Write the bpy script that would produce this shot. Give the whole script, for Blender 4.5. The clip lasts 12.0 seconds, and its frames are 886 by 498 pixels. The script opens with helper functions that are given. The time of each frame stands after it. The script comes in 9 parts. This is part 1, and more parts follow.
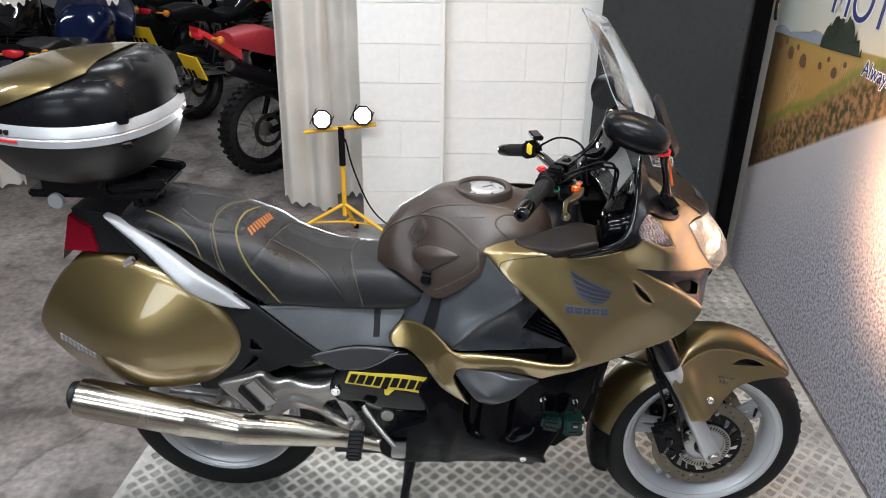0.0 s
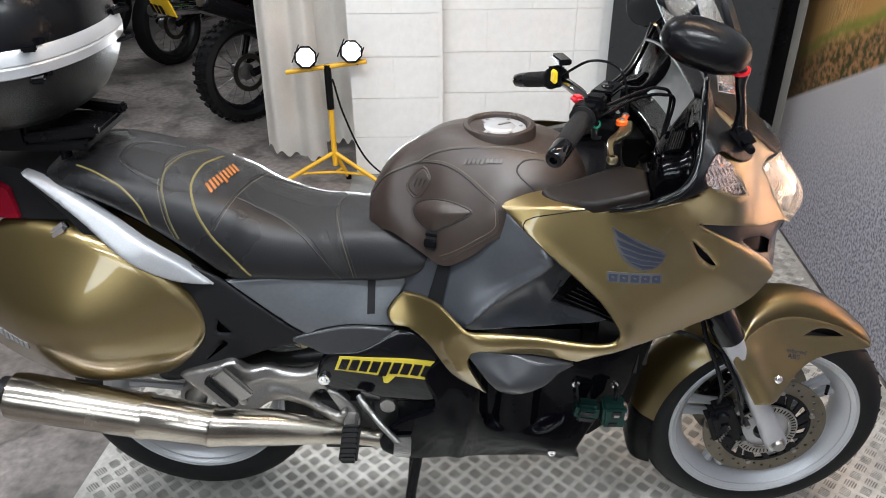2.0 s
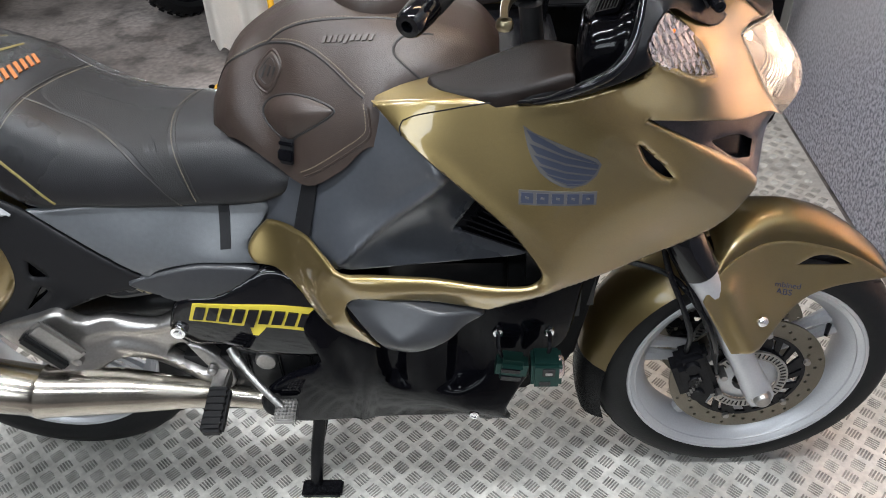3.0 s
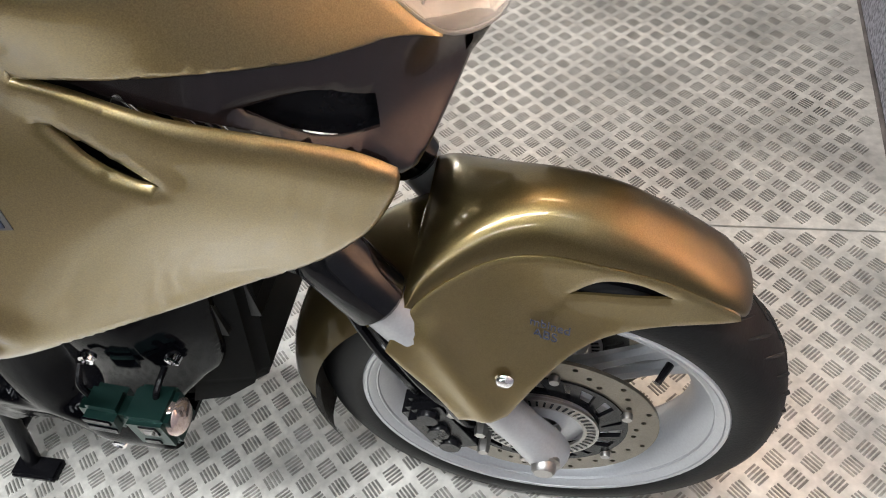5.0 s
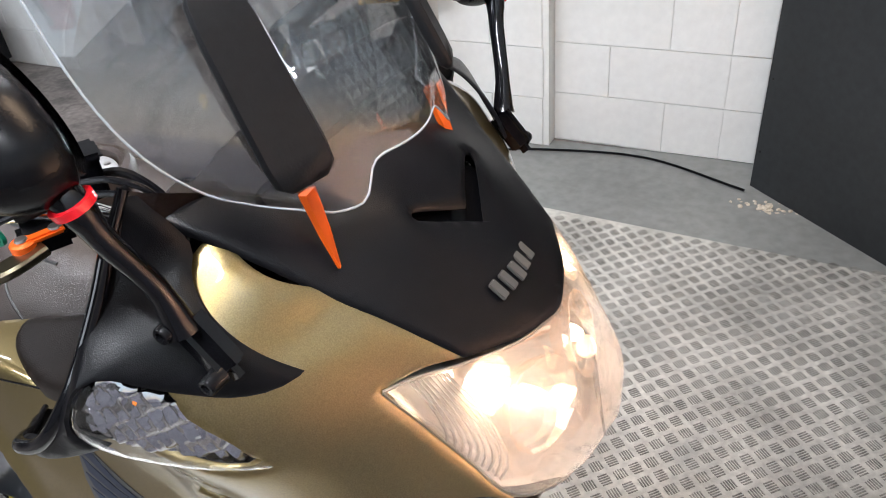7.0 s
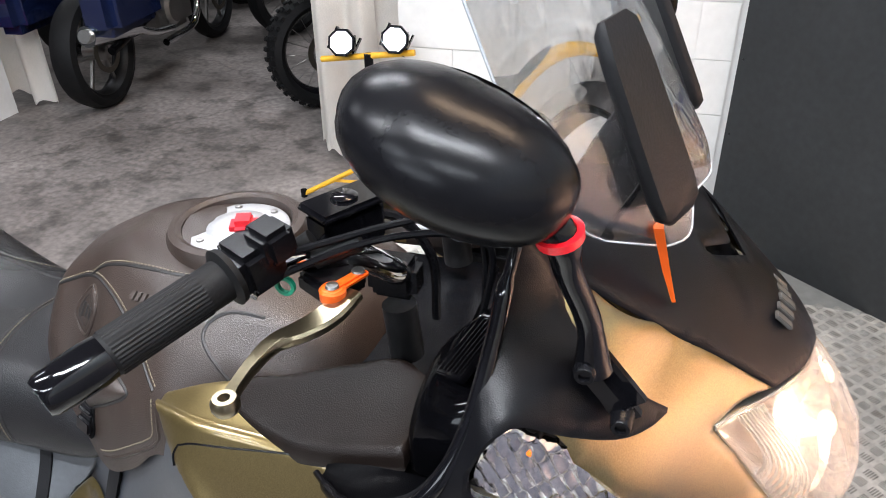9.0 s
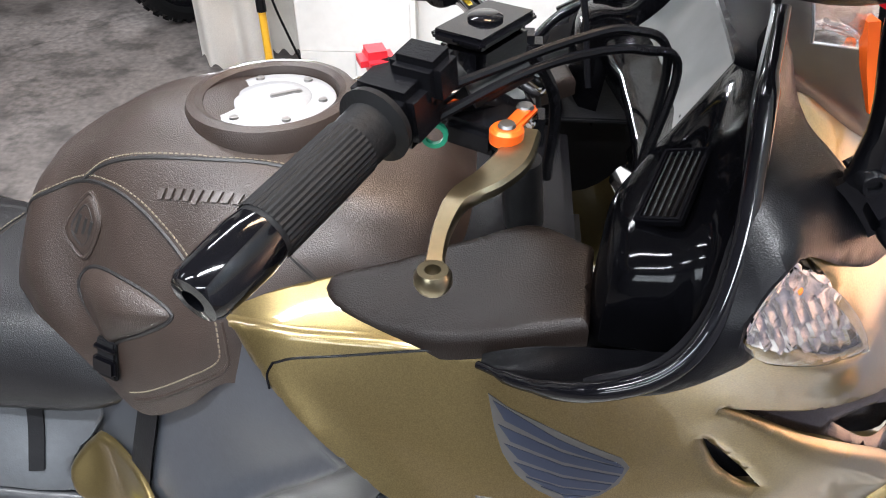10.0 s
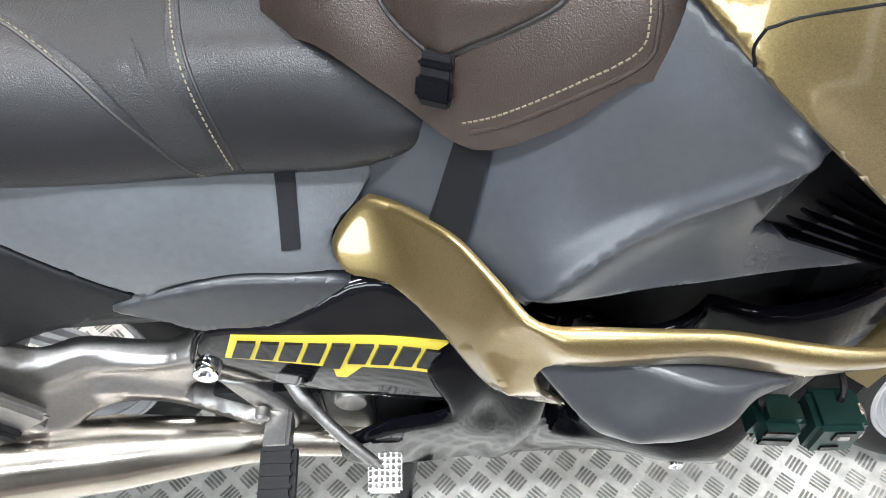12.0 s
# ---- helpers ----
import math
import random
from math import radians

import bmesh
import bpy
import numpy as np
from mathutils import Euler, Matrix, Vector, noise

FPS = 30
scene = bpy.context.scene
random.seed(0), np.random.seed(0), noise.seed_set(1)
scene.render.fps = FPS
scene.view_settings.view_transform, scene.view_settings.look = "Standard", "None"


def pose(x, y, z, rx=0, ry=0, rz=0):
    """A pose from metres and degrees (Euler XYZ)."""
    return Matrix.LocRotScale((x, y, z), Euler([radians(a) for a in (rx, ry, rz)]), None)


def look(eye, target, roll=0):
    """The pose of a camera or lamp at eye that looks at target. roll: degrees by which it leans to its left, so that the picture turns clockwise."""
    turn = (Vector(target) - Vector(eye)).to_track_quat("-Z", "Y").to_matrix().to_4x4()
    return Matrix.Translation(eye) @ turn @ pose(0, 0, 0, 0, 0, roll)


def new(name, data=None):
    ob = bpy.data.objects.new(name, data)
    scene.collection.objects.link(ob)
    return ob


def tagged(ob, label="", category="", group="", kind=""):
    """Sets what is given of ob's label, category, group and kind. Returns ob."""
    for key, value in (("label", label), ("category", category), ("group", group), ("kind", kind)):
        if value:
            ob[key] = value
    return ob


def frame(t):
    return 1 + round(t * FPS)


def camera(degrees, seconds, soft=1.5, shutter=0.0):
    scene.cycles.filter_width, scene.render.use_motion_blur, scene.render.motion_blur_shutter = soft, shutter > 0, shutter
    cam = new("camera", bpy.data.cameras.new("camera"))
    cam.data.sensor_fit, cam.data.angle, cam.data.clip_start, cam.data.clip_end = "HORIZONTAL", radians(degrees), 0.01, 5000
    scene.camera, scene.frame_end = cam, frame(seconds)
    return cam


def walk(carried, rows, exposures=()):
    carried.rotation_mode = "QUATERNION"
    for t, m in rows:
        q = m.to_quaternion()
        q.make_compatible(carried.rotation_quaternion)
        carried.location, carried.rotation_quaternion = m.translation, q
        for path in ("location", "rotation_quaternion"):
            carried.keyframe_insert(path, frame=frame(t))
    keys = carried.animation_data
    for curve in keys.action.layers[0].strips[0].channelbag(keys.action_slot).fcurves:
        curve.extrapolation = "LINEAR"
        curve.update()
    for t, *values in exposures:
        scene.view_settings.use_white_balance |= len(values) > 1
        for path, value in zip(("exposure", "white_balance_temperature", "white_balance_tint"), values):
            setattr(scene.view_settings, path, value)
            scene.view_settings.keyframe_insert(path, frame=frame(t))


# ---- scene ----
cam = camera(61.4, 12.0, soft=1.0)
METRES, EYE, TILT, LEAN, TURN, SIDE = 3.3, 1.785, -25.8, -0.8, 0.0, -1.883
ROWS = [
    (0.0, 0.0, 0.0, 0.0, 0.0, 0.0, 0.0),
    (0.5, 0.0003, 0.007, 0.0016, 0.18, 0.08, -0.03),
    (1.0, 0.0009, 0.0333, 0.0062, 0.05, -0.29, 0.21),
    (1.5, -0.0022, 0.0726, 0.0084, -0.23, -1.52, 0.67),
    (2.0, -0.0061, 0.1189, 0.005, -0.15, -4.02, 1.41),
    (2.5, 0.0264, 0.1809, 0.0003, 0.17, -7.39, 2.24),
    (4.5, 0.1911, 0.4001, 0.0035, 6.73, -23.2, 3.62),
    (5.0, 0.2509, 0.4372, 0.0106, 10.54, -25.04, 2.79),
    (5.5, 0.2824, 0.4496, 0.0288, 15.08, -24.83, 0.72),
    (6.0, 0.2814, 0.4379, 0.0535, 19.26, -22.06, -2.06),
    (6.5, 0.2786, 0.4229, 0.0773, 22.9, -17.53, -3.93),
    (7.0, 0.2722, 0.4156, 0.0937, 25.04, -11.8, -5.59),
    (7.5, 0.2591, 0.4027, 0.1082, 25.31, -6.47, -7.39),
    (9.5, 0.129, 0.3821, 0.0616, 9.55, -6.9, -3.23),
    (10.0, 0.0949, 0.4006, 0.0515, 4.05, -11.68, -0.59),
    (10.5, 0.0632, 0.4085, 0.0389, -1.18, -16.33, 1.97),
    (11.0, 0.0328, 0.4121, 0.0232, -4.61, -20.26, 3.83),
    (11.5, 0.0074, 0.4214, 0.013, -4.97, -23.22, 4.08),
    (12.0, -0.0152, 0.4313, 0.0121, -1.8, -24.89, 2.72),
]
walk(cam, [(t, pose(0, SIDE, EYE, TILT, LEAN, TURN) @ pose(METRES * x, METRES * y, METRES * z, 90 + pitch, roll, yaw)) for t, x, y, z, yaw, pitch, roll in ROWS],
     [(0.0, -0.06, 6250, 8), (2.5, 0.05, 6250, 8), (4.5, 0.32, 6400, 8), (5.0, 0.12, 6450, 8), (5.5, 0.15, 6450, 8), (6.5, -0.04, 6350, 9), (7.0, 0.0, 6150, 9), (7.5, 0.02, 5850, 9), (9.5, 0.45, 6250, 10), (11.0, 0.7, 6250, 9), (12.0, 0.95, 6250, 8)])

# ---- light ----
world = bpy.data.worlds.new("world")
scene.world = world
world.use_nodes = True
world.node_tree.nodes["Background"].inputs["Color"].default_value = (0.8, 0.85, 1.0, 1)
world.node_tree.nodes["Background"].inputs["Strength"].default_value = 0.05


def area_lamp(name, eye, target, sx, sy, watts, colour):
    data = bpy.data.lights.new(name, "AREA")
    data.shape, data.size, data.size_y, data.energy, data.color = "RECTANGLE", sx, sy, watts, colour
    ob = new(name, data)
    ob.matrix_world = look(eye, target)
    return ob


# LED battens on the ceiling: the bay with the stand, then the workshop behind
for lx, ly, w in ((-1.6, -0.9, 52), (0.4, -0.9, 84), (-1.6, 4.2, 36), (-4.4, 4.2, 30), (-3.6, 0.2, 20)):
    area_lamp("unseen_batten", (lx, ly, 3.12), (lx, ly, 0), 1.5, 0.16, w, (0.97, 0.98, 1.0))
# one more batten, added out of view to brighten the dust sheets and pillar
area_lamp("unseen_batten", (-0.9, 1.2, 3.12), (-0.9, 1.2, 0), 1.2, 0.16, 40, (0.97, 0.98, 1.0))
# added warm lamp, out of view over the front wheel, tinting the gold
area_lamp("warm_tint_lamp", (0.85, 0.45, 3.12), (0.85, 0.45, 0), 1.2, 0.14, 26, (1.0, 0.70, 0.46))
# two battens added unseen over the aisle that the camera walks, as fill
for lx in (-2.0, 0.3):
    area_lamp("unseen_batten", (lx, -2.7, 3.12), (lx, -2.7, 0), 1.5, 0.16, 46, (0.92, 0.96, 1.0))
# added window lamp, unseen, high behind the aisle, for highlights on the bike
area_lamp("added_window_light", (-2.2, -4.36, 2.4), (-2.0, 0, 1.4), 2.8, 0.85, 55, (0.90, 0.95, 1.0))
# the two floodlights on the tripod
for lx, lz in ((-0.630, 0.665), (-0.412, 0.690)):
    area_lamp("flood_beam", (lx, 1.975, lz + 0.005), (lx + 0.05, 0.0, lz + 0.62), 0.10, 0.08, 5, (0.95, 0.98, 1.0))
# the headlamp's two beams
for by in (-0.055, 0.055):
    data = bpy.data.lights.new("headlamp_beam", "SPOT")
    data.energy, data.color, data.spot_size, data.spot_blend, data.shadow_soft_size = 120, (1.0, 0.56, 0.30), radians(100), 1.0, 0.03
    new("headlamp_beam", data).matrix_world = look((0.825, by + 0.01, 0.90), (1.5, by + 0.01, 0.945))
# the halogen capsules behind the lens
for bx, by, bz in ((0.742, -0.020, 0.925), (0.742, 0.050, 0.925), (0.708, -0.085, 0.985), (0.708, 0.110, 0.985)):
    data = bpy.data.lights.new("halogen_capsule", "POINT")
    data.energy, data.color, data.shadow_soft_size = 0.020, (1.0, 0.56, 0.32), 0.012
    new("halogen_capsule", data).matrix_world = pose(bx, by, bz)

# ---- materials ----
def material(name, base, rough=0.5, metal=0.0, spec=0.5, noise_scale=0.0, noise_amt=0.0, bump=0.0, bump_scale=80.0, coat=0.0, big=0.0, big_scale=3.0, coat_rough=0.05, rough_var=0.0):
    """A principled surface with grain and large-scale variation in colour, roughness and relief."""
    m = bpy.data.materials.new(name)
    m.use_nodes = True
    nt = m.node_tree
    b = nt.nodes["Principled BSDF"]
    b.inputs["Base Color"].default_value = (*base, 1)
    b.inputs["Roughness"].default_value = rough
    b.inputs["Metallic"].default_value = metal
    b.inputs["Specular IOR Level"].default_value = spec
    b.inputs["Coat Weight"].default_value = coat
    b.inputs["Coat Roughness"].default_value = coat_rough
    co = nt.nodes.new("ShaderNodeTexCoord")
    if noise_amt or big:
        n1 = nt.nodes.new("ShaderNodeTexNoise")
        n1.inputs["Scale"].default_value = noise_scale or 60
        n1.inputs["Detail"].default_value = 6
        n2 = nt.nodes.new("ShaderNodeTexNoise")
        n2.inputs["Scale"].default_value = big_scale
        n2.inputs["Detail"].default_value = 5
        nt.links.new(co.outputs["Object"], n1.inputs["Vector"])
        nt.links.new(co.outputs["Object"], n2.inputs["Vector"])
        last = None
        for n, amt in ((n1, noise_amt), (n2, big)):
            if not amt:
                continue
            mp = nt.nodes.new("ShaderNodeMapRange")
            mp.inputs["From Min"].default_value, mp.inputs["From Max"].default_value = 0.3, 0.7
            mp.inputs["To Min"].default_value, mp.inputs["To Max"].default_value = 1 - amt, 1 + amt
            nt.links.new(n.outputs["Fac"], mp.inputs["Value"])
            mx = nt.nodes.new("ShaderNodeVectorMath")
            mx.operation = "SCALE"
            if last is None:
                mx.inputs[0].default_value = base
            else:
                nt.links.new(last, mx.inputs[0])
            nt.links.new(mp.outputs["Result"], mx.inputs["Scale"])
            last = mx.outputs["Vector"]
        nt.links.new(last, b.inputs["Base Color"])
        if rough_var:
            mp = nt.nodes.new("ShaderNodeMapRange")
            mp.inputs["From Min"].default_value, mp.inputs["From Max"].default_value = 0.3, 0.7
            mp.inputs["To Min"].default_value, mp.inputs["To Max"].default_value = max(rough - rough_var, 0.02), rough + rough_var
            nt.links.new(n2.outputs["Fac"], mp.inputs["Value"])
            nt.links.new(mp.outputs["Result"], b.inputs["Roughness"])
    if bump:
        n3 = nt.nodes.new("ShaderNodeTexNoise")
        n3.inputs["Scale"].default_value = bump_scale
        n3.inputs["Detail"].default_value = 4
        nt.links.new(co.outputs["Object"], n3.inputs["Vector"])
        bp = nt.nodes.new("ShaderNodeBump")
        bp.inputs["Strength"].default_value = bump
        bp.inputs["Distance"].default_value = 0.002
        nt.links.new(n3.outputs["Fac"], bp.inputs["Height"])
        nt.links.new(bp.outputs["Normal"], b.inputs["Normal"])
    return m


def leather(name, base, rough=0.42, cell=420.0, strength=0.35, spec=0.5):
    """Grained leatherette: small cells with creases, softly mottled."""
    m = material(name, base, rough, 0, spec, 35, 0.10, 0, 80, 0, 0.16, 5.0, rough_var=0.08)
    nt = m.node_tree
    b = nt.nodes["Principled BSDF"]
    co = nt.nodes.new("ShaderNodeTexCoord")
    vo = nt.nodes.new("ShaderNodeTexVoronoi")
    vo.feature = "SMOOTH_F1"
    vo.inputs["Scale"].default_value = cell
    nt.links.new(co.outputs["Object"], vo.inputs["Vector"])
    bp = nt.nodes.new("ShaderNodeBump")
    bp.inputs["Strength"].default_value = strength
    bp.inputs["Distance"].default_value = 0.0012
    bp.invert = True
    nt.links.new(vo.outputs["Distance"], bp.inputs["Height"])
    nt.links.new(bp.outputs["Normal"], b.inputs["Normal"])
    return m


def glass(name, base=(1, 1, 1), rough=0.0, ior=1.45, alpha=1.0):
    m = bpy.data.materials.new(name)
    m.use_nodes = True
    b = m.node_tree.nodes["Principled BSDF"]
    b.inputs["Base Color"].default_value = (*base, 1)
    b.inputs["Transmission Weight"].default_value = 1.0
    b.inputs["Roughness"].default_value = rough
    b.inputs["IOR"].default_value = ior
    return m


def hazed_glass(name, base, ior, haze):
    """Clear moulded plastic, a little milky with age."""
    m = glass(name, base, 0.03, ior)
    nt = m.node_tree
    milk = nt.nodes.new("ShaderNodeBsdfTranslucent")
    milk.inputs["Color"].default_value = (0.9, 0.86, 0.82, 1)
    mx = nt.nodes.new("ShaderNodeMixShader")
    mx.inputs[0].default_value = haze
    nt.links.new(nt.nodes["Principled BSDF"].outputs[0], mx.inputs[1])
    nt.links.new(milk.outputs[0], mx.inputs[2])
    nt.links.new(mx.outputs[0], nt.nodes["Material Output"].inputs["Surface"])
    return m


def scratched_screen():
    """Clear acrylic with a haze of fine wiping scratches."""
    m = glass("clear_screen", (0.97, 0.985, 1.0), 0.0, 1.42)
    nt = m.node_tree
    b = nt.nodes["Principled BSDF"]
    co = nt.nodes.new("ShaderNodeTexCoord")
    total = None
    for turn, sc, lo in ((0.6, (9, 9, 900), 0.62), (-0.45, (7, 7, 1100), 0.63), (1.3, (10, 10, 800), 0.64)):
        mp = nt.nodes.new("ShaderNodeMapping")
        mp.inputs["Rotation"].default_value = (turn, 0.3 * turn, 0)
        mp.inputs["Scale"].default_value = sc
        nz = nt.nodes.new("ShaderNodeTexNoise")
        nz.inputs["Scale"].default_value, nz.inputs["Detail"].default_value = 1.0, 2
        r = nt.nodes.new("ShaderNodeMapRange")
        r.inputs["From Min"].default_value, r.inputs["From Max"].default_value, r.inputs["To Max"].default_value = lo, lo + 0.10, 0.03
        nt.links.new(co.outputs["Object"], mp.inputs["Vector"])
        nt.links.new(mp.outputs[0], nz.inputs["Vector"])
        nt.links.new(nz.outputs["Fac"], r.inputs["Value"])
        if total is None:
            total = r.outputs[0]
        else:
            ad = nt.nodes.new("ShaderNodeMath")
            ad.operation = "MAXIMUM"
            nt.links.new(total, ad.inputs[0])
            nt.links.new(r.outputs[0], ad.inputs[1])
            total = ad.outputs[0]
    ad = nt.nodes.new("ShaderNodeMath")
    ad.operation = "ADD"
    ad.inputs[1].default_value = 0.001
    nt.links.new(total, ad.inputs[0])
    haze = nt.nodes.new("ShaderNodeBsdfPrincipled")
    haze.inputs["Base Color"].default_value = (0.55, 0.58, 0.62, 1)
    haze.inputs["Roughness"].default_value = 0.35
    mx = nt.nodes.new("ShaderNodeMixShader")
    nt.links.new(ad.outputs[0], mx.inputs[0])
    nt.links.new(b.outputs[0], mx.inputs[1])
    nt.links.new(haze.outputs[0], mx.inputs[2])
    nt.links.new(mx.outputs[0], nt.nodes["Material Output"].inputs["Surface"])
    return m


def glow(name, colour, strength):
    m = bpy.data.materials.new(name)
    m.use_nodes = True
    b = m.node_tree.nodes["Principled BSDF"]
    b.inputs["Base Color"].default_value = (*colour, 1)
    b.inputs["Emission Color"].default_value = (*colour, 1)
    b.inputs["Emission Strength"].default_value = strength
    return m


GOLD = material("gold_paint", (0.225, 0.168, 0.070), 0.34, 0.90, 0.5, 900, 0.20, 0, 80, 1.0, 0.03, 4, 0.05)
BROWN = material("satin_brown_paint", (0.014, 0.009, 0.009), 0.27, 0.3, 0.5, 500, 0.1, 0, 80, 0.4, 0.04, 4)
SEAT = leather("seat_leatherette", (0.010, 0.0098, 0.011), 0.30, 900, 0.36, 0.30)
SEAT_DARK = leather("seat_suede_panel", (0.013, 0.013, 0.0135), 0.55, 700, 0.5, 0.3)
DECK = leather("deck_leatherette", (0.0090, 0.0062, 0.0052), 0.36, 900, 0.3, 0.20)
BRA = leather("tank_cover_leatherette", (0.030, 0.0205, 0.0165), 0.33, 950, 0.38, 0.5)
BLACK_TEX = material("textured_black_plastic", (0.008, 0.008, 0.009), 0.46, 0, 0.18, 120, 0.1, 0.16, 380, 0, 0.1, 5)
BLACK_GLOSS = material("gloss_black_plastic", (0.003, 0.003, 0.004), 0.08, 0, 0.34, 50, 0.1, 0, 80, 0, 0.1, 4)
BLACK_SATIN = material("satin_black_plastic", (0.0045, 0.0045, 0.0055), 0.25, 0, 0.15, 120, 0.1, 0.06, 500, 0, 0.12, 5)
ENGINE_BLACK = material("gloss_black_engine_paint", (0.002, 0.002, 0.003), 0.09, 0, 0.07, 50, 0.1, 0, 80, 0, 0.1, 4)
GREY_PLASTIC = material("dark_grey_plastic", (0.026, 0.027, 0.030), 0.30, 0, 0.42, 120, 0.08, 0.10, 600, 0, 0.1, 5)
COVER_GREY = material("dark_slate_satin_plastic", (0.066, 0.071, 0.078), 0.32, 0, 0.9, 120, 0.1, 0.15, 420, 0, 0.15, 5, rough_var=0.06)
COWL_BLACK = leather("grained_black_cowl", (0.004, 0.004, 0.005), 0.33, 1100, 0.16, 0.16)
KNEE_BLACK = material("satin_blue_black_plastic", (0.036, 0.039, 0.046), 0.30, 0, 0.9, 120, 0.1, 0.08, 420, 0, 0.2, 6, rough_var=0.07)
RUBBER = material("tyre_rubber", (0.006, 0.006, 0.0065), 0.58, 0, 0.18, 90, 0.15, 0.2, 300, 0, 0.2, 6)
SILVER = material("silver_paint", (0.39, 0.395, 0.41), 0.44, 0.5, 0.5, 300, 0.05, 0, 80, 0.3, 0.05, 5)
ALLOY = material("cast_alloy", (0.30, 0.29, 0.28), 0.36, 0.95, 0.5, 200, 0.08, 0.08, 400, 0, 0.1, 8)
STEEL = material("stainless_steel", (0.40, 0.365, 0.315), 0.22, 1.0, 0.5, 160, 0.06, 0.012, 300, 0, 0.12, 9, rough_var=0.07)
CHROME = material("chrome", (0.8, 0.8, 0.82), 0.06, 1.0)
DISC = material("brake_disc_steel", (0.155, 0.140, 0.115), 0.34, 1.0, 0.5, 300, 0.1, 0.1, 900, 0, 0.1, 20)
DARK_METAL = material("dark_engine_metal", (0.016, 0.016, 0.017), 0.4, 0.5, 0.5, 80, 0.2, 0.1, 200, 0, 0.2, 10)
SCREEN = scratched_screen()
LENS = hazed_glass("headlamp_lens", (1.0, 0.98, 0.96), 1.25, 0.12)
EDGE_CLEAR = hazed_glass("moulded_clear_edge", (1.0, 0.97, 0.94), 1.3, 0.45)
# pale base stands in for the wall reflected in dark glass
DASH_GLASS = material("instrument_glass", (0.22, 0.225, 0.22), 0.06, 0, 0.8, 40, 0.05)
RIB_CLEAR = glass("ribbed_clear_plastic", (1.0, 1.0, 1.0), 0.02, 1.3)
REFLECTOR = material("lamp_reflector", (0.75, 0.72, 0.70), 0.30, 1.0, 0.5, 30, 0.1, 0.5, 60)
PLATE = material("tread_plate_aluminium", (0.53, 0.515, 0.48), 0.44, 0.50, 0.5, 60, 0.16, 0.2, 300, 0, 0.24, 5.0, rough_var=0.1)
TREAD = material("grubby_tread_bars", (0.27, 0.26, 0.24), 0.36, 0.6, 0.5, 60, 0.35, 0, 300, 0, 0.25, 4.0, rough_var=0.1)
CONCRETE = material("worn_concrete", (0.175, 0.155, 0.145), 0.50, 0, 0.4, 34, 0.30, 0.35, 45, 0, 0.38, 1.8, rough_var=0.15)


def add_cracks(m, scale, width, depth):
    """Wandering hairline cracks and blotches over a surface's colour."""
    nt = m.node_tree
    b = nt.nodes["Principled BSDF"]
    old = b.inputs["Base Color"].links[0].from_socket
    co = nt.nodes.new("ShaderNodeTexCoord")
    nz = nt.nodes.new("ShaderNodeTexNoise")
    nz.inputs["Scale"].default_value, nz.inputs["Detail"].default_value = 3.0, 6
    ad = nt.nodes.new("ShaderNodeMixRGB")
    ad.blend_type = "ADD"
    ad.inputs[0].default_value = 0.35
    vo = nt.nodes.new("ShaderNodeTexVoronoi")
    vo.feature = "DISTANCE_TO_EDGE"
    vo.inputs["Scale"].default_value = scale
    nt.links.new(co.outputs["Object"], nz.inputs["Vector"])
    nt.links.new(co.outputs["Object"], ad.inputs[1])
    nt.links.new(nz.outputs["Color"], ad.inputs[2])
    nt.links.new(ad.outputs[0], vo.inputs["Vector"])
    r = nt.nodes.new("ShaderNodeMapRange")
    r.inputs["From Max"].default_value, r.inputs["To Min"].default_value, r.inputs["To Max"].default_value = width, 1 - depth, 1.0
    nt.links.new(vo.outputs["Distance"], r.inputs["Value"])
    spots = nt.nodes.new("ShaderNodeTexNoise")
    spots.inputs["Scale"].default_value, spots.inputs["Detail"].default_value = 7.0, 8
    r2 = nt.nodes.new("ShaderNodeMapRange")
    r2.inputs["From Min"].default_value, r2.inputs["From Max"].default_value, r2.inputs["To Min"].default_value, r2.inputs["To Max"].default_value = 0.36, 0.50, 0.55, 1.0
    nt.links.new(co.outputs["Object"], spots.inputs["Vector"])
    nt.links.new(spots.outputs["Fac"], r2.inputs["Value"])
    mu = nt.nodes.new("ShaderNodeMath")
    mu.operation = "MULTIPLY"
    nt.links.new(r.outputs[0], mu.inputs[0])
    nt.links.new(r2.outputs[0], mu.inputs[1])
    sc = nt.nodes.new("ShaderNodeVectorMath")
    sc.operation = "SCALE"
    nt.links.new(old, sc.inputs[0])
    nt.links.new(mu.outputs[0], sc.inputs["Scale"])
    nt.links.new(sc.outputs["Vector"], b.inputs["Base Color"])


add_cracks(CONCRETE, 0.45, 0.006, 0.35)
WHITE_WALL = material("white_painted_block", (0.74, 0.74, 0.73), 0.55, 0, 0.4, 30, 0.03, 0.6, 55, 0, 0.05, 2.0)
DIM_WALL = material("dull_grey_wall", (0.16, 0.16, 0.16), 0.8, 0, 0.3, 8, 0.1, 0.2, 40, 0, 0.15, 1.0)
DARK_BOARD = material("charcoal_board", (0.020, 0.022, 0.024), 0.5, 0, 0.4, 40, 0.15, 0.1, 120, 0, 0.2, 2.0)
GREY_POST = material("grey_painted_steel", (0.42, 0.42, 0.40), 0.45, 0, 0.5, 40, 0.06, 0.1, 80, 0, 0.1, 3)
YELLOW = material("yellow_enamel", (0.72, 0.40, 0.02), 0.4, 0, 0.5, 80, 0.05, 0, 80, 0, 0.08, 8)
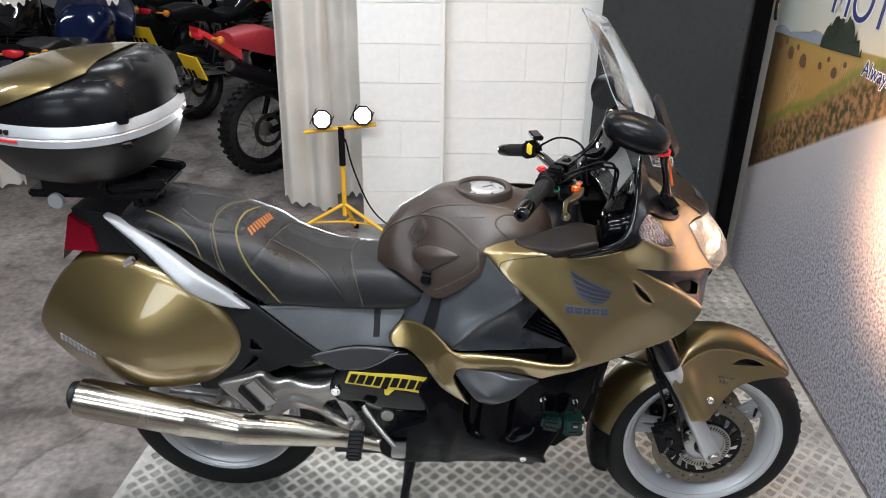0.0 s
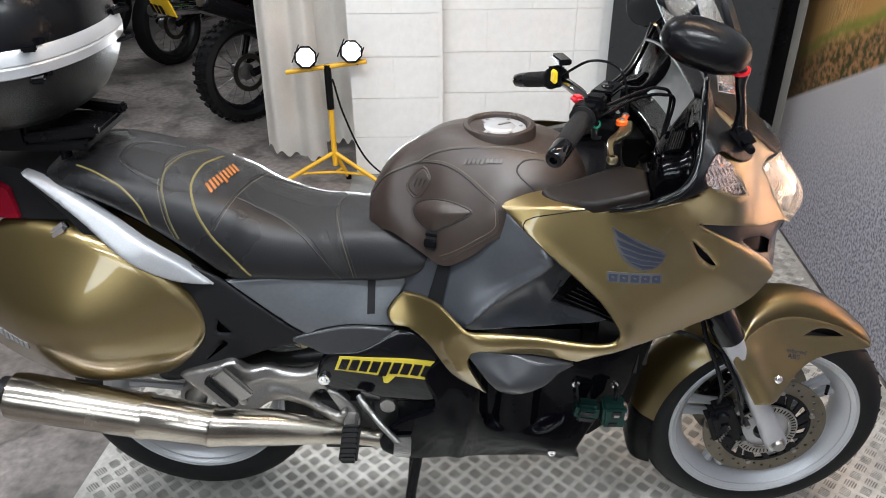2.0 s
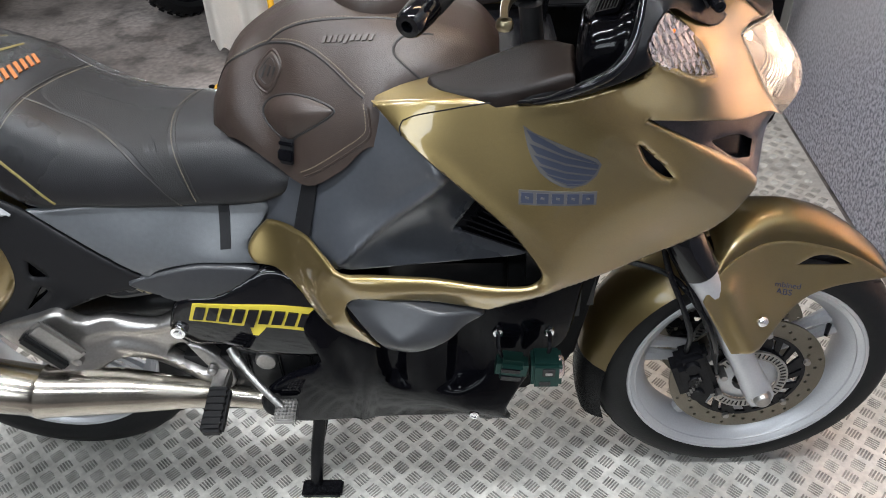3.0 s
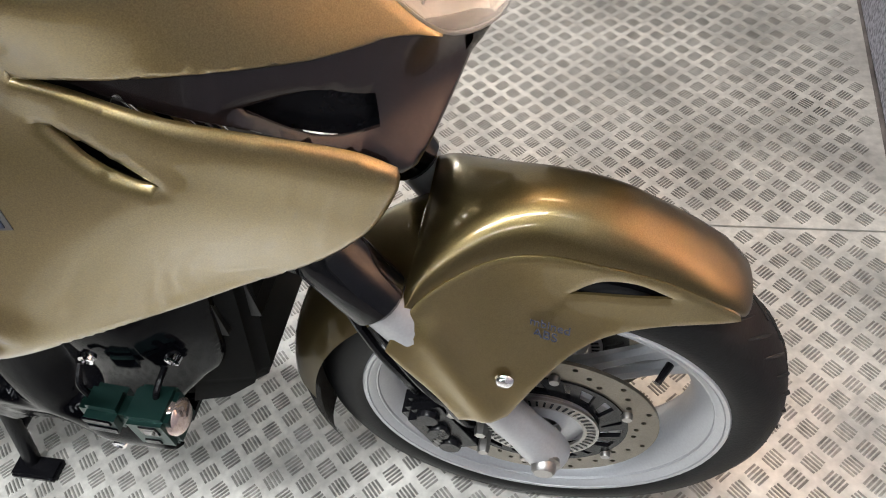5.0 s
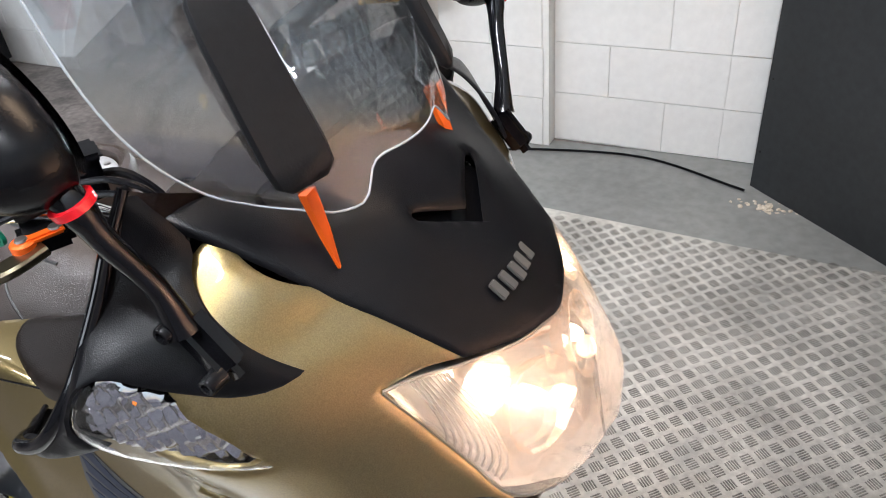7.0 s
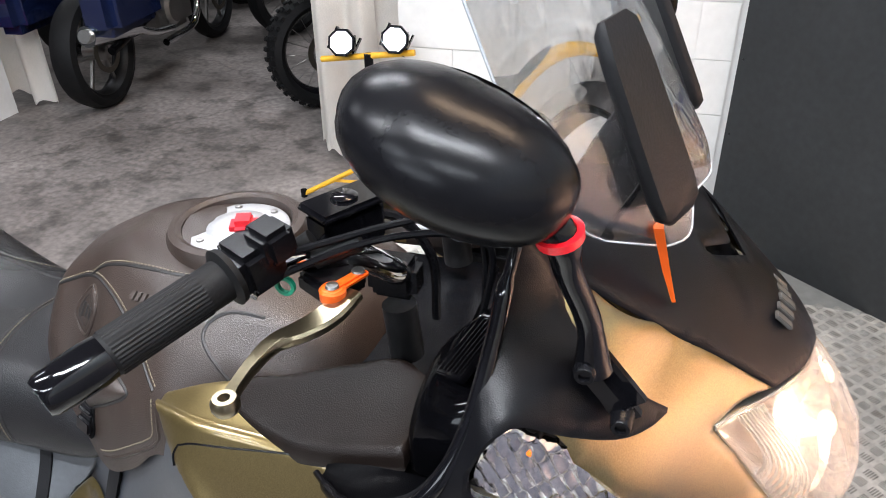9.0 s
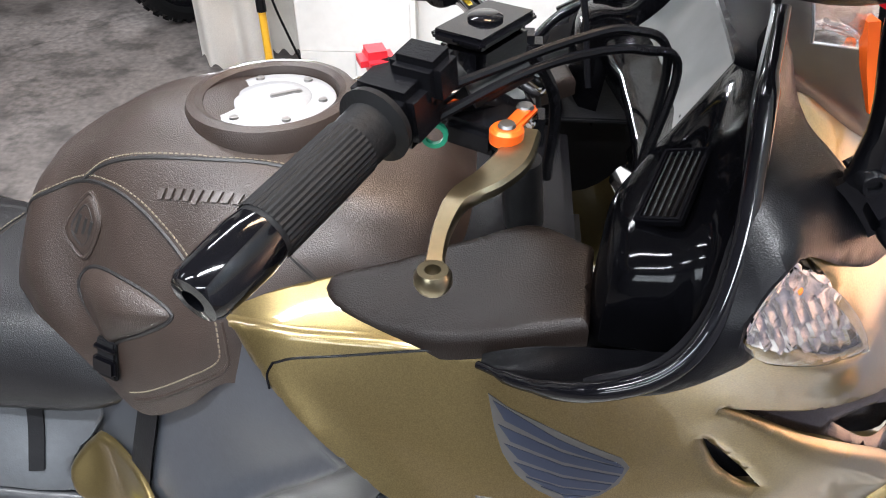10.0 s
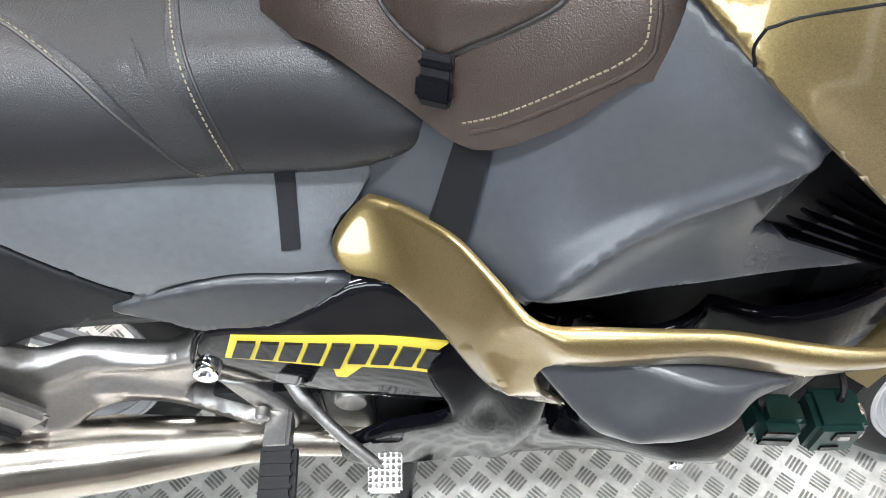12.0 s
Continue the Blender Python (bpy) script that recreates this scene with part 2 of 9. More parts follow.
CLOTH = material("dust_sheet_cotton", (0.84, 0.80, 0.75), 0.9, 0, 0.2, 200, 0.06, 0.3, 600, 0, 0.12, 3)
GRAIN_BLACK = leather("coarse_grained_black_plastic", (0.008, 0.008, 0.0085), 0.40, 330, 0.45)
BAND_SILVER = material("silver_moulding", (0.42, 0.425, 0.44), 0.34, 0.35, 0.5, 300, 0.04, 0, 80, 0.2, 0.04, 5)
RED_LENS = material("red_lens", (0.55, 0.01, 0.03), 0.12, 0, 0.5, 400, 0.2, 0.4, 240, 0.4)
RED = material("red_plastic", (0.5, 0.02, 0.03), 0.3, 0, 0.5)
ORANGE = material("orange_anodised", (0.8, 0.12, 0.01), 0.3, 0.3, 0.5)
BRASS = material("bronze_anodised", (0.25, 0.215, 0.14), 0.28, 1.0, 0.5, 200, 0.06)

# ---- mesh tools ----
def mesh_ob(name, verts, faces, mat, parent=None, smooth=True, sharp=40):
    me = bpy.data.meshes.new(name)
    me.from_pydata([tuple(v) for v in verts], [], faces)
    me.update()
    if smooth:
        me.shade_smooth()
        me.set_sharp_from_angle(angle=radians(sharp))
    if mat:
        me.materials.append(mat)
    ob = new(name, me)
    if parent:
        ob.parent = parent
    return ob


def part(name, bm, mat, parent, label="", smooth=True, sharp=40):
    """Links a bmesh as one mesh object under a thing or a part."""
    bmesh.ops.recalc_face_normals(bm, faces=bm.faces)
    me = bpy.data.meshes.new(name)
    bm.to_mesh(me)
    bm.free()
    if smooth:
        me.shade_smooth()
        me.set_sharp_from_angle(angle=radians(sharp))
    me.materials.append(mat)
    ob = new(name, me)
    ob.parent = parent
    if label:
        ob["label"] = label
    return ob


def thing(name, label, category, group="", m=None):
    e = new(name)
    e.empty_display_size = 0.1
    if m is not None:
        e.matrix_world = m
    return tagged(e, label, category, group)


def spline(pts, per=8, closed=False):
    """A Catmull-Rom curve through the points (any dimension)."""
    p = [np.array(q, float) for q in pts]
    n = len(p)
    out = []
    for i in range(n if closed else n - 1):
        if closed:
            a, b, c, d = p[(i - 1) % n], p[i], p[(i + 1) % n], p[(i + 2) % n]
        else:
            b, c = p[i], p[i + 1]
            a = p[i - 1] if i else 2 * b - c
            d = p[i + 2] if i + 2 < n else 2 * c - b
        for k in range(per):
            t = k / per
            out.append(0.5 * ((2 * b) + (c - a) * t + (2 * a - 5 * b + 4 * c - d) * t * t + (3 * b - a - 3 * c + d) * t ** 3))
    if not closed:
        out.append(p[-1])
    return out


def tube(bm, pts, r, sides=12, caps=True):
    """A round tube along points; r is one radius or one per point."""
    pts = [Vector(p) for p in pts]
    n = len(pts)
    rs = r if hasattr(r, "__len__") else [r] * n
    rings, up = [], None
    for i, p in enumerate(pts):
        d = (pts[min(i + 1, n - 1)] - pts[max(i - 1, 0)]).normalized()
        if up is None:
            up = d.orthogonal().normalized()
        up = (up - d * up.dot(d)).normalized()
        s = d.cross(up)
        rings.append([bm.verts.new(p + rs[i] * (math.cos(a) * up + math.sin(a) * s)) for a in (2 * math.pi * k / sides for k in range(sides))])
    for a, b in zip(rings, rings[1:]):
        for k in range(sides):
            bm.faces.new((a[k], a[(k + 1) % sides], b[(k + 1) % sides], b[k]))
    if caps:
        bm.faces.new(rings[0][::-1])
        bm.faces.new(rings[-1])
    return bm


def lathe(bm, profile, axis="y", centre=(0, 0, 0), steps=48, closed=False):
    """Turns a profile of (radius, along) about an axis."""
    rings = []
    for k in range(steps):
        a = 2 * math.pi * k / steps
        ring = []
        for r, h in profile:
            c, s = r * math.cos(a), r * math.sin(a)
            v = {"y": (c, h, s), "z": (c, s, h), "x": (h, c, s)}[axis]
            ring.append(bm.verts.new(Vector(v) + Vector(centre)))
        rings.append(ring)
    m = len(profile)
    for k in range(steps):
        a, b = rings[k], rings[(k + 1) % steps]
        for i in range(m if closed else m - 1):
            bm.faces.new((a[i], b[i], b[(i + 1) % m], a[(i + 1) % m]))
    return bm


def box(bm, cx, cy, cz, sx, sy, sz, rz=0.0, bevel=0.0, rot=None):
    made = bmesh.ops.create_cube(bm, size=1.0)
    m = Matrix.Translation((cx, cy, cz)) @ (rot if rot is not None else Matrix.Rotation(rz, 4, "Z")) @ Matrix.Diagonal((sx, sy, sz, 1))
    bmesh.ops.transform(bm, matrix=m, verts=made["verts"])
    if bevel:
        edges = {e for v in made["verts"] for e in v.link_edges}
        bmesh.ops.bevel(bm, geom=list(edges), offset=bevel, segments=2, affect="EDGES", clamp_overlap=True)
    return bm


def loft(bm, sections, closed_ring=True, caps=True):
    """Skins rings of equal length."""
    rings = [[bm.verts.new(tuple(p)) for p in s] for s in sections]
    n = len(rings[0])
    for a, b in zip(rings, rings[1:]):
        for k in range(n if closed_ring else n - 1):
            bm.faces.new((a[k], a[(k + 1) % n], b[(k + 1) % n], b[k]))
    if caps and closed_ring:
        bm.faces.new(rings[0][::-1])
        bm.faces.new(rings[-1])
    return bm


def inside_many(q, poly):
    """Which of the points lie inside a polygon."""
    q, r = np.atleast_2d(np.array(q, float)), np.array(poly, float)
    hit = np.zeros(len(q), bool)
    for (xi, yi), (xj, yj) in zip(r, np.roll(r, 1, axis=0)):
        if yi == yj:
            continue
        hit ^= ((yi > q[:, 1]) != (yj > q[:, 1])) & (q[:, 0] < (xj - xi) * (q[:, 1] - yi) / (yj - yi) + xi)
    return hit


class Surface:
    """A thin-plate sheet y(x, z) through a few control points (x, z, y)."""

    def __init__(self, ctrl, smooth=0.0):
        c = np.array(ctrl, float)
        self.p = c[:, :2]
        n = len(c)
        k = self.kernel(self.p, self.p) + smooth * np.eye(n)
        a = np.zeros((n + 3, n + 3))
        a[:n, :n] = k
        a[:n, n], a[:n, n + 1:] = 1, self.p
        a[n, :n], a[n + 1:, :n] = 1, self.p.T
        self.w = np.linalg.solve(a, np.concatenate([c[:, 2], np.zeros(3)]))

    def kernel(self, a, b):
        d = np.linalg.norm(a[:, None] - b[None], axis=2) + 1e-9
        return d * d * np.log(d)

    def __call__(self, q):
        q = np.atleast_2d(np.array(q, float))
        n = len(self.p)
        return self.kernel(q, self.p) @ self.w[:n] + self.w[n] + q @ self.w[n + 1:]


def ring_points(outline, step):
    """Resamples a closed outline at about the given step; corners marked by a repeated point stay sharp."""
    pts = [tuple(p) for p in outline]
    runs, cur = [], []
    n = len(pts)
    start = next((i for i in range(n) if pts[i] == pts[(i + 1) % n]), None)
    if start is None:
        curve = spline(pts, 10, True)
        runs = [curve + [curve[0]]]
    else:
        order = [pts[(start + 1 + i) % n] for i in range(n)]
        order.append(order[0])
        cur = [order[0]]
        for a, b in zip(order, order[1:]):
            if a == b:
                runs.append(cur)
                cur = [b]
            else:
                cur.append(b)
        if len(cur) > 1:
            runs.append(cur)
        runs = [spline(r, 10) if len(r) > 2 else r for r in runs if len(r) > 1]
    out = []
    for r in runs:
        r = np.array(r, float)
        seg = np.linalg.norm(np.diff(r, axis=0), axis=1)
        s = np.concatenate([[0], np.cumsum(seg)])
        k = max(2, int(round(s[-1] / step)))
        for t in np.linspace(0, s[-1], k + 1)[:-1]:
            out.append((np.interp(t, s, r[:, 0]), np.interp(t, s, r[:, 1])))
    return out


def border_distance(q, ring):
    q, r = np.array(q, float), np.array(ring, float)
    a, b = r, np.roll(r, -1, axis=0)
    ab = b - a
    best = np.full(len(q), 9.0)
    for i in range(len(a)):
        t = np.clip(((q - a[i]) @ ab[i]) / max(ab[i] @ ab[i], 1e-12), 0, 1)
        best = np.minimum(best, np.linalg.norm(q - a[i] - t[:, None] * ab[i], axis=1))
    return best


def panel(name, outline, ctrl, mat, parent, thick=0.004, step=0.012, roll=0.006, roll_in=0.006, side=1, holes=(), label="", lift=0.0, bulge=None, extra=None, plane=0.0, ridges=()):
    """A moulded panel: an outline in side view (x, z), laid on the sheet y(x, z), its border rolled in, with thickness."""
    surf = ctrl if isinstance(ctrl, Surface) else Surface(ctrl)
    ring = ring_points(outline, step)
    rings = [ring] + [ring_points(h, step * 0.7) for h in holes]
    pts, edges = [], []
    for r in rings:
        base = len(pts)
        pts += r
        edges += [(base + i, base + (i + 1) % len(r)) for i in range(len(r))]
    count_border = len(pts)
    arr = np.array(ring)
    lo, hi = arr.min(0), arr.max(0)
    grid = []
    rows = int((hi[1] - lo[1]) / (step * 0.87)) + 1
    for j in range(rows):
        for i in range(int((hi[0] - lo[0]) / step) + 2):
            grid.append((lo[0] + (i + 0.5 * (j % 2)) * step, lo[1] + j * step * 0.87))
    for off in (0.0025, 0.006):
        if off < roll * 1.5:
            a = np.array(ring)
            t = np.roll(a, -1, 0) - np.roll(a, 1, 0)
            nrm = np.stack([-t[:, 1], t[:, 0]], 1)
            nrm /= np.linalg.norm(nrm, axis=1)[:, None] + 1e-9
            for s in (1, -1):
                grid += [tuple(q) for q in a + s * off * nrm]
    for ridge in ridges:
        line = np.array(spline(ridge, 14))
        gap = np.min(np.linalg.norm(np.array(grid)[:, None] - line[None], axis=2), axis=1)
        grid = [g for g, k in zip(grid, gap) if k > step * 0.6] + [tuple(q) for q in line]
    ok = inside_many(grid, ring)
    for h in rings[1:]:
        ok &= ~inside_many(grid, h)
    grid = [g for g, k in zip(grid, ok) if k]
    d = np.min([border_distance(grid, r) for r in rings], axis=0)
    grid = [g for g, k in zip(grid, d) if k > 0.0018]
    pts += grid
    from_cdt = cdt([Vector(p) for p in pts], edges)
    verts2, faces = from_cdt
    v2 = np.array([tuple(v) for v in verts2])
    mid = v2[np.array(faces)].mean(axis=1)
    ok = inside_many(mid, ring)
    for h in rings[1:]:
        ok &= ~inside_many(mid, h)
    keep = [f for f, k in zip(faces, ok) if k]
    dist = np.min([border_distance(v2, r) for r in rings], axis=0)
    y = surf(v2)
    if bulge:
        y = y - bulge * (1 - np.exp(-dist / 0.03))
    if extra is not None:
        y = y + extra(v2)
    u = np.clip(dist / max(roll, 1e-6), 0, 1)
    drop = roll_in * (1 - np.sqrt(1 - (1 - u) ** 2)) if roll else 0 * u
    y = y + drop - lift
    verts = [(p[0], plane + side * (yy - plane), p[1]) for p, yy in zip(v2, y)]
    n = len(verts)
    back = [(p[0], plane + side * (yy + thick - plane), p[1]) for p, yy in zip(v2, y)]
    fs = []
    count = {}
    for f in keep:
        a = tuple(f)
        area = sum(v2[a[i]][0] * v2[a[(i + 1) % 3]][1] - v2[a[(i + 1) % 3]][0] * v2[a[i]][1] for i in range(3))
        if area < 0:
            a = a[::-1]
        if side < 0:
            a = a[::-1]
        fs.append(a)
        fs.append(tuple(i + n for i in a[::-1]))
        for i in range(3):
            count[(a[i], a[(i + 1) % 3])] = 1
    for (i, j) in list(count):
        if (j, i) not in count:
            fs.append((j, i, i + n, j + n))
    ob = mesh_ob(name, verts + back, fs, mat, parent, True, 48)
    if label:
        ob["label"] = label
    return ob


def cdt(pts, edges):
    out = cdt_2d(pts, edges, [], 0, 1e-6)
    return out[0], [tuple(f) for f in out[2]]


from mathutils.geometry import delaunay_2d_cdt as cdt_2d


# ---- setting ----
def slab(name, verts_xy, z0, z1, mat, label, kind="structure"):
    bm = bmesh.new()
    lo = [bm.verts.new((x, y, z0)) for x, y in verts_xy]
    hi = [bm.verts.new((x, y, z1)) for x, y in verts_xy]
    bm.faces.new(lo[::-1])
    bm.faces.new(hi)
    n = len(lo)
    for i in range(n):
        bm.faces.new((lo[i], lo[(i + 1) % n], hi[(i + 1) % n], hi[i]))
    ob = part(name, bm, mat, None, "", False)
    return tagged(ob, label, "", "", kind)


slab("floor", [(-9, -4.5), (3, -4.5), (3, 10), (-9, 10)], -0.1, 0.0, CONCRETE, "stained worn grey concrete workshop floor")
PAINTED = material("grey_floor_paint", (0.20, 0.205, 0.20), 0.5, 0, 0.4, 25, 0.12, 0.15, 60, 0, 0.18, 2.0, rough_var=0.1)
slab("floor_paint", [(-0.46, 1.60), (1.60, 1.50), (1.60, 2.25), (-0.46, 2.15)], 0.0, 0.004, PAINTED, "grey painted strip of floor")
near_plate = slab("tread_plate_1", [(-1.135, -1.05), (1.333, -1.05), (1.455, 0.474), (-0.985, 0.474)], 0.0, 0.006, PLATE, "aluminium five-bar tread plate flooring")
far_plate = slab("tread_plate_2", [(-0.984, 0.479), (1.455, 0.479), (1.55, 1.60), (-0.76, 1.71)], 0.0, 0.006, PLATE, "aluminium five-bar tread plate flooring")


def tread_bars(name, parent, y0, y1):
    """Raised bars in groups of five, set checkerwise at 45 degrees to the sheet's edge, bedded into one sheet."""
    cell, verts, faces = 0.0413, [], []
    left = lambda y: -0.985 + (y - 0.474) * (0.16 if y > 0.474 else 0.10) + 0.030
    right = lambda y: 1.438 + 0.08 * (y - 0.2) - 0.030
    quad = np.array([(-1, -1, 0), (1, -1, 0), (1, 1, 0), (-1, 1, 0), (-0.5, -0.85, 1), (0.5, -0.85, 1), (0.5, 0.85, 1), (-0.5, 0.85, 1)], float)
    fidx = [(4, 5, 6, 7), (0, 1, 5, 4), (1, 2, 6, 5), (2, 3, 7, 6), (3, 0, 4, 7)]
    h = math.sqrt(0.5)
    for i in range(-90, 90):
        for j in range(-90, 90):
            cx, cy = (i - j) * cell * h + 0.2, (i + j) * cell * h + (y0 + y1) / 2
            if not (left(cy) < cx < right(cy) and y0 + 0.012 < cy < y1 - 0.012):
                continue
            a, b = (h, h) if (i + j) % 2 else (h, -h)
            for k in range(5):
                q = quad * (0.00215, 0.0145 - 0.0009 * abs(k - 2), 0.0016)
                q[:, 0] += (k - 2) * 0.0064
                base = len(verts)
                verts += [(cx + u * a - v * b, cy + u * b + v * a, 0.0058 + w) for u, v, w in q]
                faces += [tuple(base + n for n in f) for f in fidx]
    ob = mesh_ob(name, verts, faces, TREAD, parent, False)
    ob["kind"] = "stuff"
    return ob


tread_bars("tread_bar", near_plate, -1.03, 0.470)
tread_bars("tread_bar", far_plate, 0.484, 1.64)

wall_back = slab("wall_back", [(0.02, 2.20), (1.75, 2.20), (1.75, 2.40), (0.02, 2.40)], 0, 3.2, WHITE_WALL, "white painted concrete block wall")
pillar = slab("wall_pillar", [(-0.437, 2.125), (0.02, 2.125), (0.02, 2.40), (-0.437, 2.40)], 0, 3.2, WHITE_WALL, "white painted block pillar at the opening")
wall_left_back = slab("wall_back_left", [(-6.5, 2.27), (-2.85, 2.27), (-2.85, 2.5), (-6.5, 2.5)], 0, 3.2, WHITE_WALL, "white painted concrete block wall beyond the opening")


def block_mesh(w, h, d=0.022, b=0.003):
    bm = bmesh.new()
    box(bm, 0, 0, 0, w, d, h, 0, b)
    me = bpy.data.meshes.new("block")
    bmesh.ops.recalc_face_normals(bm, faces=bm.faces)
    bm.to_mesh(me)
    bm.free()
    me.shade_smooth()
    me.set_sharp_from_angle(angle=radians(60))
    me.materials.append(WHITE_WALL)
    return me


FULL, HALF, STUB = block_mesh(0.4342, 0.2058, 0.022, 0.002), block_mesh(0.2142, 0.2058, 0.022, 0.002), block_mesh(0.1302, 0.2058, 0.022, 0.002)


def lay_blocks(parent, x0, x1, y, first, rows=11):
    for r in range(rows):
        z = 0.005 + 0.208 * r + 0.104
        x = x0
        start = HALF if (r % 2) == first else FULL
        me = start
        while x < x1 - 0.05:
            w = {FULL: 0.436, HALF: 0.216, STUB: 0.132}[me]
            if x + w > x1 + 0.01:
                me = HALF if x + 0.216 <= x1 + 0.01 else STUB
                w = 0.216 if me is HALF else 0.132
                if x + w > x1 + 0.02:
                    break
            ob = new("block", me)
            ob.parent = parent
            ob.matrix_basis = Matrix.Translation((x + w / 2, y + 0.0052 - random.uniform(0, 0.002), z + random.uniform(-0.0008, 0.0008)))
            x += w
            me = FULL


lay_blocks(wall_back, 0.024, 0.86, 2.20, 1)
lay_blocks(pillar, -0.436, 0.02, 2.125, 0)
lay_blocks(wall_left_back, -4.2, -2.86, 2.27, 0, 8)
banner_wall = slab("wall_banner", [(1.235, -2.6), (1.45, -2.6), (1.80, 1.74), (1.586, 1.74)], 0, 3.2, WHITE_WALL, "wall that carries a printed landscape banner")
slab("trim", [(1.574, 1.735), (1.62, 1.735), (1.62, 1.90), (1.574, 1.90)], 0, 3.2, GREY_POST, "light grey painted steel post")
slab("trim_jamb", [(1.50, 1.80), (1.57, 1.80), (1.57, 1.98), (1.50, 1.98)], 0, 3.2, BLACK_SATIN, "black door jamb")
slab("wall_far", [(-9, 9.4), (3, 9.4), (3, 9.6), (-9, 9.6)], 0, 3.2, WHITE_WALL, "far workshop wall")
# unseen wall, left open where the added window lamp shines in
slab("wall_behind_west", [(-9, -4.5), (-3.65, -4.5), (-3.65, -4.4), (-9, -4.4)], 0, 3.2, DIM_WALL, "unseen dull grey wall beside the added window")
slab("wall_behind_east", [(-0.75, -4.5), (3, -4.5), (3, -4.4), (-0.75, -4.4)], 0, 3.2, DIM_WALL, "unseen dull grey wall beside the added window")
slab("wall_behind_low", [(-3.65, -4.5), (-0.75, -4.5), (-0.75, -4.4), (-3.65, -4.4)], 0, 1.95, DIM_WALL, "unseen dull grey wall below the added window")
slab("wall_behind_head", [(-3.65, -4.5), (-0.75, -4.5), (-0.75, -4.4), (-3.65, -4.4)], 2.85, 3.2, DIM_WALL, "unseen dull grey wall above the added window")
slab("wall_west", [(-9, -4.4), (-8.9, -4.4), (-8.9, 9.4), (-9, 9.4)], 0, 3.2, DIM_WALL, "dull grey end wall")
slab("wall_east", [(1.80, 2.4), (1.95, 2.4), (1.95, 9.4), (1.80, 9.4)], 0, 3.2, WHITE_WALL, "white side wall of the inner workshop")
slab("wall_front_right", [(1.235, -4.4), (1.45, -4.4), (1.45, -2.6), (1.235, -2.6)], 0, 3.2, DIM_WALL, "dull grey wall beside the stand")
slab("ceiling", [(-9, -4.5), (3, -4.5), (3, 9.6), (-9, 9.6)], 3.2, 3.3, material("ceiling_paint", (0.16, 0.16, 0.165), 0.8, 0, 0.3, 10, 0.05), "plain painted ceiling")

# charcoal display board standing at an angle
board = thing("display_board", "tall charcoal-black board standing against the wall", "board")
bm = bmesh.new()
a, b = Vector((0.812, 2.035, 0)), Vector((1.375, 1.56, 0))
d = (b - a).normalized()
n = Vector((-d.y, d.x, 0)) * 0.035
lo = [bm.verts.new(p) for p in (a, b, b + n, a + n)]
hi = [bm.verts.new(p + Vector((0, 0, 2.45))) for p in (a, b, b + n, a + n)]
bm.faces.new(lo)
bm.faces.new(hi)
for i in range(4):
    bm.faces.new((lo[i], lo[(i + 1) % 4], hi[(i + 1) % 4], hi[i]))
bmesh.ops.bevel(bm, geom=bm.edges[:], offset=0.003, segments=2, affect="EDGES")
part("panel", bm, DARK_BOARD, board)
for k in range(9):
    for p in (a + d * 0.02, b - d * 0.02):
        bm = lathe(bmesh.new(), [(0, 0.0025), (0.004, 0.002), (0.005, 0.0)], "z", (0, 0, 0), 10)
        bmesh.ops.transform(bm, matrix=Matrix.Translation(p + Vector((0, 0, 0.15 + 0.27 * k)) - n * 0.0) @ (-n).to_track_quat("Z", "Y").to_matrix().to_4x4(), verts=bm.verts)
        part("rivet", bm, DARK_METAL, board)

# ---- printed banner ----
def calc(nt, op, a, b=None, c=None):
    nd = nt.nodes.new("ShaderNodeMath")
    nd.operation = op
    for i, v in enumerate((a, b, c)):
        if v is None:
            continue
        if isinstance(v, (int, float)):
            nd.inputs[i].default_value = v
        else:
            nt.links.new(v, nd.inputs[i])
    return nd.outputs[0]


def blend(nt, fac, c1, c2):
    nd = nt.nodes.new("ShaderNodeMix")
    nd.data_type = "RGBA"
    nt.links.new(fac, nd.inputs[0])
    for i, c in ((6, c1), (7, c2)):
        if isinstance(c, tuple):
            nd.inputs[i].default_value = (*c, 1)
        else:
            nt.links.new(c, nd.inputs[i])
    return nd.outputs[2]


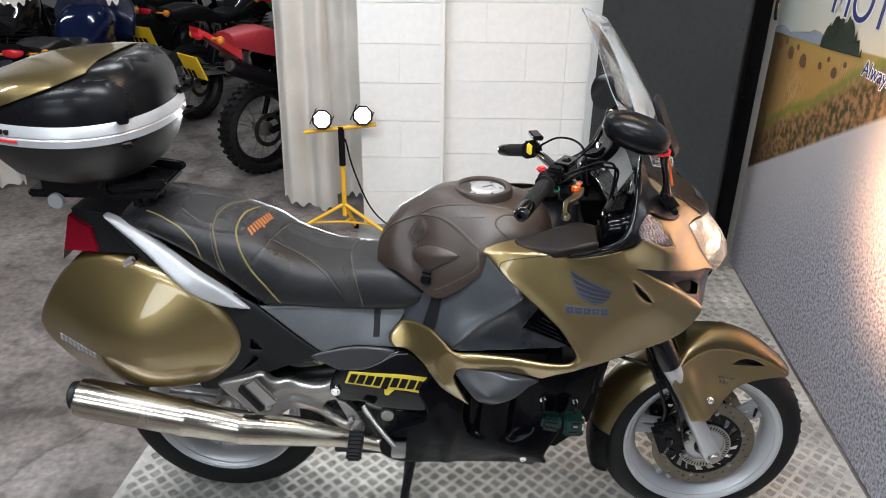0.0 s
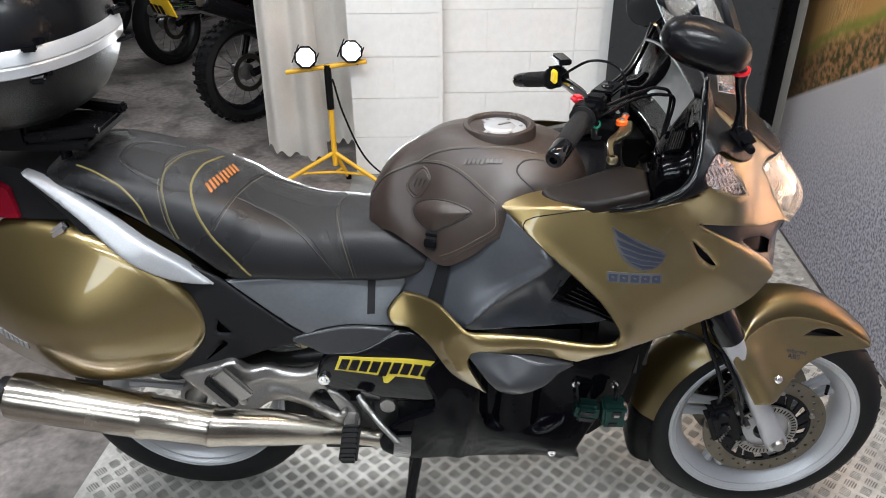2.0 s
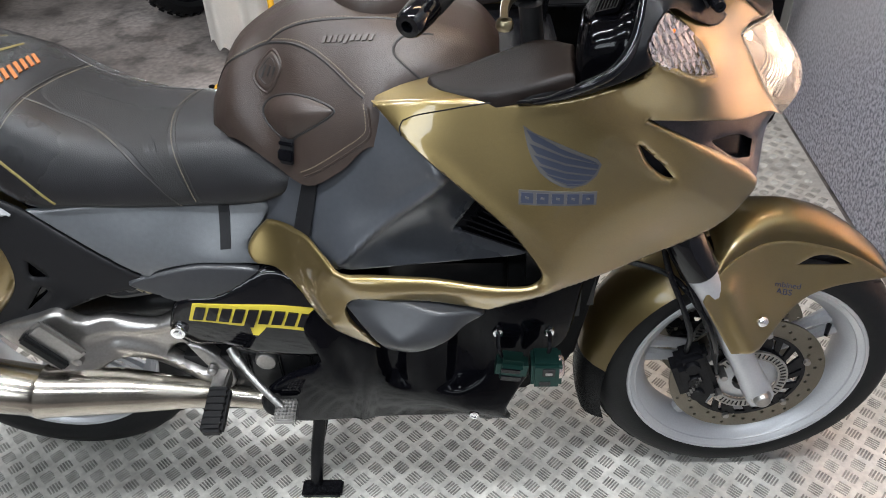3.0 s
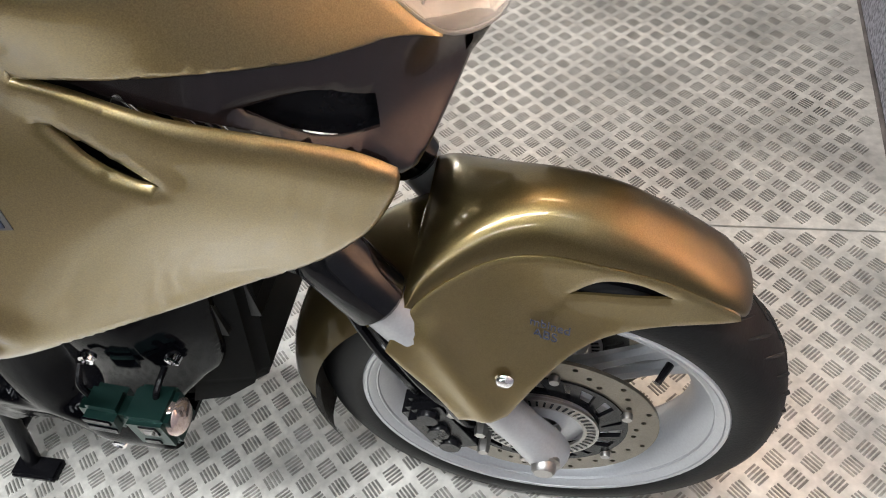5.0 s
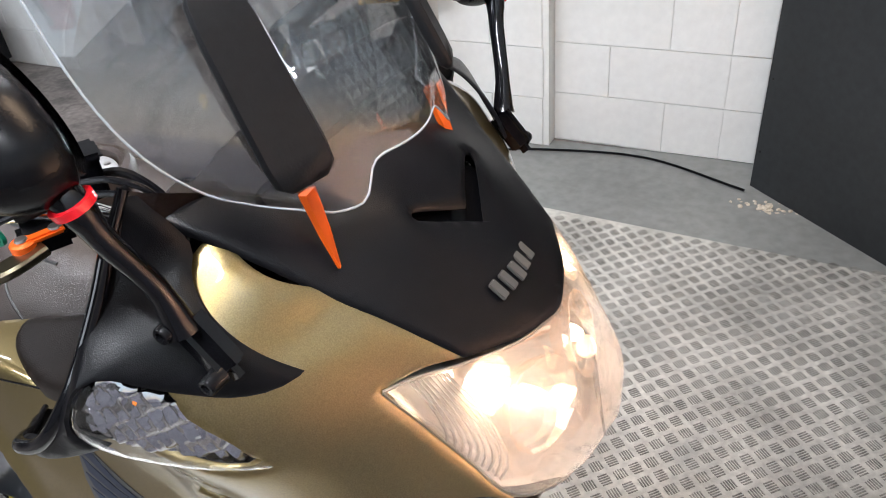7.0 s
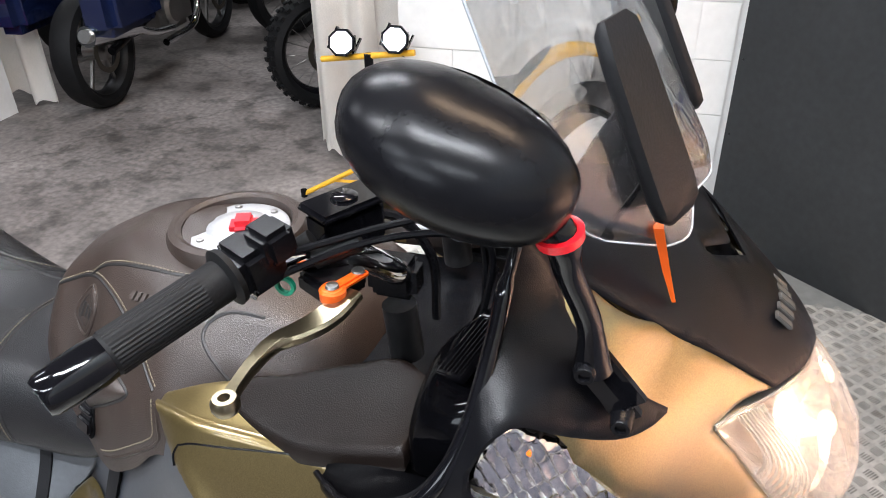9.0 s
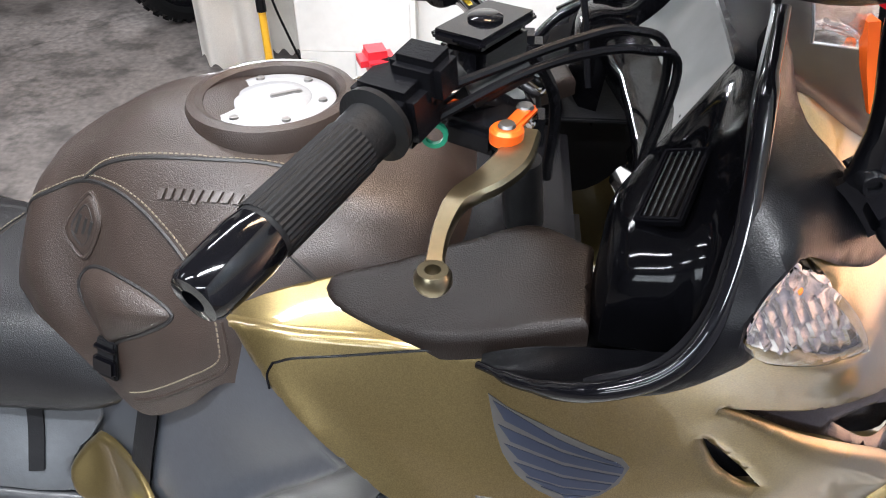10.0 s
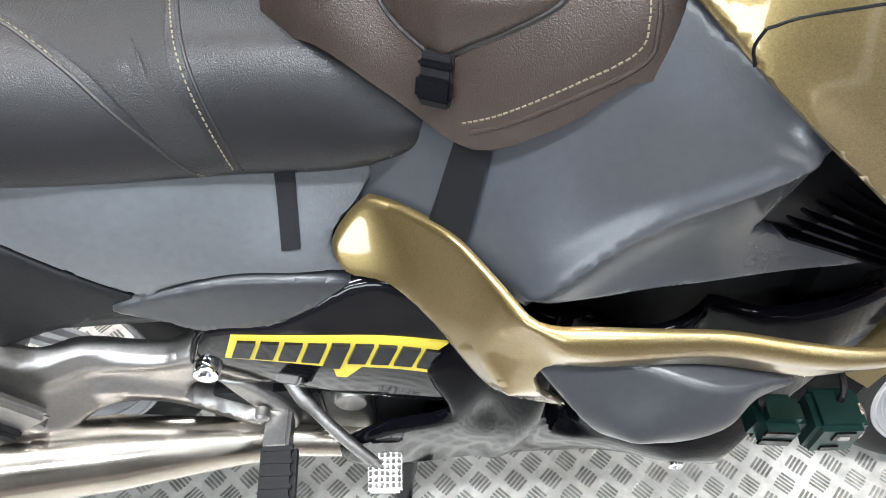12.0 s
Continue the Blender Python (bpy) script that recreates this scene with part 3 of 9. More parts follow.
def banner_print():
    m = bpy.data.materials.new("shaded_landscape_print")
    m.use_nodes = True
    nt = m.node_tree
    bs = nt.nodes["Principled BSDF"]
    bs.inputs["Roughness"].default_value = 0.33
    co = nt.nodes.new("ShaderNodeTexCoord")
    sp = nt.nodes.new("ShaderNodeSeparateXYZ")
    nt.links.new(co.outputs["Object"], sp.inputs[0])
    u, v = sp.outputs[1], sp.outputs[2]

    def noise_tex(scale, detail=6, vec=None):
        nz = nt.nodes.new("ShaderNodeTexNoise")
        nz.inputs["Scale"].default_value, nz.inputs["Detail"].default_value = scale, detail
        nt.links.new(vec or co.outputs["Object"], nz.inputs["Vector"])
        return nz.outputs["Fac"]

    stretch = nt.nodes.new("ShaderNodeMapping")
    stretch.inputs["Scale"].default_value = (1, 60, 8)
    nt.links.new(co.outputs["Object"], stretch.inputs["Vector"])
    straw = noise_tex(2.0, 6, stretch.outputs[0])
    patch = noise_tex(4.0)
    speck = noise_tex(85.0, 9)
    fine = noise_tex(30.0)

    def ramp(x, lo, hi):
        r = nt.nodes.new("ShaderNodeMapRange")
        r.inputs["From Min"].default_value, r.inputs["From Max"].default_value = lo, hi
        nt.links.new(x, r.inputs["Value"])
        return r.outputs[0]

    horizon = calc(nt, "ADD", 1.345, calc(nt, "MULTIPLY", u, -0.075))
    above = calc(nt, "SUBTRACT", v, horizon)
    sky = blend(nt, ramp(above, 0.0, 0.5), (0.95, 0.86, 0.70), (0.70, 0.79, 0.86))
    # greyer sky towards the board: the corner's shade put into the colour
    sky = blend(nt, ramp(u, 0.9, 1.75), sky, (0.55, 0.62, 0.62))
    straw_c = blend(nt, ramp(straw, 0.35, 0.65), (0.46, 0.26, 0.085), (0.78, 0.52, 0.22))
    field = blend(nt, ramp(patch, 0.4, 0.62), straw_c, (0.58, 0.35, 0.11))
    field = blend(nt, ramp(calc(nt, "ADD", above, calc(nt, "MULTIPLY", patch, 0.08)), -0.06, 0.02), field, (0.58, 0.40, 0.12))
    edge = calc(nt, "ADD", 1.39, calc(nt, "MULTIPLY", u, -0.50))
    over = calc(nt, "SUBTRACT", v, edge)
    wild = blend(nt, ramp(fine, 0.42, 0.6), (0.10, 0.09, 0.035), (0.46, 0.24, 0.11))
    verge = calc(nt, "ADD", over, calc(nt, "MULTIPLY", calc(nt, "SUBTRACT", patch, 0.5), 0.10))
    field = blend(nt, ramp(verge, 0.24, 0.12), field, wild)
    green = calc(nt, "SUBTRACT", 1.0, calc(nt, "MINIMUM", 1.0, calc(nt, "MULTIPLY", calc(nt, "ABSOLUTE", calc(nt, "SUBTRACT", verge, 0.205)), 28.0)))
    field = blend(nt, calc(nt, "MULTIPLY", green, 0.75), field, (0.26, 0.34, 0.05))
    # field falls to near black there, the same shade painted in
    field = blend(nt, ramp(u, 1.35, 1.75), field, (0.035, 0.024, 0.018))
    tar = blend(nt, ramp(speck, 0.36, 0.60), (0.17, 0.17, 0.22), (0.64, 0.63, 0.70))
    tar = blend(nt, ramp(calc(nt, "ADD", over, calc(nt, "MULTIPLY", patch, 0.1)), -0.55, 0.0), tar, (0.60, 0.58, 0.60))
    ground = blend(nt, ramp(over, -0.012, 0.006), tar, field)
    nt.links.new(blend(nt, ramp(above, -0.004, 0.004), ground, sky), bs.inputs["Base Color"])
    return m


SK = math.atan(0.08)
banner = thing("banner", "large printed banner of a straw field beside a road", "banner", "", Matrix.Translation((1.426, 0, 0)) @ Matrix.Rotation(-SK, 4, "Z"))
bm = bmesh.new()
vs = [[bm.verts.new((0.0008 * math.sin(9 * y + 4 * z), y, z)) for y in np.linspace(-2.4, 1.71, 42)] for z in np.linspace(0.014, 2.6, 26)]
for r0, r1 in zip(vs, vs[1:]):
    for i in range(len(r0) - 1):
        bm.faces.new((r0[i], r0[i + 1], r1[i + 1], r1[i]))
bmesh.ops.solidify(bm, geom=bm.faces[:], thickness=0.002)
part("sheet", bm, banner_print(), banner, "glossy vinyl print, corner shade by the board put into its colour")


def flat_shape(name, pts, mat, proud, label=""):
    bm = bmesh.new()
    vs = [bm.verts.new((-0.002 - proud, y, z)) for y, z in pts]
    bm.faces.new(vs)
    bmesh.ops.triangulate(bm, faces=bm.faces[:])
    bmesh.ops.solidify(bm, geom=bm.faces[:], thickness=0.0008)
    return part(name, bm, mat, banner, label, False)


INK_TREE = material("print_dark_green", (0.018, 0.026, 0.016), 0.35, 0, 0.4, 60, 0.5, 0, 80, 0, 0.3, 12)
INK_HILL = material("print_hill_blue", (0.20, 0.23, 0.27), 0.35, 0, 0.4, 20, 0.1)
INK_STRAW = material("print_hay_brown", (0.10, 0.055, 0.03), 0.35, 0, 0.4, 90, 0.4)
INK_BLUE = material("print_navy", (0.015, 0.02, 0.12), 0.3)
INK_WHITE = material("print_white", (0.75, 0.75, 0.76), 0.3)
random.seed(5)
flat_shape("hill", [(1.70, 1.205)] + [(1.70 - 0.7 * k / 14, 1.225 + 0.020 * math.sin(k * 0.9) + 0.022 * (k > 8) * math.sin((k - 8) * 0.5) + 0.05 * k / 14) for k in range(15)] + [(1.0, 1.25)], INK_HILL, 0.0, "printed hills")
crown = [(1.16, 1.235)]
for k in range(34):
    t = k / 33
    crown.append((1.16 - 0.36 * t, 1.255 + 0.018 * t + 0.105 * math.sin(math.pi * min(1, t * 1.05)) ** 0.7 + random.uniform(-0.018, 0.022)))
flat_shape("tree_clump", crown + [(0.79, 1.265)], INK_TREE, 0.001, "printed dark trees")
for y, z, r in ((1.60, 1.165, 0.030), (1.45, 1.150, 0.030), (1.30, 1.145, 0.030), (1.12, 1.165, 0.016), (0.98, 1.165, 0.022), (0.90, 1.215, 0.012), (1.05, 1.205, 0.011), (1.52, 1.19, 0.014), (1.38, 1.19, 0.013)):
    flat_shape("hay_bale", [(y + r * math.cos(a) * 1.1, z + r * math.sin(a) * (1.2 if math.sin(a) > 0 else 0.7)) for a in np.linspace(0, 2 * math.pi, 15)[:-1]], INK_STRAW, 0.001)


def banner_text(word, y, z, size, mat, proud, grow=0.0, slope=0.0):
    cu = bpy.data.curves.new("lettering", "FONT")
    cu.body, cu.size, cu.extrude, cu.offset, cu.shear = word, size, 0.0004, grow, 0.12
    ob = new("lettering", cu)
    me = bpy.data.meshes.new_from_object(ob.evaluated_get(bpy.context.evaluated_depsgraph_get()))
    bpy.data.objects.remove(ob)
    me.materials.append(mat)
    ob = new("lettering", me)
    ob.parent = banner
    ob.matrix_basis = Matrix.Translation((-0.003 - proud, y, z)) @ Matrix(((0, 0, -1, 0), (-1, 0, 0, 0), (0, 1, 0, 0), (0, 0, 0, 1))) @ Matrix.Rotation(slope, 4, "Z")


for word, y, z, size in (("MOTO", 1.14, 1.375, 0.22), ("Always", 0.755, 1.215, 0.075)):
    banner_text(word, y, z, size, INK_WHITE, 0.001, 0.006 if size > 0.1 else 0.004)
    banner_text(word, y, z, size, INK_BLUE, 0.002)
# black cable with yellow tags on the post
bm = bmesh.new()
tube(bm, spline([(1.548, 1.70, 1.6), (1.545, 1.70, 1.40), (1.54, 1.69, 1.30), (1.552, 1.70, 1.26), (1.56, 1.735, 1.30), (1.565, 1.74, 1.6)], 6), 0.006, 8)
cab = part("power_cable", bm, BLACK_SATIN, None)
tagged(cab, "black power cable hanging down the grey post", "cable")
for z in (1.37, 1.32):
    bm = bmesh.new()
    box(bm, 1.543, 1.697, z, 0.016, 0.016, 0.022, 0, 0.002)
    part("tag", bm, YELLOW, cab, "yellow tag")

# ---- the motorcycle ----
bike = thing("motorcycle", "gold touring motorcycle with panniers and top box on its stand", "motorcycle", "", pose(0, 0, 0, 0, 0, -1.5))
STEER = -0.045  # the front wheel's plane


def text_mesh(word, size, depth=0.0005):
    cu = bpy.data.curves.new("lettering", "FONT")
    cu.body, cu.size, cu.extrude, cu.align_x = word, size, depth, "CENTER"
    ob = new("lettering", cu)
    me = bpy.data.meshes.new_from_object(ob.evaluated_get(bpy.context.evaluated_depsgraph_get()))
    bpy.data.objects.remove(ob)
    return me


def decal(name, polys, surf, mat, parent, lift=0.0012, label=""):
    """Flat printed shapes laid on a sheet."""
    bm = bmesh.new()
    for poly in polys:
        poly = [np.array(p, float) for p in poly]
        dense = []
        for a, b in zip(poly, poly[1:] + poly[:1]):
            k = max(1, int(np.linalg.norm(b - a) / 0.012))
            dense += [a + (b - a) * i / k for i in range(k)]
        ys = surf(dense)
        top = [bm.verts.new((p[0], y - lift, p[1])) for p, y in zip(dense, ys)]
        low = [bm.verts.new((p[0], y + 0.0006, p[1])) for p, y in zip(dense, ys)]
        bm.faces.new(top)
        for i in range(len(top)):
            j = (i + 1) % len(top)
            bm.faces.new((top[i], low[i], low[j], top[j]))
    bmesh.ops.triangulate(bm, faces=[f for f in bm.faces if len(f.verts) > 4])
    return part(name, bm, mat, parent, label, False)


def slanted_bars(x0, z0, x1, z1, h, n, slant=0.25, gap=0.3, tall=()):
    """n letter-sized bars along a line."""
    out = []
    for i in range(n):
        a, b = (i + gap / 2) / n, (i + 1 - gap / 2) / n
        xa, xb = x0 + (x1 - x0) * a, x0 + (x1 - x0) * b
        za, zb = z0 + (z1 - z0) * a, z0 + (z1 - z0) * b
        k = 0.3 * h if i in tall else 0.0
        out.append([(xa - slant * k, za - k), (xb - slant * k, zb - k), (xb + slant * h, zb + h), (xa + slant * h, za + h)])
    return out


FAIR = Surface([(0.127, 0.965, -0.195), (0.164, 0.946, -0.222), (0.352, 0.934, -0.233), (0.447, 0.882, -0.245), (0.344, 0.862, -0.26), (0.556, 0.843, -0.23), (0.515, 0.92, -0.225),
                (0.71, 0.795, -0.150), (0.374, 0.701, -0.275), (0.064, 0.707, -0.252), (0.55, 0.70, -0.195), (0.45, 0.66, -0.235), (0.30, 1.0, -0.21), (0.45, 1.0, -0.24), (0.58, 1.0, -0.23),
                (-0.086, 0.712, -0.135), (-0.122, 0.667, -0.158), (0.103, 0.531, -0.238), (0.066, 0.642, -0.268), (0.282, 0.643, -0.278), (0.2, 0.69, -0.268),
                (0.597, 1.068, -0.172), (0.640, 1.024, -0.137), (0.688, 1.024, -0.080), (0.735, 0.884, -0.100), (0.694, 0.942, -0.112), (0.66, 0.90, -0.165), (0.510, 1.156, -0.160), (0.60, 1.090, -0.122), (0.645, 1.057, -0.104), (0.60, 1.100, -0.104), (0.55, 1.105, -0.200), (0.588, 1.001, -0.222), (0.50, 1.08, -0.262)], 2.5e-4)
SLOT = [(0.494, 0.905), (0.494, 0.905), (0.530, 0.872), (0.552, 0.846), (0.552, 0.846), (0.538, 0.850), (0.512, 0.872)]
IND_HOLE = [(0.484, 1.062), (0.496, 1.090), (0.506, 1.094), (0.535, 1.066), (0.563, 1.032), (0.580, 1.007), (0.580, 1.007), (0.55, 1.014), (0.509, 1.038), (0.494, 1.050)]
FAIR_OUT = [(0.117, 0.962), (0.117, 0.962), (0.165, 0.972), (0.24, 0.976), (0.331, 0.970), (0.402, 0.98), (0.455, 1.0), (0.486, 1.03), (0.494, 1.10), (0.500, 1.145), (0.510, 1.164), (0.510, 1.164), (0.60, 1.096), (0.690, 1.026), (0.690, 1.026),
            (0.662, 1.029), (0.638, 1.024), (0.638, 1.024), (0.666, 0.983), (0.694, 0.938), (0.737, 0.880), (0.737, 0.880), (0.71, 0.893), (0.66, 0.905), (0.58, 0.932), (0.499, 0.945), (0.499, 0.945),
            (0.556, 0.912), (0.614, 0.876), (0.673, 0.830), (0.702, 0.80), (0.702, 0.80), (0.700, 0.780), (0.668, 0.733), (0.607, 0.697), (0.53, 0.676), (0.44, 0.668), (0.357, 0.664), (0.28, 0.640), (0.28, 0.640),
            (0.169, 0.654), (0.078, 0.660), (0.054, 0.640), (0.058, 0.610), (0.094, 0.516), (0.094, 0.516), (0.023, 0.577), (-0.024, 0.628), (-0.05, 0.645), (-0.079, 0.655), (-0.113, 0.655), (-0.127, 0.675), (-0.113, 0.698), (-0.09, 0.719), (-0.09, 0.719),
            (-0.055, 0.724), (-0.017, 0.727), (0.014, 0.717), (0.05, 0.703), (0.05, 0.703), (0.111, 0.705), (0.213, 0.697), (0.325, 0.690), (0.354, 0.695), (0.361, 0.715), (0.344, 0.75), (0.312, 0.795), (0.267, 0.838), (0.214, 0.883), (0.162, 0.925)]


ARM_RIDGE = [(0.047, 0.708), (0.022, 0.690), (0.007, 0.655), (0.016, 0.630), (0.030, 0.605)]


def crease(v):
    """The raised edge that runs round the air outlet and the ridge below the nose intake."""
    edge = np.array(spline([(0.117, 0.955), (0.214, 0.878), (0.312, 0.79), (0.37, 0.71), (0.354, 0.68), (0.213, 0.682), (0.07, 0.69)], 60))
    d = np.min(np.linalg.norm(v[:, None] - edge[None], axis=2), axis=1)
    ridge = np.array(spline([(0.50, 0.93), (0.614, 0.863), (0.70, 0.79)], 60))
    d2 = np.min(np.linalg.norm(v[:, None] - ridge[None], axis=2), axis=1)
    fade = np.clip((v[:, 0] - 0.13) / 0.07, 0, 1) + np.clip((0.80 - v[:, 1]) / 0.05, 0, 1)
    arm = np.array(spline(ARM_RIDGE, 60))
    d3 = np.min(np.linalg.norm(v[:, None] - arm[None], axis=2), axis=1)
    return -0.008 * np.exp(-(d / 0.018) ** 2) * np.clip(fade, 0, 1) - 0.006 * np.exp(-(d2 / 0.024) ** 2) - 0.019 * np.exp(-d3 / 0.030)


for side in (1, -1):
    f = panel("side_fairing", FAIR_OUT, FAIR, GOLD, bike, 0.004, 0.009, 0.005, 0.004, side, [SLOT, IND_HOLE], "gold metallic fairing side panel with a vent slot", 0, None, crease, 0.0 if side == 1 else 0.028, [ARM_RIDGE])
    panel("fairing_liner", [(0.16, 0.950), (0.24, 0.962), (0.33, 0.956), (0.40, 0.966), (0.46, 0.99), (0.492, 1.03), (0.500, 1.10), (0.510, 1.14), (0.59, 1.07), (0.61, 1.0), (0.55, 0.93), (0.45, 0.80), (0.36, 0.80), (0.26, 0.88)], FAIR, BLACK_TEX, f, 0.003, 0.02, 0.0, 0.0, side, (), "black inner lining", -0.024, None, None, 0.0 if side == 1 else 0.028)
    # dark pocket behind the slot
    panel("slot_liner", [(0.485, 0.91), (0.54, 0.885), (0.565, 0.84), (0.53, 0.84), (0.49, 0.875)], FAIR, BLACK_SATIN, f, 0.003, 0.012, 0.002, 0.0, side, lift=-0.022)

# printed wing badge and bars under it, on the right panel
WING = []
LEFT = spline([(0.334, 0.936), (0.340, 0.914), (0.347, 0.897), (0.358, 0.880), (0.372, 0.869), (0.388, 0.861)], 12)
RIGHT = spline([(0.431, 0.889), (0.437, 0.883), (0.432, 0.873), (0.425, 0.864), (0.412, 0.858), (0.400, 0.857)], 12)
for k in range(6):
    a, b = int(k * 10), int(k * 10 + 7.4)
    la, ra, lb, rb = LEFT[a], RIGHT[a], LEFT[b], RIGHT[b]
    ma, mb = (la + ra) / 2 - (0.0, 0.003), (lb + rb) / 2 - (0.0, 0.003)
    WING.append([tuple(la), tuple(ma), tuple(ra), tuple(rb), tuple(mb), tuple(lb + (0.006, -0.002))])
BADGE = material("blue_grey_decal", (0.030, 0.036, 0.060), 0.35, 0.2)
DECAL_EDGE = material("pale_decal_edge", (0.095, 0.09, 0.085), 0.35, 0.3)


class Shifted:
    def __init__(self, base, extra):
        self.base, self.extra = base, extra

    def __call__(self, q):
        q = np.atleast_2d(np.array(q, float))
        return self.base(q) + self.extra(q)


FAIR_S = Shifted(FAIR, crease)
for feather in WING:
    decal("wing_feather", [feather], FAIR_S, BADGE, bike, 0.0016, "blue-grey decal feather")
decal("wing_outline", [[(0.330, 0.941), (0.345, 0.931), (0.385, 0.914), (0.434, 0.893), (0.441, 0.884), (0.434, 0.868), (0.420, 0.857), (0.400, 0.853), (0.384, 0.857), (0.368, 0.866), (0.354, 0.878), (0.343, 0.895), (0.336, 0.914)]], FAIR_S, DECAL_EDGE, bike, 0.0009, "pale decal border")
for bar in slanted_bars(0.325, 0.838, 0.435, 0.826, 0.015, 5, 0.0, 0.22):
    nb = decal("name_bar", [bar], FAIR_S, BADGE, bike, 0.0016)
    (xa, za), (xb, zb), (xc, zc), (xd, zd) = bar
    decal("slit", [[(xa + 0.006, za + 0.0065), (xb - 0.006, zb + 0.0065), (xc - 0.006, zc - 0.0055), (xd + 0.006, zd - 0.0055)]], FAIR_S, DECAL_EDGE, nb, 0.0024)
decal("name_backing", [[(0.324, 0.835), (0.437, 0.823), (0.437, 0.8445), (0.324, 0.8565)]], FAIR_S, DECAL_EDGE, bike, 0.0008)

# nose intake, dark satin
for side in (1, -1):
    nose = panel("nose_intake", [(0.49, 0.945), (0.58, 0.940), (0.66, 0.915), (0.745, 0.888), (0.762, 0.865), (0.762, 0.865), (0.745, 0.825), (0.715, 0.785), (0.70, 0.785), (0.67, 0.825), (0.614, 0.866), (0.556, 0.902)],
                 [(0.49, 0.945, -0.215), (0.58, 0.93, -0.195), (0.66, 0.91, -0.150), (0.745, 0.888, -0.080), (0.762, 0.862, -0.035), (0.745, 0.825, -0.045), (0.71, 0.79, -0.130), (0.614, 0.87, -0.19), (0.66, 0.86, -0.165), (0.70, 0.86, -0.122)], BROWN, bike, 0.004, 0.011, 0.004, 0.003, side,
                 [[(0.608, 0.884), (0.608, 0.884), (0.655, 0.880), (0.690, 0.856), (0.690, 0.856), (0.690, 0.828), (0.690, 0.828), (0.66, 0.842), (0.63, 0.864)]], "dark satin plum-brown nose intake panel")
    panel("intake_liner", [(0.58, 0.905), (0.66, 0.898), (0.715, 0.870), (0.70, 0.81), (0.60, 0.868)], [(0.49, 0.945, -0.195), (0.58, 0.93, -0.172), (0.66, 0.91, -0.132), (0.745, 0.90, -0.062), (0.735, 0.86, -0.062), (0.71, 0.80, -0.112), (0.614, 0.87, -0.165), (0.66, 0.86, -0.140), (0.70, 0.87, -0.104)], BLACK_SATIN, nose, 0.003, 0.012, 0.002, 0, side)
# chin between the two intakes
bm = bmesh.new()
secs = []
for x, z, w in ((0.752, 0.868, 0.080), (0.750, 0.845, 0.078), (0.735, 0.82, 0.075), (0.715, 0.795, 0.072), (0.69, 0.785, 0.07)):
    secs.append([(x + 0.022 * (1 - (k / 6 - 1) ** 2), 0.028 + w * (k / 6 - 1), z) for k in range(13)])
loft(bm, secs, False)
solid = bmesh.ops.solidify(bm, geom=bm.faces[:], thickness=0.004)
part("chin", bm, BROWN, bike, "dark satin chin below the headlamp")

# ---- headlamp ----
NOSE_Y = 0.035  # the nose stands a little left of the wheel line as the bike leans
lamp = part("headlamp", lathe(bmesh.new(), [(0.07, 0), (0.075, 0.004), (0.06, 0.012)], "x", (0.62, NOSE_Y, 0.955), 32), BLACK_GLOSS, bike, "large lit headlamp with clear lens")
LAMP_ROWS = [spline(r, 8) for r in (
    [(0.735, 0, 1.008), (0.719, 0.060, 1.014), (0.688, 0.114, 1.023), (0.662, 0.147, 1.028), (0.640, 0.171, 1.024)],
    [(0.780, 0, 0.948), (0.766, 0.066, 0.955), (0.730, 0.113, 0.974), (0.688, 0.149, 1.000), (0.640, 0.172, 1.0235)],
    [(0.800, 0, 0.893), (0.787, 0.070, 0.898), (0.755, 0.117, 0.917), (0.703, 0.149, 0.965), (0.640, 0.172, 1.0225)],
    [(0.778, 0, 0.848), (0.767, 0.070, 0.854), (0.736, 0.128, 0.881), (0.694, 0.144, 0.938), (0.640, 0.171, 1.022)])]


def lens_point(u, v, inset=0.0):
    """A place on the lamp's front, u across and v down; inset sinks the middle and leaves the border."""
    s, a = (1 if u >= 0 else -1), abs(u)
    i = a * (len(LAMP_ROWS[0]) - 1)
    k = min(int(i), len(LAMP_ROWS[0]) - 2)
    col = [r[k] + (r[k + 1] - r[k]) * (i - k) for r in LAMP_ROWS]
    m = col_at(col, v)
    dip = inset * (math.sin(math.pi * min(max(v, 0), 1)) ** 0.5) * (1 - a ** 3)
    slim = 1 - 0.20 * (1 - a * a) if s > 0 else 1.0
    return (m[0] - dip, NOSE_Y + s * m[1] * slim * (1 - 1.2 * dip), m[2])


def col_at(col, v):
    knots = (0.0, 0.42, 0.78, 1.0)
    out = np.zeros(3)
    for i, p in enumerate(col):
        w = 1.0
        for j, t in enumerate(knots):
            if j != i:
                w *= (v - t) / (knots[i] - t)
        out = out + w * p
    return out


def lens_shell(bm, inset, nu=36, nv=16):
    rows = [[lens_point(-1 + 2 * i / nu, j / nv, inset) for i in range(nu + 1)] for j in range(nv + 1)]
    loft(bm, rows, False)
    return bm


bm = lens_shell(bmesh.new(), 0.0)
bmesh.ops.solidify(bm, geom=bm.faces[:], thickness=0.003)
lens = part("lens", bm, LENS, lamp, "clear domed headlamp lens", True, 60)
lens.visible_shadow = False
for v in (0.004, 0.996):
    part("lens_edge", tube(bmesh.new(), [lens_point(-1 + 2 * i / 40, v) for i in range(41)], 0.0016, 6), EDGE_CLEAR, lens, "bright moulded lens edge")
bm = lens_shell(bmesh.new(), 0.085, 24, 12)
part("reflector", bm, REFLECTOR, lamp, "bright faceted reflector", True, 12)
LIT = glow("halogen_glow", (1.0, 0.55, 0.30), 0.32)
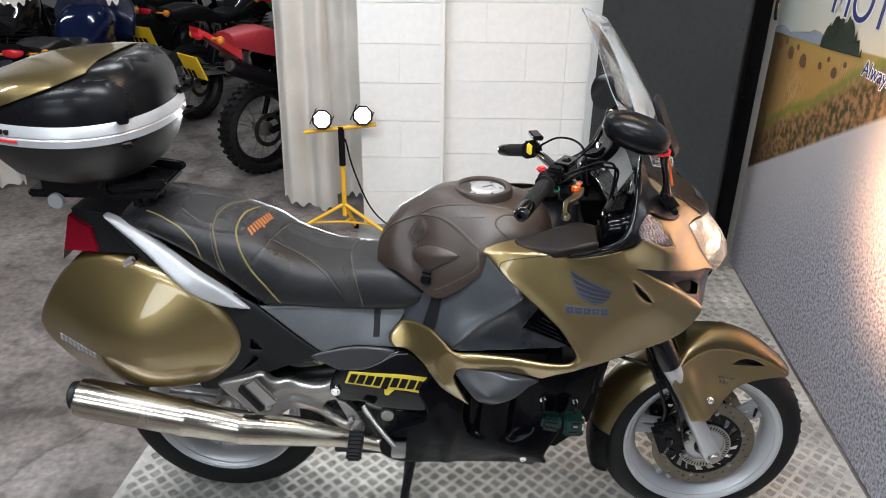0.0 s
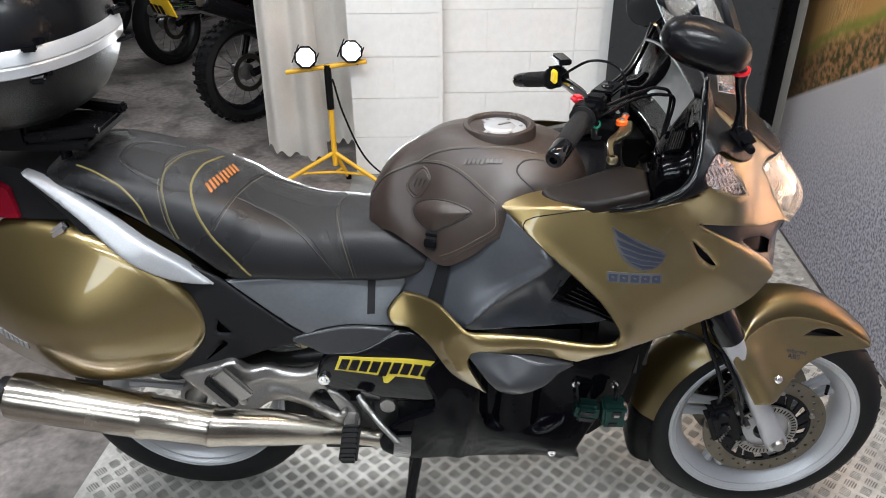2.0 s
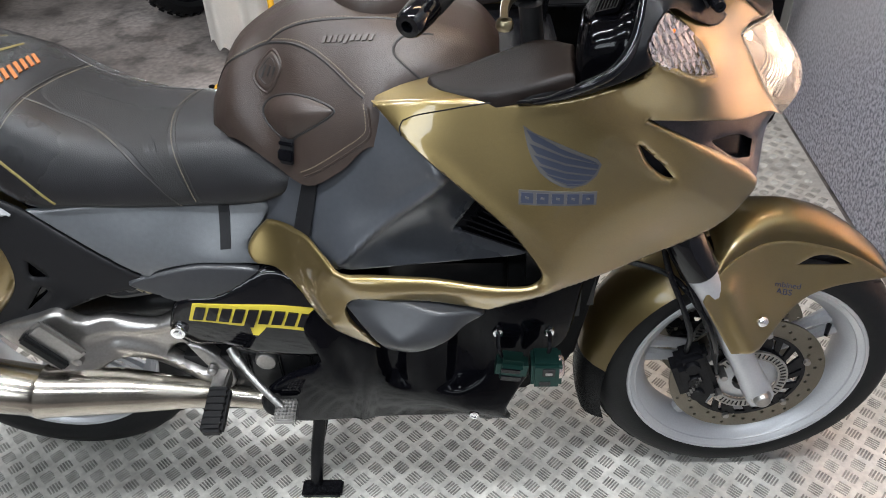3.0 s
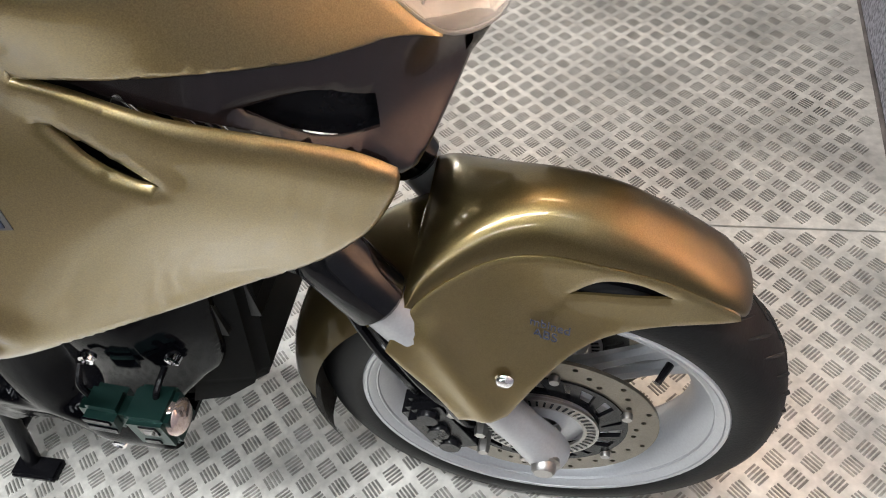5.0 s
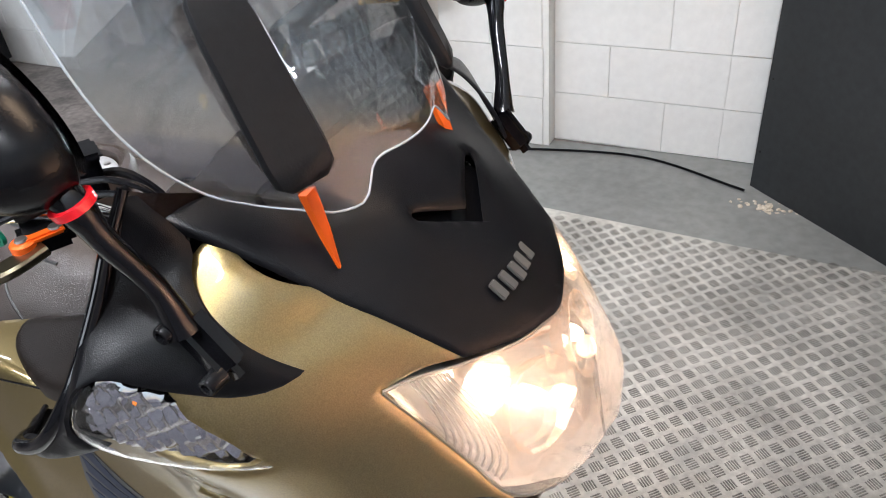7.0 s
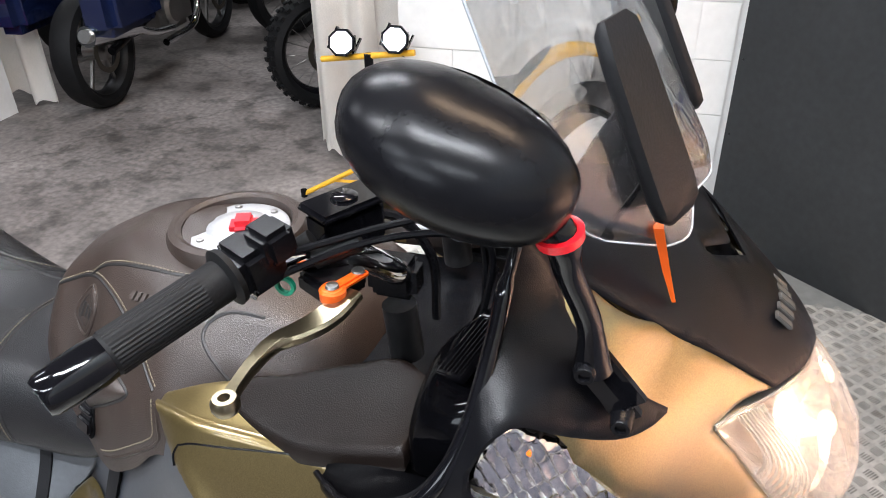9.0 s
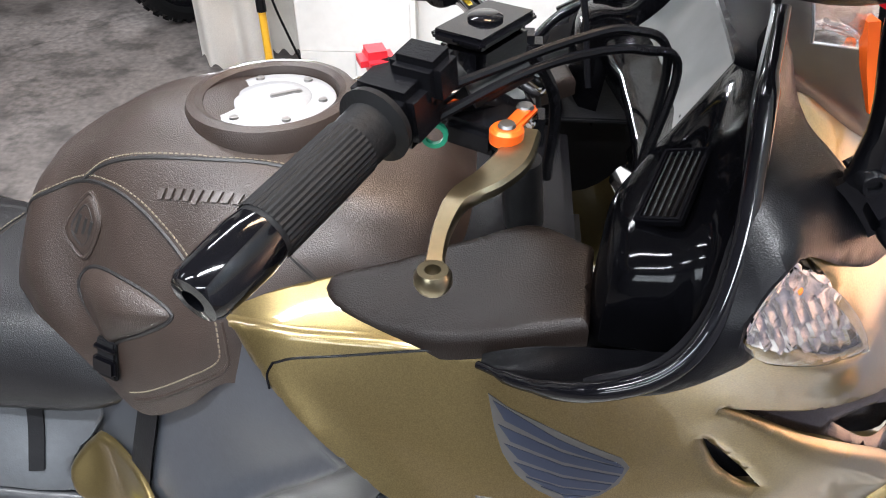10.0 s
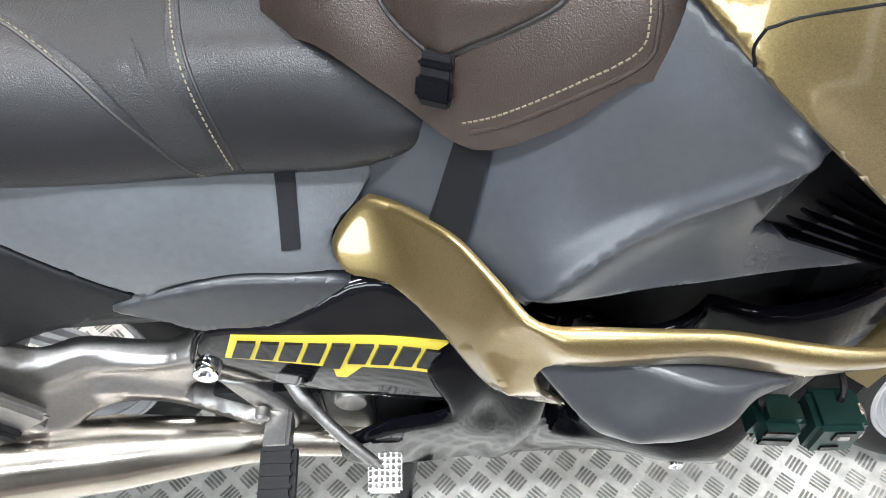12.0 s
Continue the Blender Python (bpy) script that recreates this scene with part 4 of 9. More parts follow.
LIT.node_tree.nodes["Principled BSDF"].inputs["Metallic"].default_value = 1.0
LIT.node_tree.nodes["Principled BSDF"].inputs["Roughness"].default_value = 0.24
LIT.node_tree.nodes["Principled BSDF"].inputs["Base Color"].default_value = (0.80, 0.74, 0.68, 1)
HOT = glow("halogen_filament", (1.0, 0.80, 0.56), 12.0)
for s in (-1, 1):
    # dipped beam bowl, its lit capsule, and a side bowl
    for cx, cy, cz, r in ((0.718, 0.045, 0.925, 0.046), (0.690, 0.098, 0.985, 0.030)):
        cy = NOSE_Y + s * cy
        bm = lathe(bmesh.new(), [(0.006, -0.030), (r * 0.55, -0.022), (r * 0.85, -0.006), (r, 0.012), (r * 1.02, 0.010)], "x", (0, 0, 0), 14)
        bmesh.ops.transform(bm, matrix=Matrix.Translation((cx, cy, cz)) @ Matrix.Rotation(radians(-12), 4, "Y") @ Matrix.Rotation(radians(s * 18), 4, "Z"), verts=bm.verts)
        bowl = part("lamp_bowl", bm, LIT, lamp, "lit warm reflector bowl", True, 20)
        bm = lathe(bmesh.new(), [(0.0, 0.012), (0.006, 0.010), (0.008, 0.0), (0.008, -0.03)], "x", (cx, cy, cz), 14)
        part("capsule", bm, HOT, bowl, "glowing halogen capsule")
    # flutes moulded in the lens near its outer corner
    for k in range(9):
        u = s * (0.60 + 0.026 * k)
        part("flute", tube(bmesh.new(), [lens_point(u, v, 0.004) for v in np.linspace(0.06, 0.94, 9)], 0.0016, 5), EDGE_CLEAR, lens)
    bm = bmesh.new()
    tube(bm, spline([(0.722, NOSE_Y + s * 0.010, 0.990), (0.704, NOSE_Y + s * 0.06, 1.004), (0.676, NOSE_Y + s * 0.10, 1.012)], 6), 0.006, 8)
    part("light_strip", bm, LIT, lamp, "lit upper reflector edge")

# ---- nose cowl, seen from above ----
def top_panel(name, outline, ctrl, mat, parent, thick=0.004, step=0.012, roll=0.005, roll_in=0.005, holes=(), label="", lift=0.0):
    """A moulded panel laid on a sheet z(x, y)."""
    surf = Surface([(a, b, -c) for a, b, c in ctrl], 1e-6)
    ob = panel(name, outline, surf, mat, parent, thick, step, roll, roll_in, 1, holes, label, lift)
    me = ob.data
    for v in me.vertices:
        x, y, z = v.co
        v.co = (x, z, -y)
    me.update()
    return ob


COWL = []
for x, w, z in ((0.688, 0.113, 1.026), (0.60, 0.153, 1.092), (0.51, 0.193, 1.160), (0.42, 0.222, 1.20), (0.722, 0.055, 1.014), (0.619, 0.060, 1.115), (0.594, 0.134, 1.104), (0.655, 0.06, 1.078)):
    COWL += [(x, NOSE_Y - w, z), (x, NOSE_Y + w, z)]
COWL += [(0.735, NOSE_Y, 1.010), (0.690, NOSE_Y, 1.056), (0.655, NOSE_Y, 1.086), (0.60, NOSE_Y, 1.130), (0.50, NOSE_Y, 1.19), (0.42, NOSE_Y, 1.225)]
CHEV = [(0.657, NOSE_Y + 0.006), (0.657, NOSE_Y + 0.006), (0.622, NOSE_Y - 0.052), (0.613, NOSE_Y - 0.048), (0.613, NOSE_Y - 0.048), (0.640, NOSE_Y + 0.006), (0.640, NOSE_Y + 0.006), (0.612, NOSE_Y + 0.066), (0.620, NOSE_Y + 0.070)]
COWL_HALF = [(0.735, 0.0), (0.729, 0.030), (0.717, 0.062), (0.688, 0.111), (0.688, 0.111), (0.60, 0.151), (0.512, 0.191), (0.468, 0.206), (0.468, 0.206)]
cowl = top_panel("nose_cowl", [(x, NOSE_Y - w) for x, w in COWL_HALF] + [(x, NOSE_Y + w) for x, w in COWL_HALF[::-1]][:-1], COWL, COWL_BLACK, bike, 0.004, 0.010, 0.004, 0.003, [CHEV], "grained black upper nose cowl with a chevron vent", 0.007)
top_panel("chevron_liner", [(0.67, 0.041), (0.625, -0.03), (0.60, -0.025), (0.615, 0.041), (0.60, 0.105), (0.625, 0.12)], COWL, BLACK_SATIN, cowl, 0.002, 0.015, 0, 0, (), "", -0.016)
for i in range(5):
    bm = bmesh.new()
    yy = 0.032 - 0.016 * i
    xx = 0.705 - abs(yy) * 0.15
    box(bm, xx - 0.006, -yy + 0.020, 1.056, 0.020, 0.011, 0.004, 0, 0.001, Matrix.Rotation(radians(38), 4, "Y"))
    part("nose_name_bar", bm, DECAL_EDGE, cowl, "", False)

# ---- tank and its cover ----
TANK = [(-0.165, [(0, 0.905), (0.02, 0.902), (0.04, 0.893), (0.055, 0.875), (0.06, 0.86), (0.06, 0.84)]),
        (-0.12, [(0, 0.985), (0.035, 0.978), (0.06, 0.955), (0.085, 0.915), (0.095, 0.885), (0.10, 0.86)]),
        (-0.06, [(0, 1.032), (0.04, 1.018), (0.068, 0.978), (0.10, 0.91), (0.125, 0.865), (0.135, 0.835)]),
        (0.0, [(0, 1.060), (0.05, 1.05), (0.092, 1.01), (0.137, 0.935), (0.162, 0.865), (0.170, 0.812)]),
        (0.06, [(0, 1.066), (0.07, 1.055), (0.115, 1.015), (0.163, 0.94), (0.182, 0.895), (0.188, 0.848)]),
        (0.12, [(0, 1.058), (0.08, 1.049), (0.13, 1.018), (0.170, 0.975), (0.187, 0.94), (0.195, 0.892)]),
        (0.20, [(0, 1.045), (0.09, 1.035), (0.13, 1.01), (0.155, 0.98), (0.175, 0.90), (0.18, 0.8)]),
        (0.27, [(0, 1.02), (0.08, 1.01), (0.12, 0.985), (0.145, 0.955), (0.16, 0.90), (0.17, 0.8)]),
        (0.31, [(0, 0.97), (0.08, 0.965), (0.115, 0.95), (0.135, 0.92), (0.15, 0.88), (0.16, 0.8)])]


def half_loft(stations, per_x=5, per_p=5):
    """Skins mirrored half-profiles along x, splined both ways."""
    m = len(stations[0][1])
    flat = [np.array([x] + [c for p in prof for c in p]) for x, prof in stations]
    rows = spline(flat, per_x)
    secs = []
    for r in rows:
        prof = spline([(r[1 + 2 * i], r[2 + 2 * i]) for i in range(m)], per_p)
        right = [(r[0], -max(p[0], 0.0), p[1]) for p in prof]
        left = [(r[0], max(p[0], 0.0), p[1]) for p in prof[1:]]
        secs.append(left[::-1] + right)
    bm = bmesh.new()
    loft(bm, secs, False)
    for s in (0, -1):
        ring = [v for v in bm.verts if abs(v.co.x - secs[s][0][0]) < 1e-6]
        ring.sort(key=lambda v: math.atan2(v.co.z - sum(p[2] for p in secs[s]) / len(secs[s]), v.co.y))
        if len(ring) > 2:
            bm.faces.new(ring)
    return bm


tank = part("tank_cover", half_loft(TANK), BRA, bike, "dark brown leatherette tank cover with stitched seams", True, 60)
SEAT_ST = [(-0.015, [(0, 0.80), (0.04, 0.80), (0.08, 0.80), (0.105, 0.798), (0.10, 0.790), (0.06, 0.785)]),
           (-0.04, [(0, 0.835), (0.055, 0.832), (0.095, 0.822), (0.125, 0.798), (0.122, 0.775), (0.08, 0.77)]),
           (-0.10, [(0, 0.86), (0.065, 0.857), (0.105, 0.838), (0.128, 0.79), (0.125, 0.752), (0.09, 0.748)]),
           (-0.20, [(0, 0.868), (0.075, 0.864), (0.112, 0.842), (0.130, 0.79), (0.127, 0.750), (0.09, 0.745)]),
           (-0.30, [(0, 0.872), (0.085, 0.868), (0.128, 0.845), (0.148, 0.80), (0.144, 0.760), (0.1, 0.757)]),
           (-0.39, [(0, 0.905), (0.09, 0.90), (0.14, 0.872), (0.163, 0.82), (0.160, 0.774), (0.1, 0.772)]),
           (-0.46, [(0, 0.948), (0.09, 0.942), (0.142, 0.912), (0.166, 0.85), (0.162, 0.780), (0.1, 0.775)]),
           (-0.54, [(0, 0.975), (0.09, 0.970), (0.14, 0.948), (0.161, 0.90), (0.155, 0.840), (0.1, 0.83)]),
           (-0.65, [(0, 1.008), (0.085, 1.003), (0.132, 0.988), (0.152, 0.955), (0.147, 0.918), (0.1, 0.91)]),
           (-0.75, [(0, 1.026), (0.08, 1.022), (0.122, 1.010), (0.138, 0.985), (0.132, 0.962), (0.1, 0.955)]),
           (-0.82, [(0, 1.012), (0.07, 1.008), (0.105, 1.0), (0.118, 0.985), (0.112, 0.974), (0.08, 0.97)]),
           (-0.86, [(0, 0.985), (0.05, 0.984), (0.08, 0.982), (0.09, 0.98), (0.085, 0.975), (0.06, 0.972)])]
seat = part("seat", half_loft(SEAT_ST), SEAT, bike, "black stitched two-level touring seat with yellow piping", True, 60)

# knee panel and air outlet
KNEE = Surface([(0.127, 0.965, -0.183), (0.225, 0.868, -0.243), (0.064, 0.707, -0.242), (-0.086, 0.712, -0.125), (0.008, 0.812, -0.160), (0.28, 0.80, -0.195), (0.37, 0.70, -0.215), (0.2, 0.78, -0.235), (0.15, 0.70, -0.235), (0.14, 0.80, -0.228)], 1e-5)
KNEE_OUT = [(0.108, 0.952), (0.155, 0.930), (0.23, 0.885), (0.29, 0.835), (0.30, 0.815), (0.30, 0.815), (0.262, 0.780), (0.228, 0.742), (0.228, 0.742), (0.29, 0.715), (0.37, 0.695), (0.37, 0.695), (0.30, 0.678), (0.05, 0.685), (-0.02, 0.70), (-0.11, 0.69), (-0.12, 0.74), (-0.05, 0.79), (0.0, 0.84), (0.06, 0.90)]


def knee_fold(v):
    """The moulded crease from the bra corner to the gold arm."""
    line = np.array(spline([(0.206, 0.873), (0.214, 0.862), (0.202, 0.845), (0.11, 0.768), (0.045, 0.708)], 60))
    d = np.min(np.linalg.norm(v[:, None] - line[None], axis=2), axis=1)
    low = v[:, 1] < 0.705 + (v[:, 0] - 0.045) * 0.92
    return -0.010 * np.exp(-(d / 0.010) ** 2) + np.where(low & (v[:, 0] > 0.045), 0.020 * (1 - np.exp(-(d / 0.03) ** 2)), 0)


for side in (1, -1):
    panel("knee_panel", KNEE_OUT, KNEE, KNEE_BLACK, bike, 0.004, 0.0065, 0.004, 0.003, side, (), "satin black knee panel below the tank", -0.006, None, knee_fold)
    grille = panel("outlet_liner", [(0.21, 0.75), (0.30, 0.835), (0.40, 0.72), (0.37, 0.68)], [(0.21, 0.75, -0.19), (0.30, 0.835, -0.17), (0.40, 0.72, -0.18), (0.37, 0.68, -0.19), (0.3, 0.74, -0.17)], BLACK_SATIN, bike, 0.003, 0.02, 0, 0, side, (), "black louvred air outlet")
    for k in range(8):
        a = k / 8
        bm = bmesh.new()
        x0, z0, x1, z1 = 0.298 - 0.066 * a, 0.812 - 0.068 * a, 0.372 - 0.015 * a, 0.755 - 0.062 * a
        y0 = side * -0.208
        ang = math.atan2(z1 - z0, x1 - x0)
        box(bm, (x0 + x1) / 2, y0, (z0 + z1) / 2, math.hypot(x1 - x0, z1 - z0), 0.022, 0.0022, 0, 0, Matrix.Rotation(-ang, 4, "Y") @ Matrix.Rotation(radians(-18 * side), 4, "X"))
        part("slat", bm, BLACK_GLOSS, grille)
    panel("knee_pad", [(0.050, 0.642), (0.050, 0.642), (0.073, 0.661), (0.142, 0.657), (0.255, 0.639), (0.275, 0.628), (0.275, 0.628), (0.242, 0.610), (0.160, 0.569), (0.142, 0.563), (0.122, 0.569), (0.096, 0.592)], [(0.050, 0.642, -0.262), (0.142, 0.657, -0.272), (0.275, 0.628, -0.276), (0.138, 0.594, -0.310), (0.138, 0.565, -0.290), (0.22, 0.612, -0.300), (0.24, 0.612, -0.284), (0.092, 0.604, -0.288), (0.14, 0.63, -0.288)], GREY_PLASTIC, bike, 0.02, 0.007, 0.005, 0.005, side, (), "dark grey moulded crash pad")

# side covers below the seat
COVER = Surface([(-0.471, 0.765, -0.160), (-0.218, 0.745, -0.122), (-0.10, 0.74, -0.112), (-0.164, 0.655, -0.158), (-0.159, 0.719, -0.122), (-0.112, 0.62, -0.155), (-0.295, 0.61, -0.165), (-0.3, 0.69, -0.162), (-0.4, 0.60, -0.175), (-0.52, 0.54, -0.175), (-0.54, 0.66, -0.175), (-0.66, 0.85, -0.155), (-0.78, 0.96, -0.135), (-0.6, 0.74, -0.165)], 1e-5)
for side in (1, -1):
    panel("side_cover", [(-0.475, 0.768), (-0.475, 0.768), (-0.35, 0.772), (-0.218, 0.766), (-0.10, 0.748), (-0.085, 0.735), (-0.085, 0.735), (-0.10, 0.71), (-0.128, 0.675), (-0.105, 0.64), (-0.105, 0.64), (-0.164, 0.650), (-0.227, 0.651), (-0.292, 0.636), (-0.292, 0.612), (-0.292, 0.612), (-0.38, 0.688)], COVER, COVER_GREY, bike, 0.004, 0.011, 0.005, 0.004, side, (), "satin black side cover below the seat", 0.001)
    panel("lower_trim", [(-0.345, 0.620), (-0.288, 0.637), (-0.227, 0.649), (-0.164, 0.648), (-0.105, 0.632), (-0.105, 0.632), (-0.15, 0.606), (-0.198, 0.585), (-0.262, 0.575), (-0.30, 0.590)], COVER, GREY_PLASTIC, bike, 0.006, 0.010, 0.006, 0.006, side, (), "dark grey lower trim", 0.004)
    tail = panel("tail_panel", [(-0.292, 0.608), (-0.292, 0.608), (-0.40, 0.592), (-0.527, 0.536), (-0.61, 0.508), (-0.66, 0.52), (-0.64, 0.60), (-0.66, 0.75), (-0.74, 0.85), (-0.85, 0.985), (-0.80, 0.975), (-0.66, 0.866), (-0.485, 0.772), (-0.485, 0.772), (-0.39, 0.690)], COVER, BLACK_TEX, bike, 0.004, 0.011, 0.004, 0.003, side, [[(-0.502, 0.672), (-0.502, 0.672), (-0.475, 0.637), (-0.475, 0.637), (-0.508, 0.640)], [(-0.498, 0.618), (-0.498, 0.618), (-0.490, 0.605), (-0.545, 0.560), (-0.545, 0.560)]], "grained black tail panel with two vents", 0.0)
    panel("vent_liner", [(-0.56, 0.55), (-0.46, 0.62), (-0.47, 0.69), (-0.55, 0.66)], COVER, BLACK_GLOSS, tail, 0.002, 0.02, 0, 0, side, (), "", -0.02)
    # strap of webbing on the cover
    panel("strap", [(-0.170, 0.768), (-0.170, 0.768), (-0.153, 0.768), (-0.153, 0.768), (-0.155, 0.676), (-0.155, 0.676), (-0.172, 0.676), (-0.172, 0.676)], COVER, BLACK_TEX, bike, 0.003, 0.012, 0, 0, side, (), "black webbing strap", 0.004)
    # silver grab rail
    panel("grab_rail", [(-0.87, 1.010), (-0.785, 0.975), (-0.678, 0.905), (-0.592, 0.842), (-0.492, 0.758), (-0.492, 0.758), (-0.58, 0.779), (-0.672, 0.840), (-0.766, 0.925)], [(-0.87, 1.01, -0.135), (-0.68, 0.90, -0.168), (-0.492, 0.758, -0.170), (-0.58, 0.78, -0.185), (-0.766, 0.925, -0.165), (-0.64, 0.85, -0.188)], SILVER, bike, 0.018, 0.009, 0.010, 0.010, side, (), "silver grab rail")

# ---- panniers ----
PAN = Surface([(-0.78, 0.70, -0.240), (-0.53, 0.68, -0.182), (-1.11, 0.66, -0.118), (-0.83, 0.89, -0.138), (-0.80, 0.515, -0.222), (-0.60, 0.55, -0.195), (-1.0, 0.54, -0.150), (-0.97, 0.86, -0.118), (-0.65, 0.82, -0.190), (-0.66, 0.68, -0.226), (-0.93, 0.68, -0.205)], 1e-4)
PAN_OUT = [(-0.942, 0.890), (-0.833, 0.893), (-0.72, 0.872), (-0.632, 0.827), (-0.557, 0.742), (-0.527, 0.673), (-0.540, 0.615), (-0.600, 0.545), (-0.650, 0.522), (-0.746, 0.512), (-0.918, 0.513), (-1.010, 0.530), (-1.065, 0.580), (-1.118, 0.662), (-1.092, 0.735), (-1.021, 0.835)]


def lid_crease(v):
    line = np.array(spline([(-1.109, 0.652), (-0.953, 0.645), (-0.706, 0.650), (-0.543, 0.616)], 40))
    z = np.interp(v[:, 0], line[:, 0], line[:, 1])
    return 0.024 * np.clip((z - v[:, 1]) / 0.13, 0, 1) ** 1.3


for side in (1, -1):
    pannier = panel("pannier", PAN_OUT, PAN, GOLD, bike, 0.10, 0.010, 0.022, 0.022, side, (), "gold metallic hard pannier", 0, None, lid_crease)
    panel("pannier_back", [(p[0] * 0.97 - 0.025, 0.70 + (p[1] - 0.70) * 0.97) for p in PAN_OUT], PAN, BLACK_TEX, pannier, 0.07, 0.02, 0.01, 0.01, side, (), "black inner pannier shell", -0.075)
    if side == 1:
        bm = bmesh.new()
        box(bm, -0.822, -0.136, 0.880, 0.055, 0.014, 0.018, 0, 0.003, Matrix.Rotation(radians(-35), 4, "Y"))
        box(bm, -0.815, -0.146, 0.880, 0.035, 0.008, 0.010, 0, 0.002, Matrix.Rotation(radians(-35), 4, "Y"))
        part("latch", bm, CHROME, pannier, "chrome latch")
        for bar in slanted_bars(-1.048, 0.640, -0.925, 0.612, 0.022, 9, 0.25, 0.25, (4,)):
            decal("pannier_name_bar", [bar], Shifted(PAN, lid_crease), SILVER, pannier, 0.002)

# ---- wheels ----
def make_wheel(name, x, y, r_tyre, rim_r, w_tyre, w_rim, label):
    z = r_tyre
    wl = part(name, lathe(bmesh.new(), [(0.030, -0.055), (0.042, -0.05), (0.042, 0.05), (0.030, 0.055)], "y", (x, y, z), 32, True), ALLOY, bike, label)
    h, t = w_rim / 2, w_tyre / 2
    prof = [(rim_r, -h), (rim_r - 0.004, -h - 0.003), (rim_r - 0.012, -h + 0.002), (rim_r - 0.020, -h + 0.012), (rim_r - 0.032, -h + 0.022), (rim_r - 0.040, -0.012), (rim_r - 0.040, 0.012), (rim_r - 0.032, h - 0.022), (rim_r - 0.020, h - 0.012), (rim_r - 0.012, h - 0.002), (rim_r - 0.004, h + 0.003), (rim_r, h), (rim_r - 0.008, h - 0.01), (rim_r - 0.026, 0), (rim_r - 0.008, -h + 0.01)]
    part("rim", lathe(bmesh.new(), prof, "y", (x, y, z), 72, True), SILVER, wl, "silver painted cast rim")
    arc = [(rim_r - 0.004, -h + 0.004), (rim_r + 0.006, -h - 0.004)]
    n = 9
    for k in range(n + 1):
        a = math.pi * k / n
        arc.append((r_tyre - 0.052 + 0.052 * math.sin(a) ** 0.8, -t * math.cos(a)))
    arc += [(rim_r + 0.006, h + 0.004), (rim_r - 0.004, h - 0.004)]
    ty = part("tyre", lathe(bmesh.new(), arc, "y", (x, y, z), 96), RUBBER, wl, "worn black road tyre", True, 50)
    # tread grooves cut as dark inlays
    bm = bmesh.new()
    for k in range(44):
        a0 = 2 * math.pi * k / 44
        for s in (1, -1):
            pts = []
            for j in range(6):
                u = 0.08 + 0.62 * j / 5
                a = a0 + s * 0.02 + 0.16 * j / 5
                b = math.pi / 2 + s * u
                rr = r_tyre - 0.052 + 0.052 * math.sin(b) ** 0.8 + 0.0004
                pts.append((x + rr * math.cos(a), y - t * math.cos(b), z + rr * math.sin(a)))
            tube(bm, pts, [0.0006, 0.0022, 0.0028, 0.0028, 0.002, 0.0005], 5)
    g = part("tread_groove", bm, material("groove_black", (0.004, 0.004, 0.004), 0.9), ty)
    g["kind"] = "stuff"
    for k in range(5):
        for s in (-1, 1):
            a = 2 * math.pi * k / 5 + 0.5
            bm = bmesh.new()
            p0 = (x + 0.036 * math.cos(a + s * 0.4), y, z + 0.036 * math.sin(a + s * 0.4))
            rr = rim_r - 0.034
            p1 = (x + rr * math.cos(a + s * 0.10), y, z + rr * math.sin(a + s * 0.10))
            tube(bm, [np.array(p0) + (np.array(p1) - np.array(p0)) * q for q in (0, 0.3, 0.7, 1.0)], [0.016, 0.012, 0.011, 0.016], 8)
            part("spoke", bm, SILVER, wl)
    for side in (-1, 1):
        for r, e in ((rim_r + 0.001, 0.0045), (rim_r - 0.013, 0.0030)):
            ring = [(x + r * math.cos(2 * math.pi * k / 64), y + side * (w_rim / 2 - (0.0 if r > rim_r else 0.006)), z + r * math.sin(2 * math.pi * k / 64)) for k in range(65)]
            part("rim_lip", tube(bmesh.new(), ring, e, 6, False), SILVER, wl)
    return wl


def ring_sheet(name, loops, y, thick, mat, parent, label=""):
    """A flat sheet between an outer loop and holes, stood in the wheel's plane."""
    pts, edges = [], []
    for lp in loops:
        b = len(pts)
        pts += lp
        edges += [(b + i, b + (i + 1) % len(lp)) for i in range(len(lp))]
    v, fc = cdt([Vector(p) for p in pts], edges)
    v2 = np.array([tuple(p) for p in v])
    mid = v2[np.array(fc)].mean(axis=1)
    ok = inside_many(mid, loops[0])
    for lp in loops[1:]:
        ok &= ~inside_many(mid, lp)
    bm = bmesh.new()
    vs = [bm.verts.new((p[0], y, p[1])) for p in v2]
    for f, k in zip(fc, ok):
        if k:
            bm.faces.new([vs[i] for i in f])
    bmesh.ops.recalc_face_normals(bm, faces=bm.faces)
    bmesh.ops.solidify(bm, geom=bm.faces[:], thickness=thick)
    return part(name, bm, mat, parent, label, True, 30)


